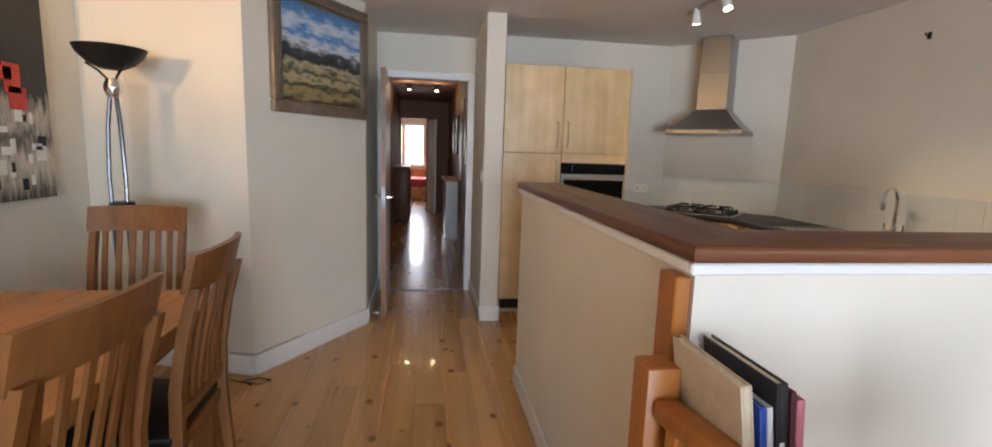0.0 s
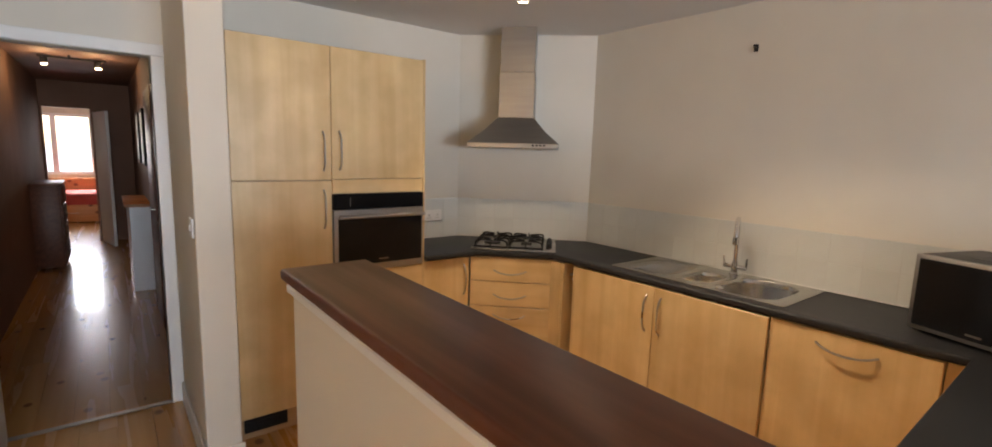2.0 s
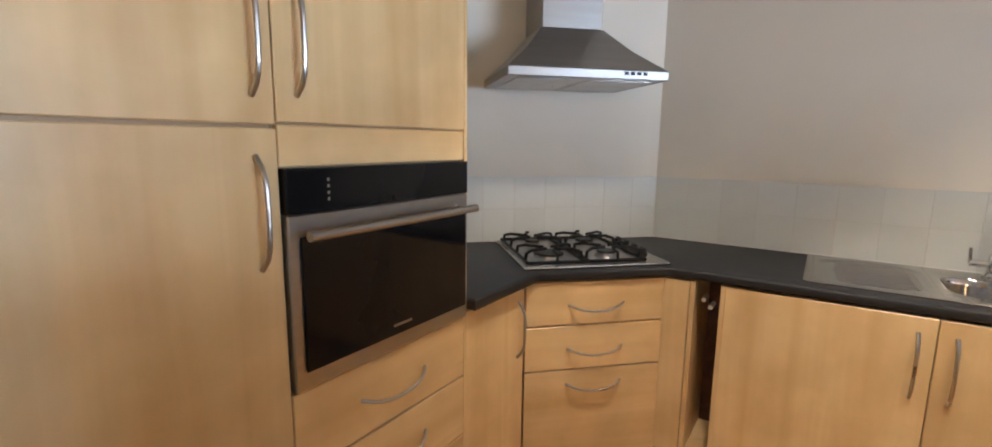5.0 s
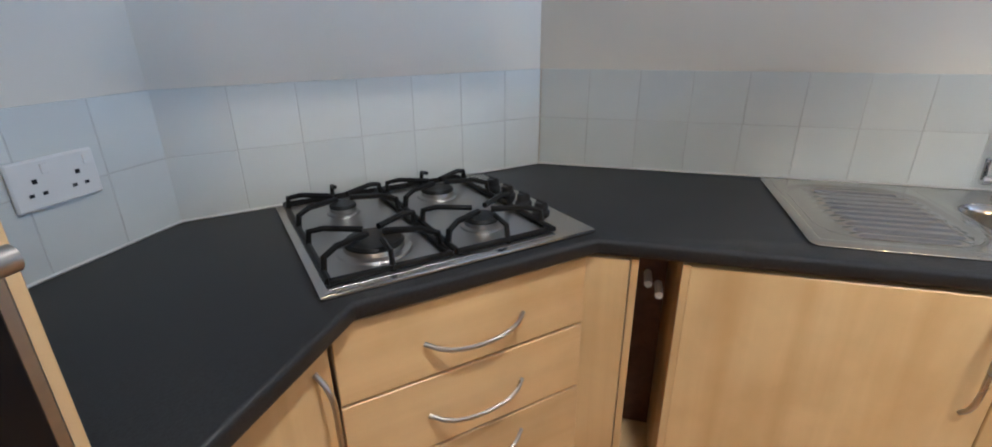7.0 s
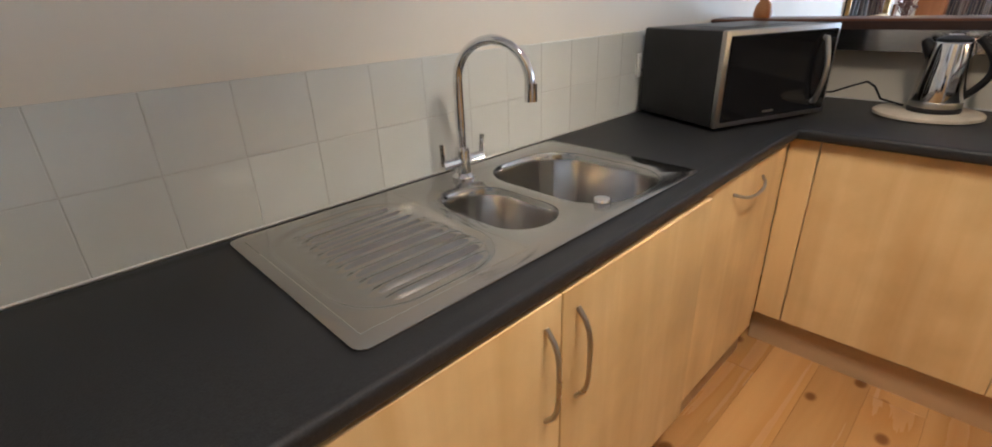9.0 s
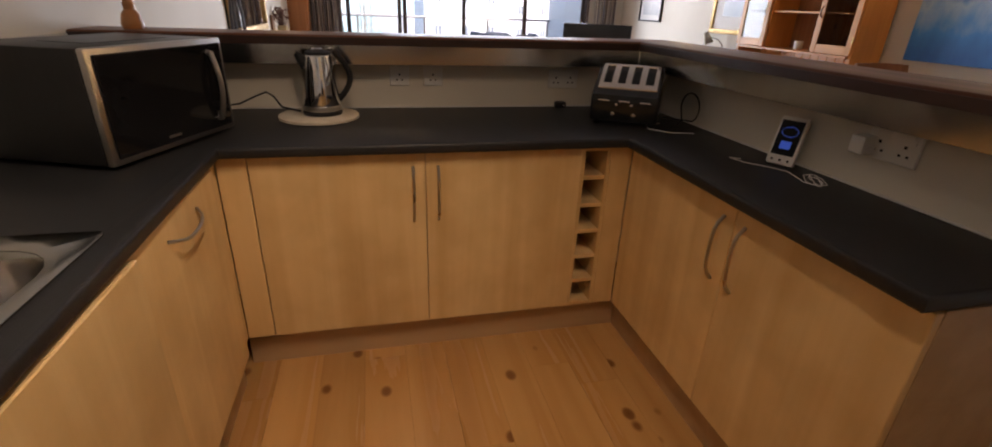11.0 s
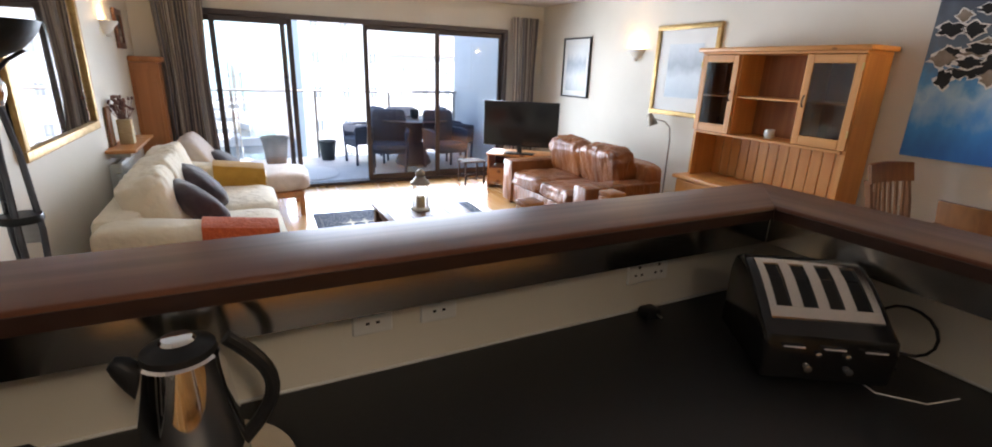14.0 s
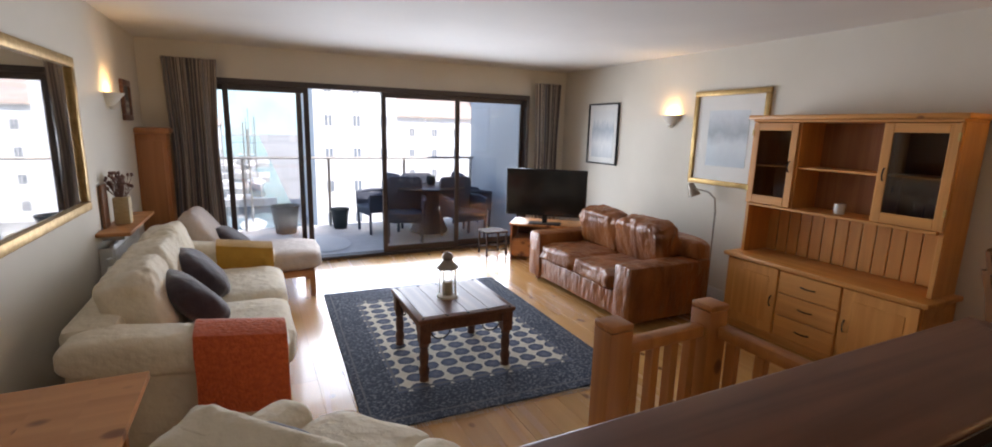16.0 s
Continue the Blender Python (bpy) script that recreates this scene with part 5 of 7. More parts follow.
part("nozzle", tube([e + Vector((0, 0, 0.01)), e + Vector((0, 0, -0.03))], 0.0145, 12), M_CHROME, tap)
for s in (-1, 1):
    part("valve", tube([(3.475, 3.40, 0.965), (3.475, 3.40 + s * 0.065, 0.965)], 0.0125, 10), M_CHROME, tap)
    part("lever", tube([(3.475, 3.40 + s * 0.062, 0.965), (3.472, 3.40 + s * 0.066, 1.02)], 0.006, 8), M_CHROME, tap)

# ---- hob ----
hob = thing("gas_hob", (2.991, 4.762, 0.910), "stainless steel four burner gas hob with black pan supports", "hob", turn=DIAG)
bm = box(-0.29, 0.29, -0.255, 0.255, 0.0, 0.012, 0.005)
part("plate", bm, M_SINK, hob)
part("well", box(-0.272, 0.195, -0.24, 0.24, 0.0122, 0.0135, 0.001), M_STEEL, hob)
for bx, by, r in ((-0.155, -0.115, 0.060), (-0.155, 0.125, 0.031), (0.085, -0.115, 0.039), (0.085, 0.125, 0.042)):
    bu = part("burner", lathe([(r * 1.25, 0.0135), (r * 1.2, 0.017), (r, 0.020), (r * 0.96, 0.028), (0, 0.028)], bx, by, 24), M_STEEL, hob, "round steel gas burner")
    part("burner_cap", lathe([(r * 0.98, 0.0285), (r, 0.032), (r * 0.9, 0.037), (0, 0.038)], bx, by, 24), M_IRON, bu, "black burner cap")
for cx in (-0.155, 0.085):
    sup = part("pan_support", tube([(cx - 0.112, -0.225, 0.02), (cx + 0.112, -0.225, 0.02), (cx + 0.112, 0.235, 0.02), (cx - 0.112, 0.235, 0.02), (cx - 0.112, -0.225, 0.02)], 0.0072, 8), M_IRON, hob, "black iron pan support")
    for by in (-0.115, 0.125):
        for a in (45, 135, 225, 315):
            ca, sa = math.cos(radians(a)), math.sin(radians(a))
            ex, ey = cx + 0.112 * (1 if ca > 0 else -1), by + 0.095 * sa
            part("arm", tube([(ex, ey, 0.02), (ex - 0.004 * (1 if ca > 0 else -1), ey, 0.048), (ex - 0.03 * (1 if ca > 0 else -1), ey * 0.75 + by * 0.25, 0.056), (cx + 0.022 * ca, by + 0.02 * sa, 0.053)], 0.0066, 6), M_IRON, sup)
    for y in (-0.225, 0.235):
        part("foot", tube([(cx, y, 0.0136), (cx, y, 0.021)], 0.007, 6), M_IRON, sup)
    part("prong", tube([(cx, 0.235, 0.02), (cx, 0.225, 0.052), (cx, 0.19, 0.058)], 0.0055, 6), M_IRON, sup)
    part("prong", tube([(cx, -0.225, 0.02), (cx, -0.22, 0.05), (cx, -0.175, 0.056)], 0.0055, 6), M_IRON, sup)
for i in range(4):
    y = -0.115 + i * 0.075
    k = part("knob", lathe([(0.021, 0.012), (0.021, 0.018), (0.017, 0.022), (0.016, 0.036), (0.013, 0.039), (0, 0.039)], 0.243, y, 20), M_BLACK, hob, "black control knob")
    part("grip", box(0.238, 0.248, y - 0.017, y + 0.017, 0.030, 0.043, 0.002), M_BLACK, k)

# ---- hood ----
hood = thing("cooker_hood", (3.180, 4.998, 1.60), "stainless steel chimney cooker hood above the hob", "cooker hood", turn=DIAG)
part("rim", box(-0.31, 0.31, -0.47, -0.002, 0.0, 0.034, 0.003), M_STEEL, hood)
bm = bmesh.new()
lo = [bm.verts.new(p) for p in ((-0.308, -0.468, 0.035), (0.308, -0.468, 0.035), (0.308, -0.002, 0.035), (-0.308, -0.002, 0.035))]
mi = [bm.verts.new(p) for p in ((-0.212, -0.358, 0.120), (0.212, -0.358, 0.120), (0.212, -0.002, 0.120), (-0.212, -0.002, 0.120))]
hi = [bm.verts.new(p) for p in ((-0.13, -0.26, 0.215), (0.13, -0.26, 0.215), (0.13, -0.002, 0.215), (-0.13, -0.002, 0.215))]
for a, b in ((lo, mi), (mi, hi)):
    for k in range(4):
        bm.faces.new((a[k], a[(k + 1) % 4], b[(k + 1) % 4], b[k]))
bm.faces.new(lo[::-1])
bm.faces.new(hi)
part("canopy", bm, M_STEEL, hood)
part("chimney", box(-0.125, 0.125, -0.255, -0.002, 0.216, 0.53, 0.002), M_STEEL, hood)
part("chimney_upper", box(-0.121, 0.121, -0.251, -0.002, 0.531, CEIL - 1.602, 0.002), M_STEEL, hood)
for x in (-0.14, 0.14):
    part("filter", box(x - 0.125, x + 0.125, -0.43, -0.05, -0.004, -0.0005, 0.001), M_HANDLE, hood, "mesh grease filter")
for i in range(4):
    part("button", box(0.13 + i * 0.025, 0.147 + i * 0.025, -0.473, -0.4705, 0.016, 0.028, 0.001), M_BLACK, hood)

# ---- sockets and switches ----
def socket(name, base, turn, double, label):
    """Own axes: x along the wall, -y out of it."""
    t = thing(name, base, label, "socket", "wall sockets", turn=turn)
    w = 0.073 if double else 0.043
    part("plate", box(-w, w, -0.010, 0.0, -0.043, 0.043, 0.003), M_WHITEPL, t)
    for cx in ((-0.036, 0.036) if double else (0.0,)):
        part("pin_hole", box(cx - 0.004, cx + 0.004, -0.0108, -0.0102, 0.002, 0.010, 0), M_BLACK, t)
        for s in (-1, 1):
            part("pin_hole", box(cx + s * 0.011 - 0.004, cx + s * 0.011 + 0.004, -0.0108, -0.0102, -0.020, -0.014, 0), M_BLACK, t)
        part("rocker", box(cx + 0.014, cx + 0.026, -0.014, -0.0102, 0.016, 0.034, 0.001), M_WHITEPL, t)
    return t


socket("double_socket", (2.62, YB - 0.009, 1.08), 0, True, "white double socket on the tiles beside the hob")
socket("fused_switch", (XE - 0.009, 2.394, 1.087), -90, False, "white single socket on the tiles above the microwave")
socket("single_socket", (2.409, 1.681, 1.05), 180, False, "white single socket under the breakfast bar")
socket("single_socket", (2.259, 1.681, 1.05), 180, False, "white single socket under the breakfast bar")
socket("double_socket", (1.634, 1.681, 1.04), 180, True, "white double socket beside the toaster")
socket("double_socket", (1.181, 3.0, 1.046), 90, True, "white double socket on the bar wall")
sw2 = thing("light_switch", (0.979, 4.66, 1.19), "white light switch on the end of the short wall", "light switch", turn=90)
part("plate", box(-0.043, 0.043, 0.0, 0.010, -0.043, 0.043, 0.003), M_WHITEPL, sw2)
part("rocker", box(-0.008, 0.008, 0.0102, 0.015, -0.014, 0.014, 0.002), M_WHITEPL, sw2)
pl = thing("plug_adapter", (1.20, 2.935, 1.02), "white phone charger plugged beside the socket", "plug")
part("body", box(1.181, 1.235, 2.912, 2.956, 1.012, 1.062, 0.005), M_WHITEPL, pl)
pb = thing("black_plug", (1.655, 1.73, 0.911), "small black mains plug lying on the worktop", "plug")
part("body", box(1.63, 1.68, 1.71, 1.755, 0.911, 0.941, 0.008), M_BLACK, pb)
part("pin", box(1.645, 1.651, 1.756, 1.775, 0.925, 0.93, 0.001), M_HANDLE, pb)
hk = thing("wall_hook", (XE - 0.01, 3.452, 2.18), "small dark hook fixed high on the kitchen wall", "hook")
part("plate", box(XE - 0.008, XE - 0.001, 3.44, 3.464, 2.165, 2.205, 0.002), M_BLACK, hk)
part("prong", tube([(XE - 0.008, 3.452, 2.19), (XE - 0.03, 3.452, 2.185), (XE - 0.035, 3.452, 2.2)], 0.004), M_BLACK, hk)

# ---- small appliances ----
mw = thing("microwave_oven", (3.20, 2.56, 0.910), "black microwave oven with silver door frame and curved handle", "microwave", turn=-110.8)
part("case", box(0.0, 0.52, 0.022, 0.38, 0.012, 0.312, 0.008), M_BLACK, mw)
part("front_frame", box(0.0, 0.52, 0.0, 0.0215, 0.012, 0.312, 0.006), M_STEEL, mw, "silver front surround")
part("door_glass", box(0.018, 0.502, -0.006, -0.0003, 0.030, 0.296, 0.003), M_BLACKGLASS, mw, "black glass door")
part("handle", bow((0.435, -0.006, 0.06), (0.435, -0.006, 0.27), (0, -0.03, 0), 0.009), M_STEEL, mw, "curved steel handle")
part("badge", box(0.20, 0.25, -0.0075, -0.0063, 0.045, 0.052, 0), M_HANDLE, mw)
for x in (0.05, 0.47):
    for y in (0.05, 0.33):
        part("foot", lathe([(0.014, 0), (0.012, 0.012)], x, y, 10), M_BLACK, mw)
part("vent", box(0.12, 0.4, 0.1, 0.25, 0.3122, 0.3135, 0), M_BLACK, mw)

tv_ = thing("trivet", (2.742, 1.896, 0.910), "round pale wooden board under the kettle", "board")
part("board", lathe([(0.0, 0.9105), (0.145, 0.9105), (0.155, 0.914), (0.155, 0.924), (0.149, 0.928), (0.0, 0.928)], 2.742, 1.896, 48), M_STONE, tv_)
kt = thing("kettle", (2.728, 1.890, 0.928), "polished steel jug kettle with black handle", "kettle", turn=0)
part("power_base", lathe([(0.0, 0.0), (0.082, 0.0), (0.084, 0.010), (0.078, 0.016), (0.0, 0.016)], seg=32), M_BLACK, kt)
part("jug", lathe([(0.0, 0.017), (0.079, 0.017), (0.080, 0.03), (0.074, 0.11), (0.064, 0.19), (0.057, 0.228), (0.053, 0.232)], seg=40), M_CHROME, kt, "polished steel jug")
ld = part("lid", lathe([(0.0, 0.233), (0.054, 0.233), (0.052, 0.242), (0.03, 0.251), (0.0, 0.253)], seg=32), M_BLACK, kt, "black lid")
part("lid_cap", lathe([(0.0, 0.2535), (0.026, 0.2535), (0.022, 0.259), (0.0, 0.260)], seg=24), M_CHROME, ld)
part("base_band", lathe([(0.0805, 0.018), (0.082, 0.022), (0.082, 0.034), (0.0800, 0.038)], seg=40, close=False), M_STEEL, kt)
part("spout", tube([(0.050, 0, 0.178), (0.062, 0, 0.205), (0.078, 0, 0.228), (0.088, 0, 0.236)], 0.02, 12, radii=[0.018, 0.021, 0.017, 0.010]), M_BLACK, kt, "black spout")
hp = []
for i in range(13):
    hp.append((-0.052 - 0.075 * math.sin(math.pi * (0.06 + 0.9 * i / 12)), 0.0, 0.245 - 0.20 * i / 12))
part("handle", tube(hp, 0.0125, 10), M_BLACK, kt, "black looped handle")
kt.matrix_basis = kt.matrix_basis @ Matrix.Diagonal((0.91, 0.91, 0.975, 1.0))
kc = thing("kettle_cable", (2.95, 1.80, 0.911), "black kettle flex running behind the microwave", "cable")
part("flex", tube([(2.815, 1.87, 0.934), (2.89, 1.84, 0.945), (2.92, 1.82, 0.985), (2.95, 1.80, 0.998), (3.0, 1.765, 0.975), (3.07, 1.735, 0.94), (3.2, 1.71, 0.918)], 0.004, 6), M_BLACK, kc)

to = thing("toaster", (1.462, 2.032, 0.910), "black four slice toaster with chrome top", "toaster", turn=147)
# own axes: front towards -y
PROF = [(-0.126, 0.018), (-0.134, 0.095), (-0.127, 0.124), (-0.090, 0.146), (-0.052, 0.174), (0.0, 0.206), (0.046, 0.225), (0.085, 0.229), (0.118, 0.214), (0.134, 0.180), (0.138, 0.018)]
bm = bmesh.new()
f = bm.faces.new([bm.verts.new((-0.138, y, z)) for y, z in PROF])
r = bmesh.ops.extrude_face_region(bm, geom=[f])
bmesh.ops.translate(bm, verts=[v for v in r["geom"] if isinstance(v, bmesh.types.BMVert)], vec=(0.276, 0, 0))
bmesh.ops.bevel(bm, geom=[e for e in bm.edges if abs(e.verts[0].co.x - e.verts[1].co.x) < 1e-6], offset=0.013, segments=3, affect="EDGES", profile=0.5)
part("body", bm, M_GLOSSBLACK, to)


def toaster_strip(x0, x1, y0, y1, rise=0.0045):
    """A bent metal strip that follows the toaster's domed top."""
    bm = bmesh.new()
    rows = []
    for i in range(9):
        y = y0 + (y1 - y0) * i / 8
        k = max(n for n in range(len(PROF) - 1) if PROF[n][0] <= y + 1e-6 and 2 <= n <= 6)
        (ya, za), (yb, zb) = PROF[k], PROF[k + 1]
        z = za + (zb - za) * (y - ya) / (yb - ya)
        rows.append([bm.verts.new((x, y, h)) for x, h in ((x0, z - 0.002), (x1, z - 0.002), (x1, z + rise), (x0, z + rise))])
    for a, b in zip(rows, rows[1:]):
        for q in range(4):
            bm.faces.new((a[q], a[(q + 1) % 4], b[(q + 1) % 4], b[q]))
    bm.faces.new(rows[0][::-1])
    bm.faces.new(rows[-1])
    return bm


tp = part("top_plate", toaster_strip(-0.118, 0.118, -0.092, -0.070), M_TOASTER, to, "brushed steel top plate")
part("back_bar", toaster_strip(-0.118, 0.118, 0.038, 0.056), M_TOASTER, tp)
for x0, x1 in ((-0.118, -0.102), (-0.068, -0.044), (-0.012, 0.012), (0.044, 0.068), (0.102, 0.118)):
    part("slot_bar", toaster_strip(x0, x1, -0.0698, 0.0378), M_TOASTER, tp)
for x0 in (-0.102, -0.044, 0.012, 0.068):
    part("slot", toaster_strip(x0 + 0.004, x0 + 0.030, -0.066, 0.034, 0.0004), M_IRON, tp, "dark bread slot")
for x in (-0.082, 0.0, 0.082):
    part("lever_plate", box(x - 0.023, x + 0.023, -0.144, -0.131, 0.100, 0.106, 0.002), M_CHROME, to)
for x in (-0.03, 0.03):
    part("dial", spun(lathe([(0.006, 0), (0.006, 0.008), (0.0, 0.010)], seg=16), pose(x, -0.133, 0.088, 90)), M_CHROME, to)
for x in (-0.042, 0.042):
    part("button", spun(lathe([(0.008, 0), (0.008, 0.008), (0, 0.009)], seg=12), pose(x, -0.130, 0.05, 90)), M_CHROME, to)
for x in (-0.11, 0.11):
    for y in (-0.09, 0.09):
        part("foot", lathe([(0.012, 0), (0.012, 0.02)], x, y, 10), M_GLOSSBLACK, to)
tc = thing("toaster_cable", (1.27, 2.2, 0.911), "black toaster flex looping against the wall", "cable")
lp = [(1.30, 2.06, 0.93)]
for i in range(13):
    a = radians(-60 + 270 * i / 12)
    lp.append((1.225, 2.14 + 0.065 * math.cos(a), 0.985 + 0.06 * math.sin(a)))
lp += [(1.24, 2.12, 0.925), (1.30, 2.17, 0.915)]
part("flex", tube(lp, 0.0038, 6), M_BLACK, tc)
ph = thing("intercom_handset", (1.262, 2.72, 0.910), "white handheld device with a glowing blue screen leaning on the wall", "handset", turn=118)
tilt = pose(0, 0, 0.003, -20)
part("shell", spun(box(-0.042, 0.042, -0.012, 0.012, 0.0, 0.155, 0.006), tilt), M_WHITEPL, ph)
part("screen", spun(box(-0.034, 0.034, -0.0135, -0.0122, 0.03, 0.142, 0.0), tilt), M_BLACKGLASS, ph, "dark display")
ringp = [(0.024 * math.cos(radians(a)), -0.0142, 0.105 + 0.016 * math.sin(radians(a))) for a in range(0, 361, 20)]
part("icon_ring", spun(tube(ringp, 0.0010, 5), tilt), M_SCREEN_BLUE, ph)
part("icon_bar", spun(box(-0.016, 0.016, -0.0142, -0.0136, 0.05, 0.075, 0), tilt), M_SCREEN_BLUE, ph)
for x in (-0.024, 0.0, 0.024):
    part("port", spun(lathe([(0.004, 0), (0.004, 0.002)], seg=10), tilt @ pose(x, -0.0115, 0.014, 90)), M_BLACK, ph)
wc = thing("white_cable", (1.30, 2.8, 0.911), "thin white charging lead lying in a tangle", "cable")
random.seed(9)
lp = [(1.34, 2.64, 0.9125), (1.37, 2.62, 0.9125), (1.36, 2.68, 0.9125), (1.31, 2.74, 0.9125), (1.29, 2.79, 0.9135)]
for i in range(26):
    a = i * 0.75
    lp.append((1.285 + 0.035 * math.cos(a) * (1 + 0.3 * math.sin(i * 1.7)), 2.885 + 0.05 * math.sin(a * 1.13), 0.913 + 0.006 * abs(math.sin(i * 0.9))))
part("lead", tube(lp, 0.0014, 5), M_WHITEPL, wc)
wc2 = thing("white_cable", (1.33, 2.2, 0.911), "thin white lead curling beside the toaster", "cable")
part("lead", tube([(1.33, 2.10, 0.9125), (1.42, 2.14, 0.9125), (1.44, 2.2, 0.9125), (1.38, 2.27, 0.9125), (1.29, 2.29, 0.9125)], 0.0018, 5), M_WHITEPL, wc2)
# ornament on the bar beside the wall
on = thing("wooden_ornament", (3.40, 1.72, 1.222), "small turned wooden ornament on the bar", "ornament")
part("body", lathe([(0.0, 1.2225), (0.034, 1.2225), (0.038, 1.24), (0.03, 1.275), (0.018, 1.29), (0.02, 1.31), (0.012, 1.33), (0.0, 1.335)], 3.40, 1.72, 20), M_PINE, on)

# ---- kitchen spotlights on the ceiling ----
sb = thing("spotlight_bar", (2.34, 3.7, 2.40), "white ceiling spotlight bar with three lit heads", "ceiling light")
part("bar", tube([(2.36, 3.25, 2.405), (2.36, 4.15, 2.405)], 0.011, 10), M_STEEL, sb)
part("rose", lathe([(0.05, CEIL - 0.001), (0.05, CEIL - 0.02), (0.012, CEIL - 0.03)], 2.36, 3.7, 24), M_STEEL, sb)
for y, aim, beam in ((4.03, (2.76, 4.56, 0.5), 1.40), (3.70, (2.60, 2.75, 0.0), 1.80), (3.37, (3.00, 2.85, 0.2), 1.60)):
    d = (Vector(aim) - Vector((2.36, y, 2.36))).normalized()
    c = Vector((2.36, y, 2.385))
    hd = part("spot_head", tube([c - d * 0.03, c, c + d * 0.05, c + d * 0.075], 0.03, 14, radii=[0.014, 0.024, 0.030, 0.031]), M_WHITEPL, sb, "white conical spot head")
    part("bulb", tube([c + d * 0.0755, c + d * 0.079], 0.025, 14), M_BULB, hd)
    lamp("kitchen_spot", "SPOT", look(c + d * 0.09, aim), SPOT_POWER, (1.0, 0.83, 0.61), 0.05, spot=beam)

# ---- stair rail, ledge and books beside the bar ----
nw = thing("newel_post", (1.066, 1.65, 0.11), "tall varnished pine newel post fixed at the bar corner", "newel post")
part("post", box(1.048, 1.084, 1.612, 1.69, 0.111, 1.150, 0.004), M_NEWEL, nw)
nw = thing("newel_post", (1.01, 1.59, 0), "short varnished pine newel post beside the bar", "newel post")
part("post", box(0.975, 1.047, 1.555, 1.63, 0.0, 0.975, 0.006), M_NEWEL, nw)
for x, y, h in ((1.105, 0.883, 1.035), (1.560, 0.898, 1.035)):
    nw = thing("newel_post", (x, y, 0), "square varnished pine newel post of the stair rail", "newel post", "stair rail newels")
    part("post", box(x - 0.045, x + 0.045, y - 0.045, y + 0.045, 0.0, h - 0.03, 0.005), M_NEWEL, nw)
    part("cap", box(x - 0.047, x + 0.047, y - 0.047, y + 0.047, h - 0.029, h - 0.004, 0.009), M_NEWEL, nw)


def balustrade(a, b, n, label, top=0.955, rise=0.0):
    t = thing("balustrade", ((a[0] + b[0]) / 2, (a[1] + b[1]) / 2, 0), label, "stair rail")
    d = plane_dir(a, b)
    ang = math.degrees(math.atan2(d.y, d.x))
    ln = (Vector(b) - Vector(a)).length
    m = pose(a[0], a[1], 0, 0, 0, ang)
    bm = box(0, ln, -0.028, 0.028, top - 0.045, top, 0.012)
    for v in bm.verts:
        v.co.z += rise * v.co.x / ln
    part("handrail", spun(bm, m), M_NEWEL, t)
    part("base_rail", spun(box(0, ln, -0.03, 0.03, 0.0, 0.05, 0.005), m), M_NEWEL, t)
    for i in range(n):
        x = (i + 0.5) * ln / n
        part("baluster", spun(box(x - 0.018, x + 0.018, -0.018, 0.018, 0.051, top - 0.046 + rise * x / ln, 0.003), m), M_NEWEL, t)


balustrade((1.152, 0.885), (1.513, 0.896), 4, "pine stair balustrade with square balusters")
balustrade((1.012, 1.553), (1.092, 0.93), 6, "pine stair balustrade running to the bar corner", 0.915, 0.04)
lg = thing("stair_ledge", (2.0, 1.5, 0), "boxed white ledge with a pine top against the bar wall", "ledge")
part("box", box(1.12, 3.0, 1.37, 1.603, 0.0, 0.685, 0.003), M_TRIM, lg)
part("top", box(1.118, 3.01, 1.345, 1.6035, 0.686, 0.712, 0.005), M_PINE, lg)


def book(x, w, h, depth, key, lean, label, bars=False):
    t = thing("book", (x, 1.36, 0.712), label, "book", "books on the ledge", turn=0)
    m = pose(0, 0, 0, 0, lean, 0)
    c = M_CLOTH_BOOK[key]
    part("cover", spun(box(0, 0.004, 0.0, depth, 0, h, 0.001), m), c, t)
    part("cover", spun(box(w - 0.004, w, 0.0, depth, 0, h, 0.001), m), c, t)
    sp = part("spine", spun(box(0.0042, w - 0.0042, 0.0, 0.005, 0, h, 0.0015), m), c, t)
    part("pages", spun(box(0.0045, w - 0.0045, 0.006, depth - 0.006, 0.004, h - 0.004, 0), m), M_PAGES, t)
    if bars:
        for i in range(9):
            part("lettering", spun(box(w * 0.3, w * 0.7, -0.0012, -0.0003, 0.03 + i * 0.022, 0.044 + i * 0.022, 0), m), M_WHITEPL, sp)


book(1.086, 0.021, 0.325, 0.225, "cream", -9, "large cream book leaning on the others on the ledge")
book(1.109, 0.013, 0.285, 0.21, "blue", -7, "bright blue book on the ledge")
book(1.123, 0.010, 0.285, 0.21, "white", -7, "thin white book on the ledge")
book(1.134, 0.021, 0.325, 0.22, "black", -6, "black book with white spine lettering on the ledge", True)
book(1.156, 0.009, 0.31, 0.215, "maroon", -5, "thin maroon book on the ledge")
book(1.167, 0.015, 0.295, 0.20, "pink", -5, "pink book at the end of the ledge row")

# ---- dining table and chairs ----
tb = thing("dining_table", (-0.77, 2.15, 0), "oak dining table with plank top and square legs", "dining table")
for i in range(6):
    x0 = -1.20 + i * 0.145
    part("top_board", box(x0 + 0.0008, x0 + 0.1442, 1.36, 2.94, 0.722, 0.752, 0.003), M_OAK_Y, tb)
for a in (-1.12, -0.41):
    part("apron", box(a - 0.012, a + 0.012, 1.5, 2.8, 0.63, 0.7215, 0.002), M_OAK_Y, tb)
for b in (1.46, 2.84):
    part("apron", box(-1.10, -0.43, b - 0.012, b + 0.012, 0.63, 0.7215, 0.002), M_OAK, tb)
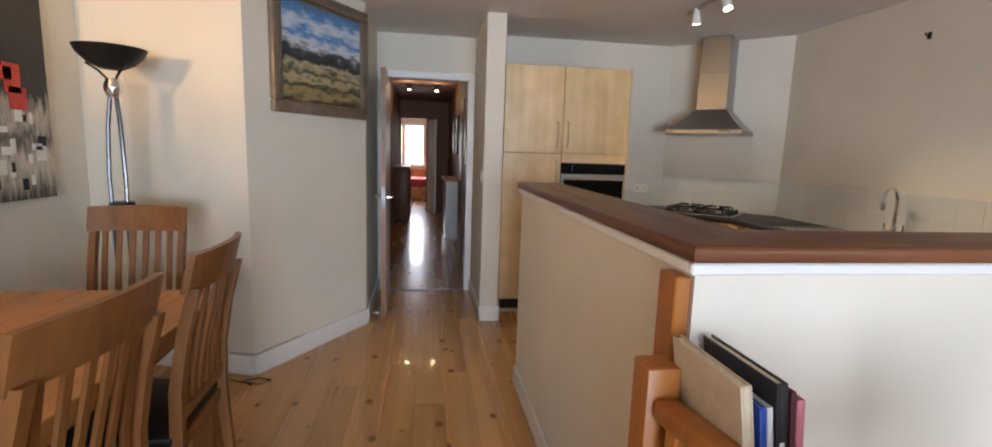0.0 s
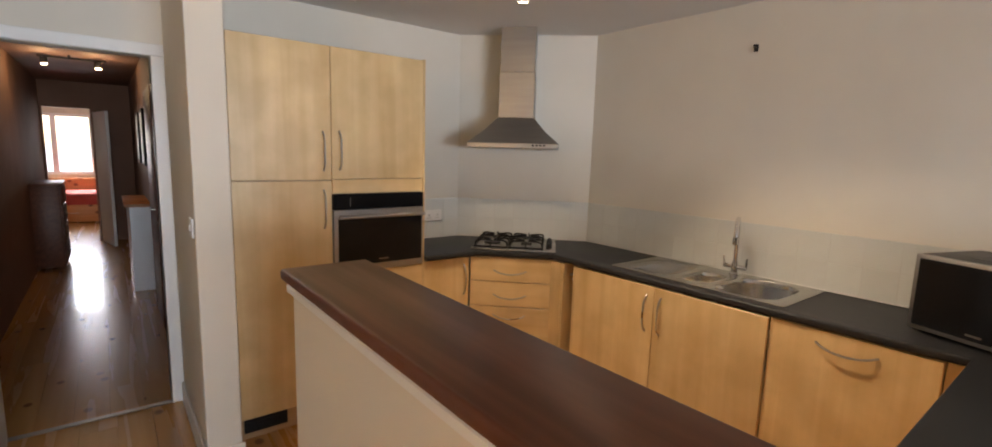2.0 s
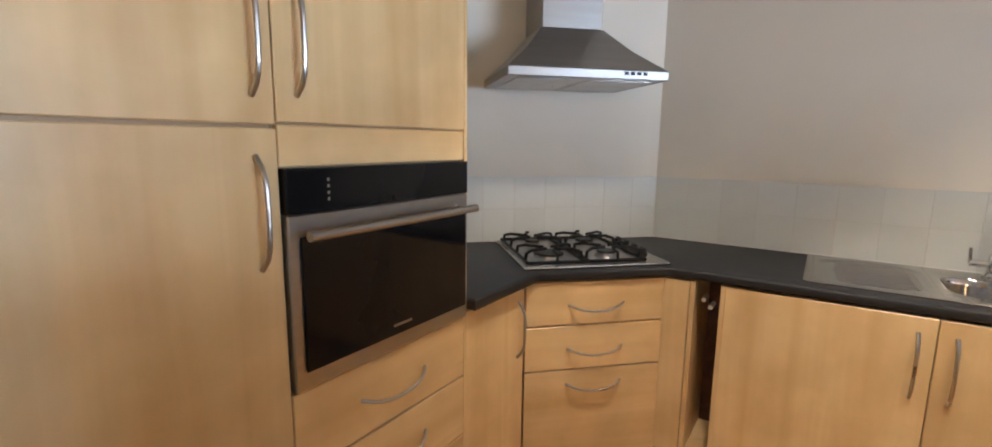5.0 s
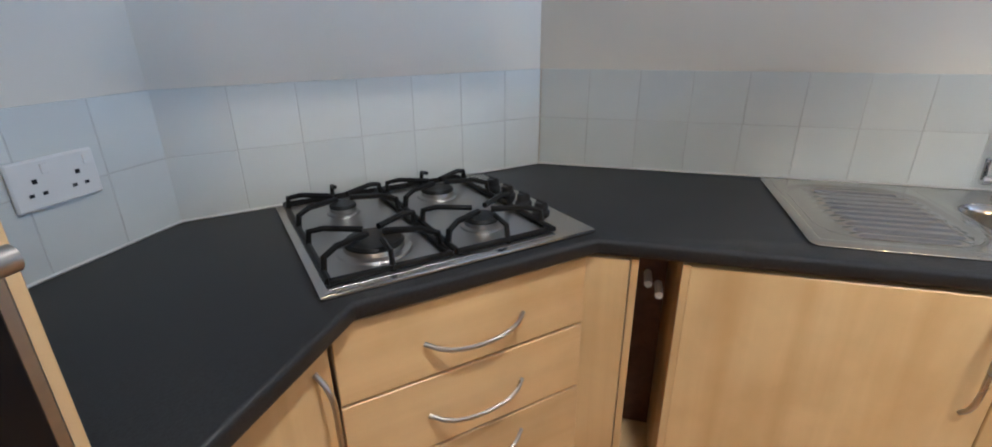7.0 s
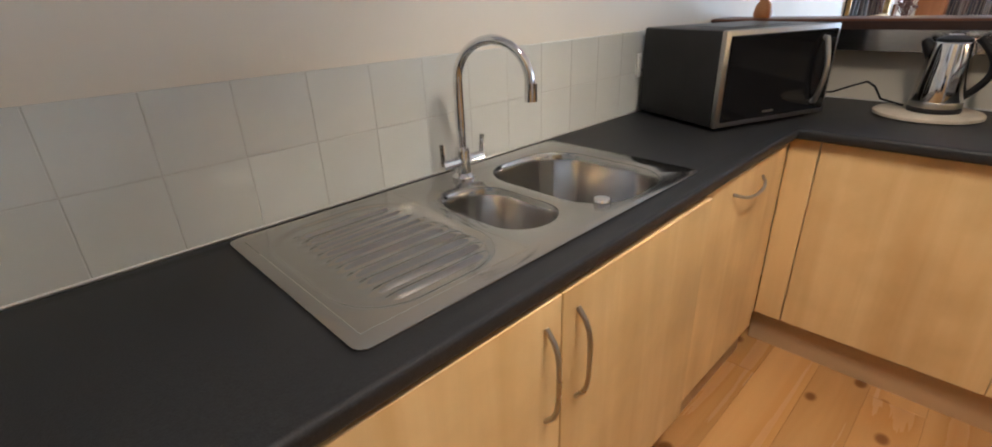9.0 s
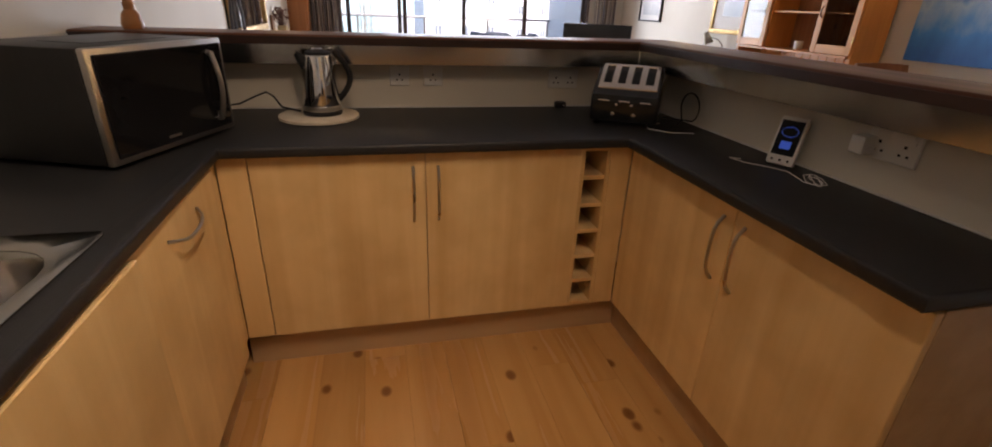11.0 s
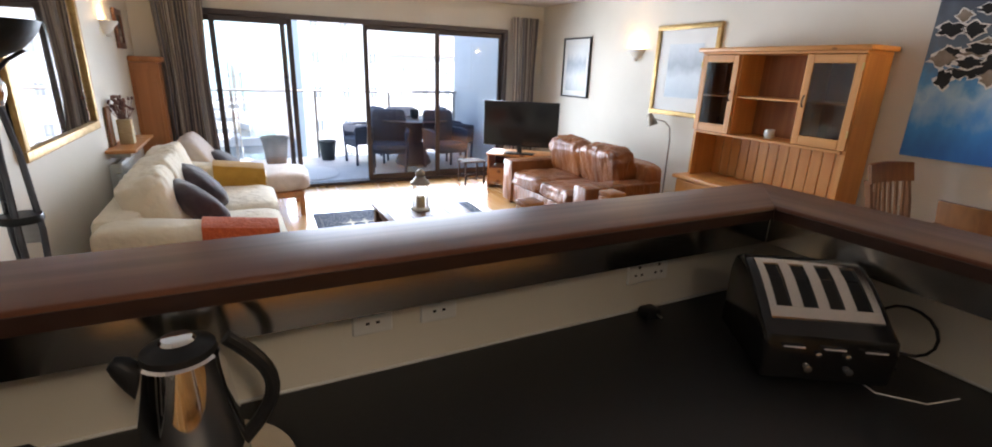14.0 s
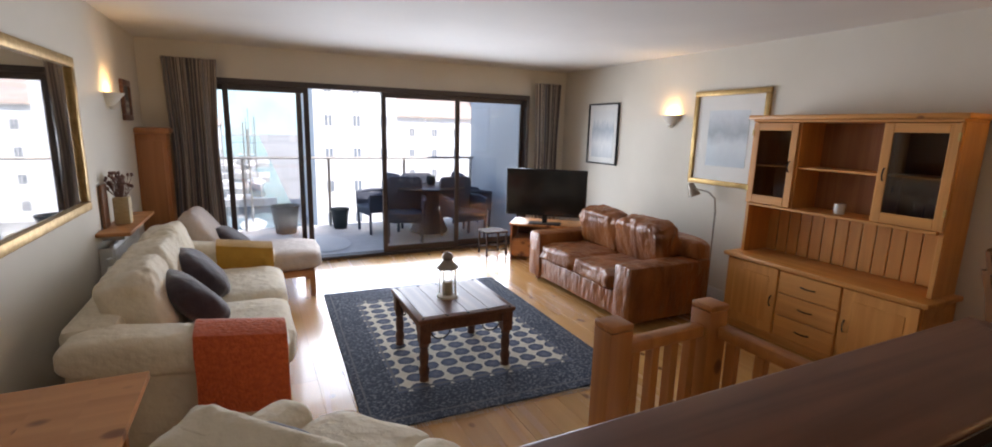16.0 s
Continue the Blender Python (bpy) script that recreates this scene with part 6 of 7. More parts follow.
for a in (-1.12, -0.41):
    for b in (1.46, 2.84):
        part("leg", box(a - 0.042, a + 0.042, b - 0.042, b + 0.042, 0, 0.7215, 0.006), M_OAK, tb)


def dining_chair():
    """Faces +y in its own axes; the back leans towards -y."""
    t = thing("dining_chair", (0, 0, 0), "oak dining chair with a tall slatted curved back", "chair", "chairs round the dining table", turn=0)
    part("seat", box(-0.225, 0.225, -0.19, 0.24, 0.435, 0.47, 0.012), M_BLACK, t, "dark padded seat")
    part("seat_frame", box(-0.22, 0.22, -0.2, 0.235, 0.385, 0.434, 0.004), M_OAK, t)
    for s in (-1, 1):
        bm = bmesh.new()
        prof = [(0.0, -0.245, 0.03), (0.22, -0.215, 0.034), (0.44, -0.20, 0.038), (0.62, -0.205, 0.036), (0.80, -0.235, 0.034), (0.95, -0.275, 0.034)]
        rings = []
        for z, y, d in prof:
            x0, x1 = s * 0.20 - 0.016, s * 0.20 + 0.016
            rings.append([bm.verts.new(p) for p in ((x0, y - d / 2, z), (x1, y - d / 2, z), (x1, y + d / 2, z), (x0, y + d / 2, z))])
        for a, b in zip(rings, rings[1:]):
            for k in range(4):
                bm.faces.new((a[k], a[(k + 1) % 4], b[(k + 1) % 4], b[k]))
        bm.faces.new(rings[0][::-1])
        bm.faces.new(rings[-1])
        part("leg", bm, M_OAK, t)
        part("leg", box(s * 0.2 - 0.02, s * 0.2 + 0.02, 0.19, 0.23, 0, 0.384, 0.004), M_OAK, t)
    bm = bmesh.new()
    rings = []
    for i in range(11):
        u = i / 10 * 2 - 1
        x, bowd = u * 0.222, -0.035 * (1 - u * u)
        rings.append([bm.verts.new(p) for p in ((x, -0.262 + bowd, 0.935), (x, -0.238 + bowd, 0.935), (x, -0.268 + bowd, 1.055 + 0.006 * (1 - u * u)), (x, -0.290 + bowd, 1.055 + 0.006 * (1 - u * u)))])
    for a, b in zip(rings, rings[1:]):
        for k in range(4):
            bm.faces.new((a[k], a[(k + 1) % 4], b[(k + 1) % 4], b[k]))
    bm.faces.new(rings[0][::-1])
    bm.faces.new(rings[-1])
    part("top_rail", bm, M_OAK, t)
    part("lower_rail", box(-0.184, 0.184, -0.215, -0.19, 0.50, 0.54, 0.003), M_OAK, t)
    for i in range(6):
        u = (i - 2.5) / 3
        x, bowd = u * 0.175, -0.03 * (1 - u * u)
        bm = bmesh.new()
        rings = []
        for z, y in ((0.53, -0.203), (0.66, -0.208 + bowd * 0.3), (0.80, -0.228 + bowd * 0.7), (0.94, -0.250 + bowd)):
            rings.append([bm.verts.new(p) for p in ((x - 0.012, y - 0.006, z), (x + 0.012, y - 0.006, z), (x + 0.012, y + 0.006, z), (x - 0.012, y + 0.006, z))])
        for a, b in zip(rings, rings[1:]):
            for k in range(4):
                bm.faces.new((a[k], a[(k + 1) % 4], b[(k + 1) % 4], b[k]))
        bm.faces.new(rings[0][::-1])
        bm.faces.new(rings[-1])
        part("slat", bm, M_OAK, t)
    return t


ch = dining_chair()
ch.matrix_basis = pose(-0.45, 1.84, 0, 0, 0, 86)
copy_thing(ch, pose(-0.455, 2.45, 0, 0, 0, 93))
copy_thing(ch, pose(-0.90, 3.12, 0, 0, 0, 183))
copy_thing(ch, pose(-1.12, 1.22, 0, 0, 0, -4))
cs = thing("candle_holder", (-0.88, 2.22, 0.752), "chrome candlestick with a thick cream candle", "candle holder")
part("stand", lathe([(0.0, 0.753), (0.055, 0.753), (0.05, 0.765), (0.012, 0.79), (0.010, 0.95), (0.014, 0.98), (0.05, 1.0), (0.05, 1.006), (0.0, 1.008)], -0.88, 2.22, 24), M_CHROME, cs)
for a in range(3):
    an = radians(a * 120 + 20)
    part("ball", lathe([(0.0, 0.998), (0.012, 1.003), (0.016, 1.014), (0.012, 1.025), (0.0, 1.03)], -0.88 + 0.06 * math.cos(an), 2.22 + 0.06 * math.sin(an), 12), M_CHROME, cs)
part("candle", lathe([(0.0, 1.0085), (0.036, 1.0085), (0.036, 1.085), (0.032, 1.09), (0.0, 1.084)], -0.88, 2.22, 24), M_CANDLE, cs, "cream wax candle")


def uplighter(x, y, turn, label, low=0.0):
    t = thing("floor_lamp", (x, y, 0), label, "floor lamp", "uplighter floor lamps", turn=turn)
    part("base", lathe([(0.0, 0.0), (0.14, 0.0), (0.145, 0.012), (0.12, 0.028), (0.02, 0.04), (0.0, 0.04)], seg=32), M_BLACK, t)
    for a in (90, 210, 330):
        ca, sa = math.cos(radians(a)), math.sin(radians(a))
        part("rod", tube([(0.035 * ca, 0.035 * sa, 0.03), (0.04 * ca, 0.04 * sa, 0.9), (0.045 * ca, 0.045 * sa, 1.2 - low), (0.035 * ca, 0.035 * sa, 1.45 - low), (0.018 * ca, 0.018 * sa, 1.60 - low)], 0.010, 8), M_RODS, t)
        part("fork", tube([(0.02 * ca, 0.02 * sa, 1.69 - low), (0.06 * ca, 0.06 * sa, 1.735 - low), (0.105 * ca, 0.105 * sa, 1.765 - low)], 0.006, 8), M_RODS, t)
    part("clamp", lathe([(0.055, 1.04), (0.058, 1.05), (0.055, 1.065)], seg=20), M_BLACK, t)
    part("dimmer_box", box(-0.04, 0.04, -0.05, -0.02, 0.96, 1.039, 0.004), M_STEEL, t)
    part("knuckle", lathe([(r, z - low) for r, z in ((0.0, 1.60), (0.03, 1.605), (0.042, 1.64), (0.042, 1.665), (0.03, 1.695), (0.0, 1.70))], seg=24), M_CHROME, t, "chrome ball joint")
    part("bowl", lathe([(r, z - low) for r, z in [(0.0, 1.738), (0.05, 1.742), (0.10, 1.768), (0.14, 1.81), (0.158, 1.848), (0.152, 1.85), (0.132, 1.815), (0.095, 1.78), (0.045, 1.755), (0.0, 1.75)]], seg=40), M_IRON, t, "dark metal uplighter bowl")


uplighter(-1.055, 3.52, 0, "chrome uplighter floor lamp with a dark bowl in the dining corner")
uplighter(3.28, 0.62, 0, "shorter chrome uplighter lamp with a dark bowl by the wall", 0.20)
cb = thing("floor_cable", (-0.42, 3.6, 0.0), "black lamp flex curling on the floor by the skirting", "cable")
part("flex", tube([(-0.9, 3.55, 0.006), (-0.7, 3.68, 0.006), (-0.56, 3.6, 0.006), (-0.42, 3.55, 0.006), (-0.37, 3.60, 0.006), (-0.44, 3.635, 0.008), (-0.52, 3.60, 0.006), (-0.46, 3.54, 0.006)], 0.004, 6), M_BLACK, cb)
cb = thing("skirting_cable", (-0.2, 4.1, 0.125), "thin grey cable running along the top of the skirting", "cable")
part("flex", tube([(0.055, 4.56, 0.13), (-0.25, 4.07, 0.13), (-0.476, 3.683, 0.13), (-0.9, 3.81, 0.13)], 0.004, 6), M_HANDLE, cb)


def picture(name, wall_x, y0, y1, z0, z1, side, art, frame_mat, fw, mount, label, depth=0.03):
    """A picture flat on an east or west wall; side is the way it faces along x."""
    t = thing(name, (wall_x, (y0 + y1) / 2, z0), label, "picture")
    def bx(a, b, c, d, e0, e1, bev=0.004):
        xs = sorted((wall_x + side * e0, wall_x + side * e1))
        return box(xs[0], xs[1], a, b, c, d, bev)
    if fw:
        for b in ((y0, y1, z0, z0 + fw), (y0, y1, z1 - fw, z1), (y0, y0 + fw, z0 + fw, z1 - fw), (y1 - fw, y1, z0 + fw, z1 - fw)):
            part("frame", bx(*b, 0.001, depth, 0.006), frame_mat, t)
    if mount:
        part("mount", bx(y0 + fw, y1 - fw, z0 + fw, z1 - fw, 0.002, depth * 0.4, 0), M_MOUNT, t)
    part("art", bx(y0 + fw + mount, y1 - fw - mount, z0 + fw + mount, z1 - fw - mount, 0.002 if not mount else depth * 0.41, depth * 0.5 if fw else depth, 0.0), art, t)
    return t


picture("framed_print", XW, -3.47, -2.86, 1.215, 1.985, 1, P_PRINT2, M_BLACK, 0.018, 0.07, "pale print in a thin black frame above the television")
picture("framed_print", XW, -1.68, -0.85, 1.14, 2.05, 1, P_PRINT, M_GOLD, 0.05, 0.14, "grey print with wide white mount in a gilt frame")
pa = picture("canvas_painting", XW, 0.82, 1.575, 1.08, 2.10, 1, P_BLUE, M_BLACK, 0, 0, "unframed blue water painting with black and white shapes", 0.035)
random.seed(21)
for i in range(44):
    yy, zz = random.uniform(0.90, 1.51), 1.58 + abs(random.gauss(0, 0.26))
    if zz > 2.03:
        zz = random.uniform(1.66, 2.03)
    ry, rz = random.uniform(0.035, 0.085), random.uniform(0.025, 0.07)
    for k, (s, mt) in enumerate(((1.0, M_WHITEPL), (0.80, M_BLACK if i % 3 else M_PEWTER))):
        bm = bmesh.new()
        ph0 = random.uniform(0, 6)
        vs = [bm.verts.new((XW + 0.0356 + 0.0016 * i / 44 + 0.0004 * k, yy + ry * s * math.cos(a * math.pi / 8) * (1 + 0.3 * math.sin(2.3 * a + ph0 + i)), zz + rz * s * math.sin(a * math.pi / 8) * (1 + 0.3 * math.cos(1.7 * a + i)))) for a in range(16)]
        bm.faces.new(vs)
        part("painted_shape", bm, mt, pa, smooth=False)
pa = picture("canvas_painting", XW, 2.93, 3.68, 1.075, 2.10, 1, P_CITY, M_BLACK, 0, 0, "unframed black abstract painting with pale blocks and a red patch", 0.035)
for i in range(34):
    yy, zz = random.uniform(2.97, 3.58), random.uniform(1.12, 1.5)
    part("painted_block", box(XW + 0.0352, XW + 0.0358 + 0.0008 * (i % 3), yy, yy + random.uniform(0.02, 0.07), zz, zz + random.uniform(0.02, 0.08), 0), M_MOUNT if i % 3 else M_BLACK, pa, smooth=False)
M_REDP = surface("red paint patch", (0.62, 0.05, 0.03), (0.48, 0.03, 0.02), 0.4, scale=20, bump=0.2)
for b in ((3.40, 3.50, 1.60, 1.74), (3.42, 3.53, 1.52, 1.63), (3.38, 3.45, 1.66, 1.72)):
    part("red_patch", box(XW + 0.036, XW + 0.038, *b, 0), M_REDP, pa, smooth=False)
# landscape on the angled wall
wd = (Vector((0.074, 4.576, 0)) - Vector((-0.483, 3.69, 0)))
wang = math.degrees(math.atan2(wd.y, wd.x))
t = thing("framed_painting", (-0.483, 3.69, 1.588), "stormy moorland painting in a wide pewter frame", "picture", turn=wang)
L0, L1, H0 = 0.17, 1.03, 0.76
for b in ((L0, L1, 0, 0.07), (L0, L1, H0 - 0.07, H0), (L0, L0 + 0.07, 0.07, H0 - 0.07), (L1 - 0.07, L1, 0.07, H0 - 0.07)):
    part("frame", box(b[0], b[1], -0.045, -0.001, b[2], b[3], 0.012), M_PEWTER, t)
for b in ((L0 + 0.07, L1 - 0.07, 0.07, 0.078), (L0 + 0.07, L1 - 0.07, H0 - 0.078, H0 - 0.07)):
    part("slip", box(b[0], b[1], -0.03, -0.001, b[2], b[3], 0.002), M_GOLD, t)
part("art", box(L0 + 0.07, L1 - 0.07, -0.022, -0.002, 0.079, H0 - 0.079, 0), P_LAND, t)

# ---- dresser ----
dr = thing("dresser", (-1.27, -0.03, 0), "honey pine dresser with glazed upper doors and open shelves", "dresser")
F, Y0, Y1 = -1.06, -0.79, 0.665
part("base_body", box(XW + 0.02, F - 0.02, Y0 + 0.02, Y1 - 0.02, 0.06, 0.615, 0.003), M_DRESSER_H, dr)
part("plinth", box(XW + 0.02, F - 0.03, Y0 + 0.03, Y1 - 0.03, 0.0, 0.06, 0.003), M_DRESSER_H, dr)
part("counter", box(XW + 0.018, F + 0.02, Y0 - 0.01, Y1 + 0.01, 0.616, 0.65, 0.008), M_DRESSER_H, dr)
for y0, y1 in ((Y0 + 0.03, -0.30), (0.185, Y1 - 0.03)):
    d = part("cupboard_door", box(F - 0.0195, F, y0, y1, 0.075, 0.605, 0.004), M_DRESSER, dr)
    part("door_panel", box(F - 0.004, F + 0.003, y0 + 0.07, y1 - 0.07, 0.15, 0.53, 0.003), M_DRESSER, d)
    hy = y1 - 0.035 if y0 < 0 else y0 + 0.035
    part("handle", bow((F, hy, 0.30), (F, hy, 0.38), (0.022, 0, 0), 0.005), M_IRON, d)
for i in range(3):
    d = part("drawer", box(F - 0.0195, F, -0.285, 0.170, 0.08 + i * 0.177, 0.248 + i * 0.177, 0.004), M_DRESSER_H, dr)
    part("handle", bow((F, -0.107, 0.165 + i * 0.177), (F, -0.007, 0.165 + i * 0.177), (0.022, 0, 0), 0.005), M_IRON, d)
U = -1.165
for y in (Y0 + 0.04, Y1 - 0.07):
    part("upright", box(XW + 0.02, U - 0.0225, y, y + 0.03, 0.651, 1.74, 0.003), M_DRESSER, dr)
for y in (-0.36, 0.215):
    part("divider", box(XW + 0.03, U - 0.022, y - 0.012, y + 0.012, 1.075, 1.74, 0.002), M_DRESSER, dr)
part("back_panel", box(XW + 0.02, XW + 0.03, Y0 + 0.07, Y1 - 0.07, 1.07, 1.74, 0), M_DRESSER_SHADED, dr)
for i in range(14):
    w = (Y1 - Y0 - 0.14) / 14
    part("back_board", box(XW + 0.02, XW + 0.032, Y0 + 0.07 + i * w + 0.003, Y0 + 0.07 + (i + 1) * w - 0.003, 0.651, 1.055, 0.003), M_DRESSER, dr)
part("shelf", box(XW + 0.03, U, Y0 + 0.07, Y1 - 0.07, 1.055, 1.076, 0.003), M_DRESSER_H, dr)
part("shelf", box(XW + 0.03, U - 0.04, Y0 + 0.07, Y1 - 0.07, 1.385, 1.402, 0.003), M_DRESSER_H, dr)
part("top_board", box(XW + 0.02, U, Y0 + 0.04, Y1 - 0.04, 1.7405, 1.76, 0.003), M_DRESSER_H, dr)
part("cornice", box(XW + 0.015, U + 0.035, Y0 + 0.01, Y1 - 0.005, 1.7605, 1.795, 0.010), M_DRESSER_H, dr)
for y0, y1, hy in ((Y0 + 0.045, -0.362, -0.40), (0.217, Y1 - 0.045, 0.255)):
    d = part("glazed_door", box(U - 0.021, U, y0, y0 + 0.055, 1.08, 1.735, 0.003), M_DRESSER, dr)
    part("stile", box(U - 0.021, U, y1 - 0.055, y1, 1.08, 1.735, 0.003), M_DRESSER, d)
    part("rail", box(U - 0.021, U, y0 + 0.055, y1 - 0.055, 1.08, 1.15, 0.003), M_DRESSER_H, d)
    part("rail", box(U - 0.021, U, y0 + 0.055, y1 - 0.055, 1.675, 1.735, 0.003), M_DRESSER_H, d)
    part("pane", box(U - 0.013, U - 0.009, y0 + 0.055, y1 - 0.055, 1.15, 1.675, 0), M_GLASS_T, d)
    part("handle", bow((U, hy, 1.36), (U, hy, 1.44), (0.022, 0, 0), 0.005), M_IRON, d)
    for z in (1.17, 1.63):
        hx = y0 + 0.003 if y0 < 0 else y1 - 0.003
        part("hinge", box(U + 0.0005, U + 0.006, hx - 0.008, hx + 0.008, z, z + 0.05, 0.002), M_BRASS, d)
mg = thing("mug", (-1.30, -0.06, 1.076), "small white mug on the dresser shelf", "mug")
part("cup", lathe([(0.0, 1.0765), (0.032, 1.0765), (0.036, 1.085), (0.037, 1.15), (0.033, 1.15), (0.031, 1.085), (0.0, 1.083)], -1.30, -0.06, 20), M_WHITEPL, mg)
for i, (y, h) in enumerate(((-0.62, 0.12), (-0.54, 0.16), (0.40, 0.14), (0.50, 0.11))):
    gl = thing("drinking_glass", (-1.36, y, 1.076), "clear glass standing behind the dresser door", "glass", "glasses in the dresser")
    part("bowl", lathe([(0.0, 1.0765), (0.026, 1.0765), (0.03, 1.0765 + h), (0.027, 1.0765 + h), (0.024, 1.083), (0.0, 1.083)], -1.36, y, 14), M_GLASS, gl)

rl = thing("reading_lamp", (-1.36, -1.2, 0), "grey metal reading floor lamp with a tilted cone shade", "floor lamp")
part("base", lathe([(0.0, 0.0), (0.12, 0.0), (0.12, 0.015), (0.02, 0.022), (0.0, 0.022)], -1.36, -1.2, 28), M_PEWTER, rl)
part("pole", tube([(-1.36, -1.2, 0.02), (-1.36, -1.2, 0.9), (-1.355, -1.215, 1.03), (-1.33, -1.27, 1.085), (-1.30, -1.40, 1.105), (-1.30, -1.47, 1.115)], 0.007, 8), M_PEWTER, rl)
part("shade", spun(lathe([(0.02, 0.0), (0.03, -0.01), (0.058, -0.13), (0.055, -0.13), (0.026, -0.012)], seg=24, close=False), pose(-1.30, -1.48, 1.15, 18, 15, 0)), M_PEWTER, rl, "tilted grey cone shade")


def sconce(x, y, z, side, label, power=SCONCE_POWER):
    t = thing("wall_light", (x, y, z), label, "wall light", "wall uplighters", turn=0)
    bm = bmesh.new()
    rings = []
    for r, zz in ((0.02, -0.075), (0.05, -0.06), (0.095, -0.015), (0.135, 0.03), (0.128, 0.032), (0.09, -0.008), (0.045, -0.045)):
        rings.append([bm.verts.new((side * (0.0015 + 0.85 * r * math.sin(math.pi * k / 16)), r * math.cos(math.pi * k / 16), zz)) for k in range(17)])
    for a, b in zip(rings, rings[1:]):
        for k in range(16):
            bm.faces.new((a[k], a[k + 1], b[k + 1], b[k]))
    part("bowl", bm, M_PLASTER, t, "white plaster half bowl")
    part("lower_cup", cushion(side * 0.035, 0, -0.085, 0.05, 0.07, 0.03, 0.6, 0.8, 0), M_PLASTER, t)
    part("bulb", lathe([(0.0, -0.03), (0.014, -0.02), (0.016, 0.0), (0.0, 0.014)], side * 0.045, 0, 12), M_BULB, t)
    part("back_plate", box(min(0, side * 0.004), max(0, side * 0.004), -0.03, 0.03, -0.07, 0.0, 0), M_PLASTER, t)
    lamp("sconce_bulb", "POINT", pose(x + side * 0.062, y, z + 0.045), power, (1.0, 0.64, 0.28), 0.02)


sconce(XW, -1.99, 1.79, 1, "white half bowl wall light glowing warm on the picture wall")
# unseen light, added to warm the dining wall; ten times the others' power
sconce(XW, 2.25, 1.79, 1, "assumed half bowl wall light, out of view, warming the dining wall", 13.0)
sconce(XE, -2.81, 1.80, -1, "white half bowl wall light glowing warm beside the mirror")

# ---- mirror wall ----
mr = thing("wall_mirror", (XE, -1.2, 1.05), "large rectangular mirror in a thin gilt frame", "mirror")
part("glass", box(XE - 0.016, XE - 0.012, -1.845, -0.495, 1.105, 1.935, 0), M_MIRROR, mr)
part("backing", box(XE - 0.011, XE - 0.001, -1.9, -0.44, 1.055, 1.99, 0), M_BLACK, mr)
for b in ((-1.905, -0.435, 1.050, 1.105), (-1.905, -0.435, 1.935, 1.995), (-1.905, -1.845, 1.1055, 1.9345), (-0.495, -0.435, 1.1055, 1.9345)):
    part("frame", box(XE - 0.04, XE - 0.0115, *b, 0.008), M_GOLD, mr)
picture("small_picture", XE, -3.54, -3.24, 1.62, 1.97, -1, P_CITY, M_DARKWOOD, 0.05, 0, "small dark picture in a brown frame by the corner")
rd = thing("radiator", (3.53, -2.5, 0.12), "white panel radiator on the long wall", "radiator")
part("panel", box(3.50, 3.53, -2.93, -2.08, 0.15, 0.76, 0.008), M_RADIATOR, rd)
for i in range(20):
    part("flute", box(3.494, 3.4995, -2.91 + i * 0.042, -2.885 + i * 0.042, 0.18, 0.73, 0.002), M_RADIATOR, rd)
part("side_grille", box(3.505, 3.583, -2.079, -2.065, 0.16, 0.75, 0.003), M_RADIATOR, rd)
part("valve", tube([(3.53, -2.05, 0.0), (3.53, -2.05, 0.16)], 0.012), M_CHROME, rd)
part("thermostat_head", lathe([(0.0, 0.62), (0.02, 0.62), (0.022, 0.68), (0.0, 0.69)], 3.52, -2.045, 14), M_WHITEPL, rd)
sf = thing("radiator_shelf", (3.49, -2.5, 0.84), "pale wooden shelf above the radiator", "shelf")
part("board", box(3.385, 3.583, -2.98, -2.03, 0.835, 0.86, 0.004), M_PINE, sf)
for y in (-2.8, -2.2):
    part("bracket", box(3.45, 3.583, y - 0.01, y + 0.01, 0.78, 0.8345, 0.002), M_TRIM, sf)
va = thing("vase", (3.49, -2.42, 0.86), "straw coloured square vase with dried flowers", "vase")
part("pot", box(3.44, 3.54, -2.47, -2.37, 0.8605, 1.06, 0.008), M_VASE, va)
random.seed(5)
bm = bmesh.new()
for i in range(46):
    a, r = random.uniform(0, 6.28), random.uniform(0, 0.085)
    px, py = 3.49 + r * math.cos(a), -2.42 + r * math.sin(a)
    tz = 1.12 + random.uniform(0, 0.12)
    tube([(3.49 + 0.3 * r * math.cos(a), -2.42 + 0.3 * r * math.sin(a), 1.05), (px, py, tz)], 0.002, 4, bm)
    lathe([(0.0, tz - 0.01), (0.011, tz), (0.009, tz + 0.014), (0.0, tz + 0.022)], px, py, 6, bm)
part("dried_bouquet", bm, M_STALK, va, "reddish brown dried flower heads")
fp = thing("flat_board", (3.55, -2.36, 0.86), "flat wooden board propped against the wall", "board")
part("board", box(3.560, 3.578, -2.36, -2.22, 0.8605, 1.17, 0.003), M_OAK, fp)
cd = thing("tall_pine_unit", (3.46, -3.82, 0), "narrow tall orange pine unit in the corner", "cabinet")
part("body", box(3.33, 3.582, -3.86, -3.62, 0.06, 1.50, 0.005), M_PINE_V, cd)
part("plinth", box(3.315, 3.582, -3.87, -3.605, 0.0, 0.06, 0.006), M_PINE_V, cd)
part("cornice", box(3.30, 3.582, -3.885, -3.59, 1.501, 1.56, 0.018), M_PINE_V, cd)
part("door_panel", box(3.36, 3.55, -3.619, -3.61, 0.12, 1.44, 0.004), M_PINE_V, cd)

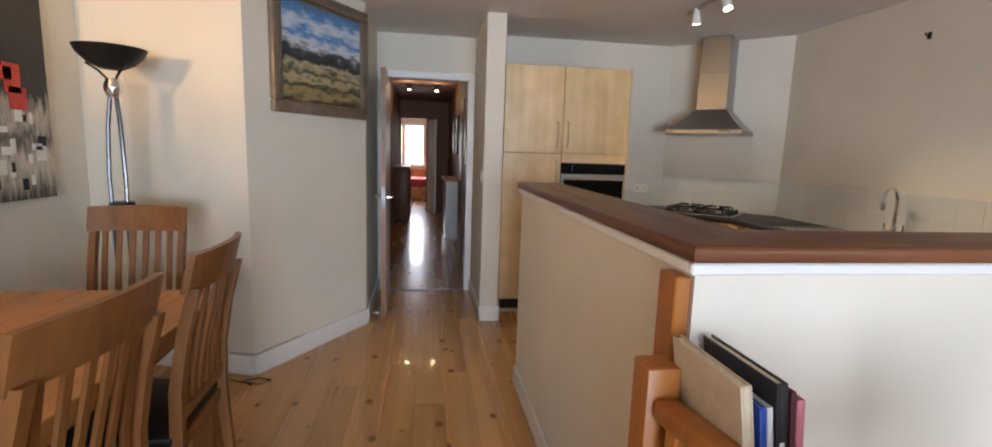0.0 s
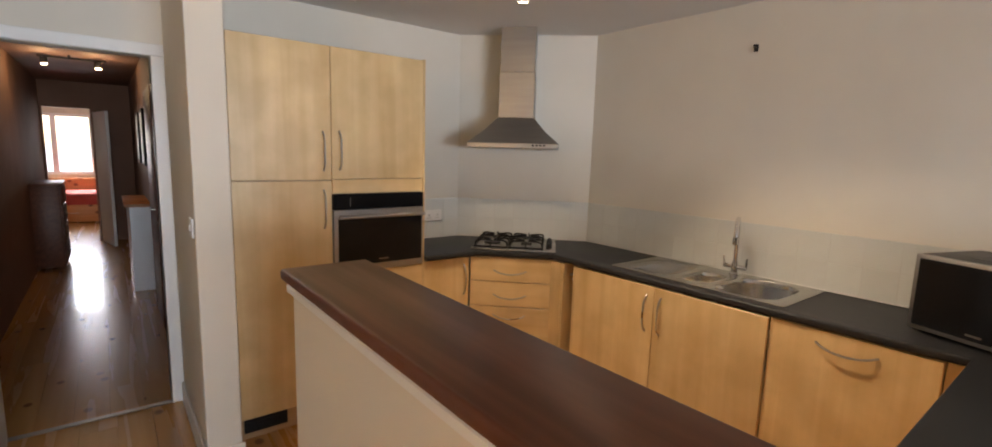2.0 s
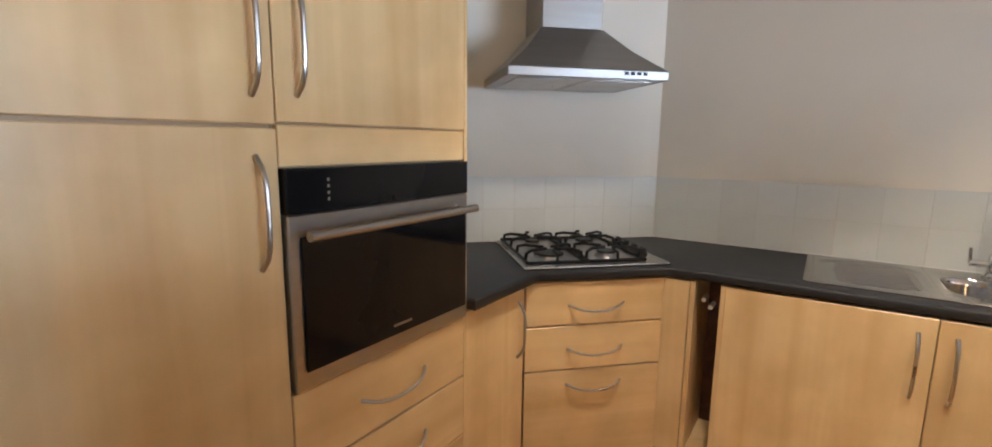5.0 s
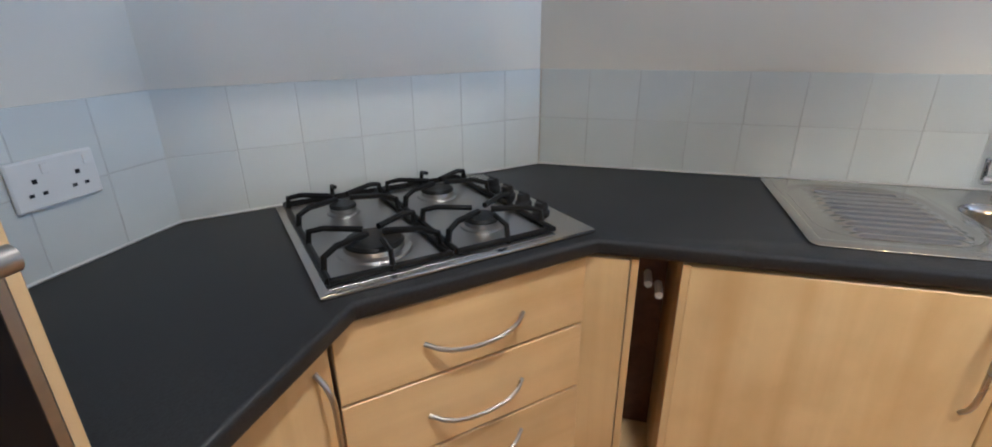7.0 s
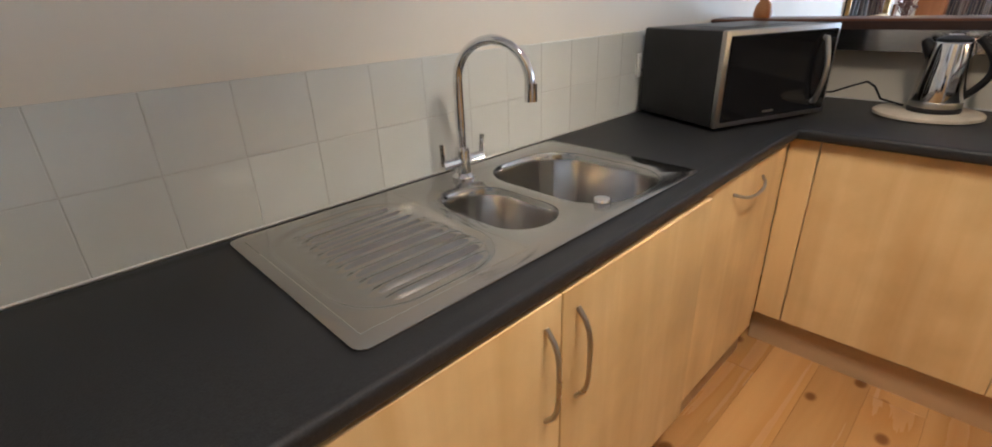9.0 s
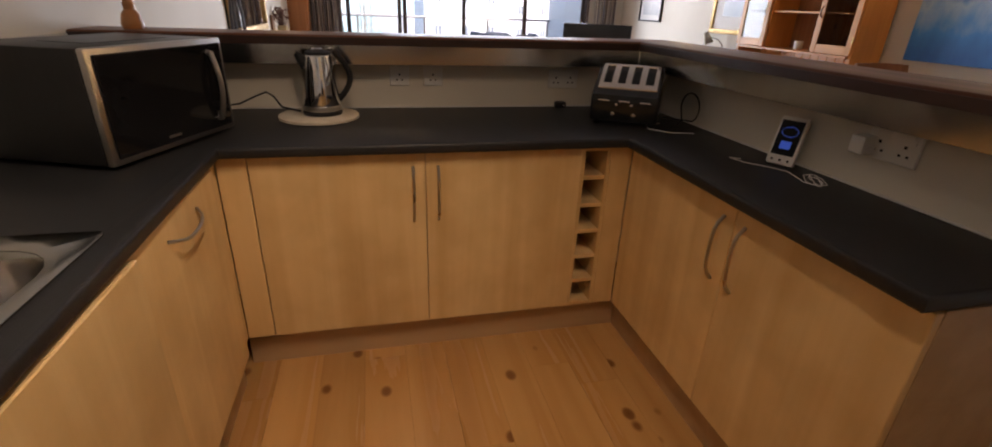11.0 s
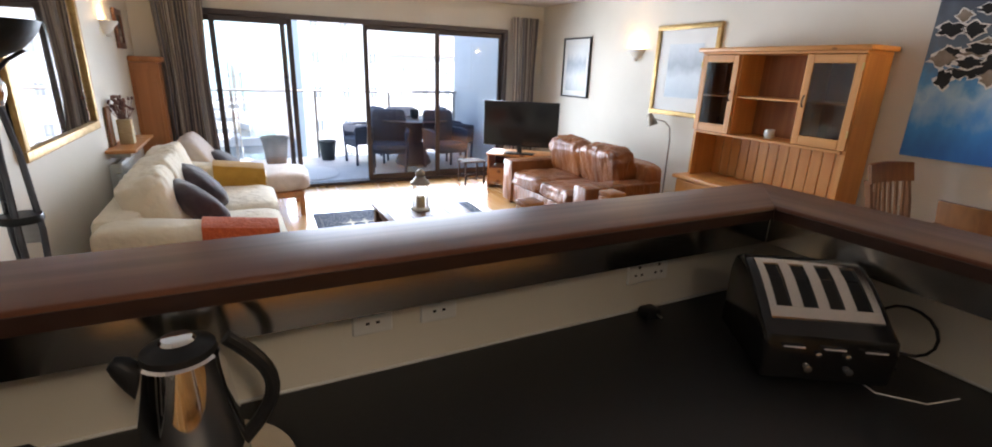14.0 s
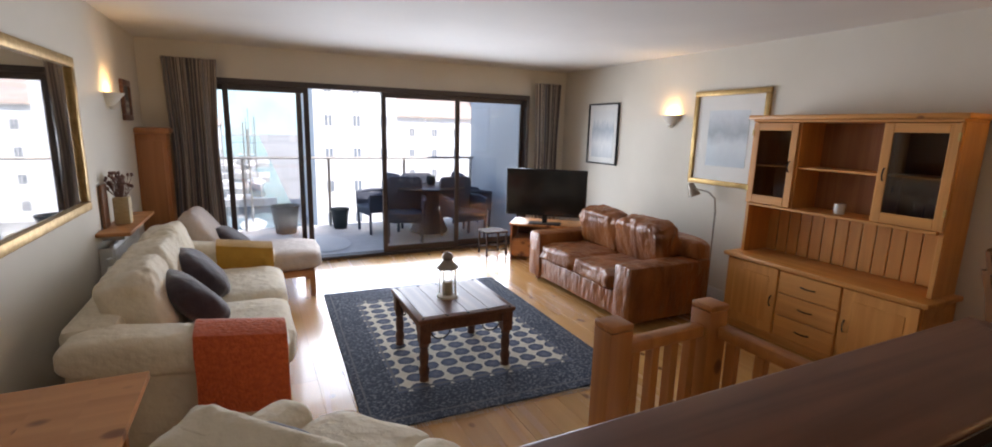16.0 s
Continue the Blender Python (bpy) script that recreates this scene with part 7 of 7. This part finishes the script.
# ---- cream sofa ----
so = thing("cream_sofa", (2.98, -1.5, 0), "cream loose cover two seater sofa against the long wall", "sofa")
part("base", box(2.50, 3.36, -2.36, -0.66, 0.05, 0.30, 0.03), M_FABRIC, so)
part("valance", box(2.485, 2.499, -2.34, -0.68, 0.02, 0.29, 0.004), M_FABRIC, so)
part("back", box(3.20, 3.425, -2.50, -0.60, 0.05, 0.70, 0.05), M_FABRIC, so)
for y, sd in ((-0.56, 1), (-2.46, 2)):
    bm = box(2.50, 3.36, y - 0.095, y + 0.095, 0.04, 0.46, 0.02)
    for v in bm.verts:
        if v.co.z > 0.3:
            v.co.z += 0.12 * (v.co.x - 2.5) / 0.9
    ar = part("arm", bm, M_FABRIC, so)
    part("arm_roll", cushion(2.935, y, 0.555, 0.93, 0.265, 0.20, 0.55, 0.16, 0.003, sd, 72, 32, pose(0, 0, 0, 0, -7.2)), M_FABRIC, ar)
for i, y in enumerate((-1.09, -1.93)):
    part("seat_cushion", cushion(2.80, y, 0.38, 0.76, 0.83, 0.21, 0.45, 0.3, 0.005, 4 + i, 72, 36), M_FABRIC, so)
for i, y in enumerate((-1.04, -1.56, -2.08)):
    part("back_cushion", cushion(3.165, y, 0.645, 0.27, 0.55, 0.47, 0.42, 0.40, 0.013, 7 + i, 96, 56, pose(0, 0, 0, 0, 14, 0)), M_FABRIC, so)
for x in (2.55, 3.3):
    for y in (-2.3, -0.72):
        part("foot", lathe([(0.02, 0), (0.028, 0.05)], x, y, 12), M_OAK, so)
for i, (x, y, a) in enumerate(((2.95, -1.14, 20), (2.95, -1.70, 8))):
    t = thing("scatter_cushion", (x, y, 0.50), "charcoal scatter cushion leaning on the sofa back", "cushion", "charcoal cushions")
    part("pad", cushion(x, y, 0.615, 0.19, 0.50, 0.42, 0.85, 0.62, 0.009, 12 + i, 56, 32, pose(0, 0, 0, 0, 42, a)), M_CUSHION, t)


def throw(name, mat, x0, x1, y0, y1, top, drop_in, drop_out, label):
    """A cloth laid over a sofa arm, hanging on both sides."""
    t = thing(name, ((x0 + x1) / 2, (y0 + y1) / 2, top - 0.3), label, "throw")
    bm = bmesh.new()
    path = [(y1 + 0.012, top - drop_out), (y1 + 0.014, top - drop_out * 0.5), (y1 + 0.010, top - 0.10), (y1 - 0.03, top - 0.02), ((y0 + y1) / 2, top + 0.012), (y0 + 0.03, top - 0.02), (y0 - 0.010, top - 0.10), (y0 - 0.014, top - drop_in)]
    n = 16
    lay = []
    for s in (0, 1):
        g = []
        for j, (y, z) in enumerate(path):
            row = []
            for i in range(n + 1):
                x = x0 + (x1 - x0) * i / n + 0.006 * noise.noise(Vector((i * 0.9, j * 1.3, 3)))
                w = 0.010 * noise.noise(Vector((i * 0.7, j * 0.8, 1.0)))
                yo = (y - (y0 + y1) / 2)
                k = 1 + (0.012 * s) / max(0.05, abs(yo))
                row.append(bm.verts.new((x, (y0 + y1) / 2 + yo * k + w, z + 0.010 * s + w * 0.5 + 0.126 * (x - x0))))
            g.append(row)
        lay.append(g)
    for j in range(len(path) - 1):
        for i in range(n):
            for s in (0, 1):
                q = (lay[s][j][i], lay[s][j][i + 1], lay[s][j + 1][i + 1], lay[s][j + 1][i])
                bm.faces.new(q if s else q[::-1])
        for i in (0, n):
            bm.faces.new((lay[0][j][i], lay[1][j][i], lay[1][j + 1][i], lay[0][j + 1][i]))
    for j in (0, len(path) - 1):
        for i in range(n):
            bm.faces.new((lay[0][j][i], lay[0][j][i + 1], lay[1][j][i + 1], lay[1][j][i]))
    part("cloth", bm, mat, t)
    # fringe along the hanging edge
    bm = bmesh.new()
    for i in range(40):
        x = x0 + (x1 - x0) * (i + 0.5) / 40
        tube([(x, y1 + 0.018, top - drop_out + 0.004), (x + random.uniform(-0.004, 0.004), y1 + 0.02, top - drop_out - 0.03)], 0.0022, 4, bm)
    part("fringe", bm, mat, t)


throw("orange_throw", M_ORANGE, 2.485, 2.885, -0.695, -0.425, 0.612, 0.20, 0.40, "burnt orange fringed throw draped over the sofa arm")
throw("mustard_throw", M_YELLOW, 2.485, 2.90, -2.595, -2.325, 0.612, 0.28, 0.35, "mustard yellow throw draped over the far sofa arm")

# ---- futon chaise by the balcony doors ----
fu = thing("chaise_chair", (2.5, -3.05, 0), "oatmeal covered futon chaise with pine legs", "chaise")
part("seat_pad", cushion(2.48, -3.08, 0.36, 0.88, 0.72, 0.20, 0.4, 0.35, 0.008, 21, 40, 18), M_FABRIC2, fu)
part("back_pad", cushion(3.0, -3.10, 0.56, 0.22, 0.72, 0.62, 0.45, 0.4, 0.010, 22, 36, 20, pose(0, 0, 0, 0, 34, 0)), M_FABRIC2, fu)
part("frame", box(2.12, 2.92, -3.40, -2.76, 0.20, 0.26, 0.006), M_PINE, fu)
for x in (2.14, 2.88):
    for y in (-3.38, -2.80):
        part("leg", box(x - 0.025, x + 0.025, y - 0.025, y + 0.025, 0, 0.1995, 0.004), M_PINE, fu)
t = thing("scatter_cushion", (2.85, -3.05, 0.46), "charcoal scatter cushion on the chaise", "cushion", "charcoal cushions")
part("pad", cushion(2.80, -3.05, 0.53, 0.17, 0.46, 0.38, 0.85, 0.62, 0.008, 31, 48, 28, pose(0, 0, 0, 0, 52, 0)), M_CUSHION, t)

# ---- armchair and pine side table below the bar ----
ac = thing("cream_armchair", (2.45, 0.48, 0), "cream loose cover armchair turned to the rug", "armchair", turn=134)
# own axes: faces +y
part("base", box(-0.33, 0.33, -0.34, 0.37, 0.05, 0.30, 0.03), M_FABRIC, ac)
part("back", cushion(0, -0.37, 0.36, 0.76, 0.19, 0.64, 0.28, 0.28, 0.002, 41, 56, 28, pose(0, 0, 0, 6)), M_FABRIC, ac)
bc = part("back_cushion", cushion(0, -0.25, 0.605, 0.66, 0.24, 0.42, 0.40, 0.30, 0.010, 42, 96, 56, pose(0, 0, 0, 14)), M_FABRIC, ac)
seam = [(0.315 * math.copysign(abs(math.cos(a)) ** 0.3, math.cos(a)), -0.262 - 0.05 * math.sin(a), 0.605 + 0.195 * math.copysign(abs(math.sin(a)) ** 0.4, math.sin(a))) for a in [2 * math.pi * k / 40 for k in range(41)]]
part("piping", tube(seam, 0.006, 6), M_FABRIC, bc)
for sd in (-1, 1):
    ar = part("arm", box(sd * 0.35 - 0.085, sd * 0.35 + 0.085, -0.36, 0.28, 0.05, 0.43, 0.03), M_FABRIC, ac)
    part("arm_roll", spun(cushion(0, 0, 0, 0.22, 0.18, 0.66, 0.22, 0.75, 0.002, 43 + sd, 48, 30), pose(sd * 0.355, -0.03, 0.455, 90)), M_FABRIC, ar)
part("seat_cushion", cushion(0, 0.09, 0.39, 0.53, 0.66, 0.20, 0.42, 0.28, 0.008, 46, 72, 36), M_FABRIC, ac)
ac.matrix_basis = ac.matrix_basis @ Matrix.Diagonal((0.97, 0.95, 0.94, 1.0))
t = thing("scatter_cushion", (2.54, 0.57, 0.45), "charcoal scatter cushion on the cream armchair", "cushion", "charcoal cushions")
part("pad", cushion(2.53, 0.57, 0.55, 0.40, 0.16, 0.36, 0.62, 0.85, 0.008, 33, 48, 28, pose(0, 0, 0, 24, 0, 134)), M_CUSHION, t)
st2 = thing("pine_side_table", (3.3, 0.28, 0), "knotty pine side table against the long wall", "side table")
for i in range(4):
    part("top_board", box(2.985 + i * 0.146, 2.985 + (i + 1) * 0.146, -0.03, 0.56, 0.672, 0.70, 0.0), M_PINE, st2, smooth=False)
part("apron", box(3.06, 3.55, 0.05, 0.07, 0.58, 0.6715, 0.002), M_PINE, st2)
part("apron", box(3.06, 3.08, 0.0705, 0.52, 0.58, 0.6715, 0.002), M_PINE, st2)
for x in (3.075, 3.535):
    for y in (0.075, 0.51):
        part("leg", box(x - 0.022, x + 0.022, y - 0.022, y + 0.022, 0, 0.671, 0.004), M_PINE_V, st2)

# ---- rug, coffee table, lantern ----
rg = thing("rug", (1.207, -1.515, 0.0), "dark blue wool rug with rows of pale oval medallions", "rug", turn=-1.8)
part("woven_field", box(-0.885, 0.885, -1.2, 1.2, 0.002, 0.014, 0.003), M_RUG, rg)
bm = bmesh.new()
for i in range(110):
    x = -0.87 + 1.74 * i / 109
    for s in (-1, 1):
        tube([(x, s * 1.198, 0.008), (x + random.uniform(-0.006, 0.006), s * 1.24, 0.004)], 0.002, 4, bm)
part("fringe", bm, M_MOUNT, rg, "pale knotted fringe", kind="stuff")

ct = thing("coffee_table", (1.41, -1.04, 0.014), "dark sheesham coffee table with turned legs and iron studs", "coffee table")
part("top", box(1.03, 1.79, -1.44, -0.64, 0.415, 0.445, 0.006), M_DARKWOOD, ct)
for i in range(4):
    part("top_plank", box(1.075 + i * 0.168, 1.240 + i * 0.168, -1.395, -0.685, 0.4452, 0.4485, 0.0015), M_DARKWOOD, ct)
for x in (1.085, 1.735):
    part("apron", box(x - 0.012, x + 0.012, -1.35, -0.73, 0.34, 0.4145, 0.003), M_DARKWOOD, ct)
for y in (-1.385, -0.695):
    part("apron", box(1.12, 1.70, y - 0.012, y + 0.012, 0.34, 0.4145, 0.003), M_DARKWOOD, ct)
for x in (1.085, 1.735):
    for y in (-1.385, -0.695):
        lgp = part("leg", lathe([(0.035, 0.0145), (0.03, 0.04), (0.04, 0.09), (0.028, 0.12), (0.036, 0.18), (0.026, 0.235), (0.04, 0.26), (0.03, 0.275)], x, y, 18), M_DARKWOOD, ct)
        part("leg_block", box(x - 0.04, x + 0.04, y - 0.04, y + 0.04, 0.2755, 0.4142, 0.004), M_DARKWOOD, lgp)
    for s in (-1, 1):
        ya = -1.04 + s * 0.22
        pts = [(x, ya + 0.07 * math.cos(a), 0.335 - 0.05 * math.sin(a)) for a in [math.pi * k / 8 for k in range(9)]]
        part("iron_scroll", tube(pts, 0.005, 6), M_IRON, ct)
for s in (-1, 1):
    xa = 1.41 + s * 0.2
    pts = [(xa + 0.07 * math.cos(a), -0.695, 0.335 - 0.05 * math.sin(a)) for a in [math.pi * k / 8 for k in range(9)]]
    part("iron_scroll", tube(pts, 0.005, 6), M_IRON, ct)
for x in (1.07, 1.25, 1.41, 1.57, 1.75):
    for y in (-1.41, -0.665):
        part("stud", lathe([(0.012, 0.4452), (0.009, 0.450), (0.0, 0.452)], x, y, 10), M_IRON, ct)
ct.matrix_basis = Matrix.Translation((1.378, -1.07, 0.014)) @ Matrix.Diagonal((0.90, 0.865, 1.0, 1.0))
ln = thing("lantern", (1.40, -1.08, 0.4485), "white metal lantern with a candle on the coffee table", "lantern")
part("base", lathe([(0.0, 0.449), (0.075, 0.449), (0.075, 0.462), (0.06, 0.468), (0.0, 0.468)], 1.40, -1.08, 24), M_PLASTER, ln)
part("glass", lathe([(0.055, 0.469), (0.055, 0.66), (0.052, 0.66), (0.052, 0.469)], 1.40, -1.08, 24, close=False), M_GLASS, ln)
for a in range(4):
    ca, sa = math.cos(radians(45 + 90 * a)), math.sin(radians(45 + 90 * a))
    part("bar", tube([(1.40 + 0.062 * ca, -1.08 + 0.062 * sa, 0.465), (1.40 + 0.062 * ca, -1.08 + 0.062 * sa, 0.665)], 0.004, 6), M_PLASTER, ln)
part("roof", lathe([(0.078, 0.661), (0.080, 0.668), (0.05, 0.70), (0.03, 0.72), (0.042, 0.74), (0.03, 0.765), (0.0, 0.785)], 1.40, -1.08, 24), M_PEWTER, ln)
part("candle", lathe([(0.0, 0.4685), (0.036, 0.4685), (0.036, 0.56), (0.0, 0.562)], 1.40, -1.08, 20), M_CANDLE, ln)

# ---- leather sofa ----
ls = thing("leather_sofa", (-0.62, -1.77, 0), "worn tan brown leather two seater sofa", "sofa")
part("base", box(-1.0, -0.17, -2.55, -0.99, 0.05, 0.27, 0.02), M_LEATHER, ls)
part("back", cushion(-1.0, -1.77, 0.37, 0.22, 1.62, 0.66, 0.22, 0.22, 0.003, 61), M_LEATHER, ls)
for y in (-2.50, -1.04):
    part("arm", box(-1.06, -0.14, y - 0.115, y + 0.115, 0.04, 0.535, 0.035), M_LEATHER, ls)
for i, y in enumerate((-2.08, -1.46)):
    part("seat_cushion", cushion(-0.48, y, 0.345, 0.70, 0.63, 0.19, 0.42, 0.3, 0.018, 62 + i, 72, 36), M_LEATHER, ls)
    part("back_cushion", cushion(-0.78, y, 0.60, 0.27, 0.64, 0.47, 0.42, 0.32, 0.020, 65 + i, 80, 44, pose(0, 0, 0, 0, 14, 0)), M_LEATHER, ls)
for x in (-0.98, -0.22):
    for y in (-2.52, -1.02):
        part("foot", lathe([(0.022, 0), (0.03, 0.05)], x, y, 12), M_DARKWOOD, ls)

# ---- television corner ----
tc2 = thing("television_cabinet", (-0.75, -3.22, 0), "orange pine corner television cabinet with a drawer", "tv cabinet", turn=-38)
# own axes: front towards +y
part("top", box(-0.46, 0.46, -0.26, 0.22, 0.445, 0.47, 0.006), M_PINE, tc2)
part("bottom", box(-0.44, 0.44, -0.24, 0.20, 0.05, 0.07, 0.003), M_PINE, tc2)
for s in (-1, 1):
    part("side", box(s * 0.43 - 0.012, s * 0.43 + 0.012, -0.24, 0.20, 0.0, 0.444, 0.003), M_PINE_V, tc2)
part("back", box(-0.415, 0.415, -0.24, -0.228, 0.071, 0.444, 0), M_DARKWOOD, tc2)
d = part("drawer", box(-0.415, 0.415, 0.17, 0.198, 0.075, 0.25, 0.004), M_PINE, tc2)
part("knob", spun(lathe([(0.006, 0), (0.016, 0.012), (0.0, 0.02)], seg=12), pose(0.0, 0.198, 0.165, -90)), M_IRON, d)
part("shelf", box(-0.415, 0.415, -0.22, 0.19, 0.255, 0.27, 0.002), M_PINE, tc2)
tvs = thing("television", (-0.67, -3.16, 0.47), "black flat screen television on the corner cabinet", "television", turn=-38)
part("foot", box(-0.2, 0.2, -0.09, 0.09, 0.001, 0.012, 0.004), M_BLACK, tvs)
part("neck", box(-0.03, 0.03, -0.02, 0.015, 0.0125, 0.11, 0.003), M_BLACK, tvs)
part("case", box(-0.50, 0.50, -0.03, 0.015, 0.10, 0.686, 0.006), M_BLACK, tvs)
part("screen", box(-0.488, 0.488, 0.0152, 0.0175, 0.117, 0.674, 0), M_TV, tvs, "dark glossy screen")
nt = thing("nest_table", (-0.20, -3.68, 0), "small dark metal framed side table by the balcony doors", "side table")
part("top", box(-0.36, -0.04, -3.82, -3.54, 0.30, 0.322, 0.004), M_MATT, nt)
for x in (-0.34, -0.06):
    for y in (-3.80, -3.56):
        part("leg", box(x - 0.011, x + 0.011, y - 0.011, y + 0.011, 0, 0.2995, 0.002), M_MATT, nt)
for y in (-3.80, -3.56):
    part("stretcher", box(-0.328, -0.072, y - 0.008, y + 0.008, 0.07, 0.086, 0.002), M_MATT, nt)

# ---- wall tiles: two rows above the worktop ----
TW = 0.148
tile_me = {}


def tile_mesh(w, h):
    k = (round(w, 3), round(h, 3))
    if k not in tile_me:
        bm = box(0, w - 0.0018, -0.0062, 0, 0, h - 0.0018, 0.0010)
        me = bpy.data.meshes.new("tile")
        bm.to_mesh(me)
        bm.free()
        me.materials.append(M_TILE)
        tile_me[k] = me
    return tile_me[k]


def tile_run(wall, a, length, turn):
    """Tiles along a wall from plan point a; own x along the wall, -y out of it."""
    g = part("grout", spun(box(0, length, -0.0056, -0.0005, 0.912, 0.912 + 2 * TW, 0), pose(a[0], a[1], 0, 0, 0, turn)), M_GROUT, wall, smooth=False)
    x = 0.0
    while x < length - 0.01:
        w = min(TW, length - x)
        for r in range(2):
            o = new("tile", tile_mesh(w, TW))
            o.parent = wall
            o.matrix_basis = pose(a[0], a[1], 0, 0, 0, turn) @ Matrix.Translation((x, -0.0006, 0.9145 + r * TW))
        x += TW


dd = plane_dir(D1, D0)
tile_run(wall_east, (XE, 4.605), 4.605 - 1.69, -90)
tile_run(wall_diag, (D1[0], D1[1]), 1.018, math.degrees(math.atan2(dd.y, dd.x)))
tile_run(wall_back, (2.275, YB), 0.578, 0)

# ---- floor boards ----
floor = part("floor", box(XW - 0.1, XE + 0.1, YS - 0.15, 5.60, -0.12, -0.016, 0), M_FLOOR, kind="structure", smooth=False)
hall_floor = part("floor_hall", box(-0.17, 1.15, 5.60, 12.0, -0.12, -0.016, 0), M_FLOOR, kind="structure", smooth=False)
random.seed(17)


def boards(parent, x0, x1, y0, y1, w, length):
    x = x0
    while x < x1 - 0.005:
        xe = min(x + w, x1)
        y = y0 - random.uniform(0, length)
        while y < y1:
            a, b = max(y, y0), min(y + length, y1)
            if b - a > 0.02:
                bm = box(x + 0.0003, xe - 0.0003, a + 0.0003, b - 0.0003, -0.0158, 0.0, 0.0007)
                part("board", bm, M_FLOOR, parent, smooth=False)
            y += length
        x = xe


boards(floor, XW, XE, YS, 5.53, 0.165, 2.1)
boards(hall_floor, -0.046, 1.03, 5.53, 12.0, 0.165, 2.1)
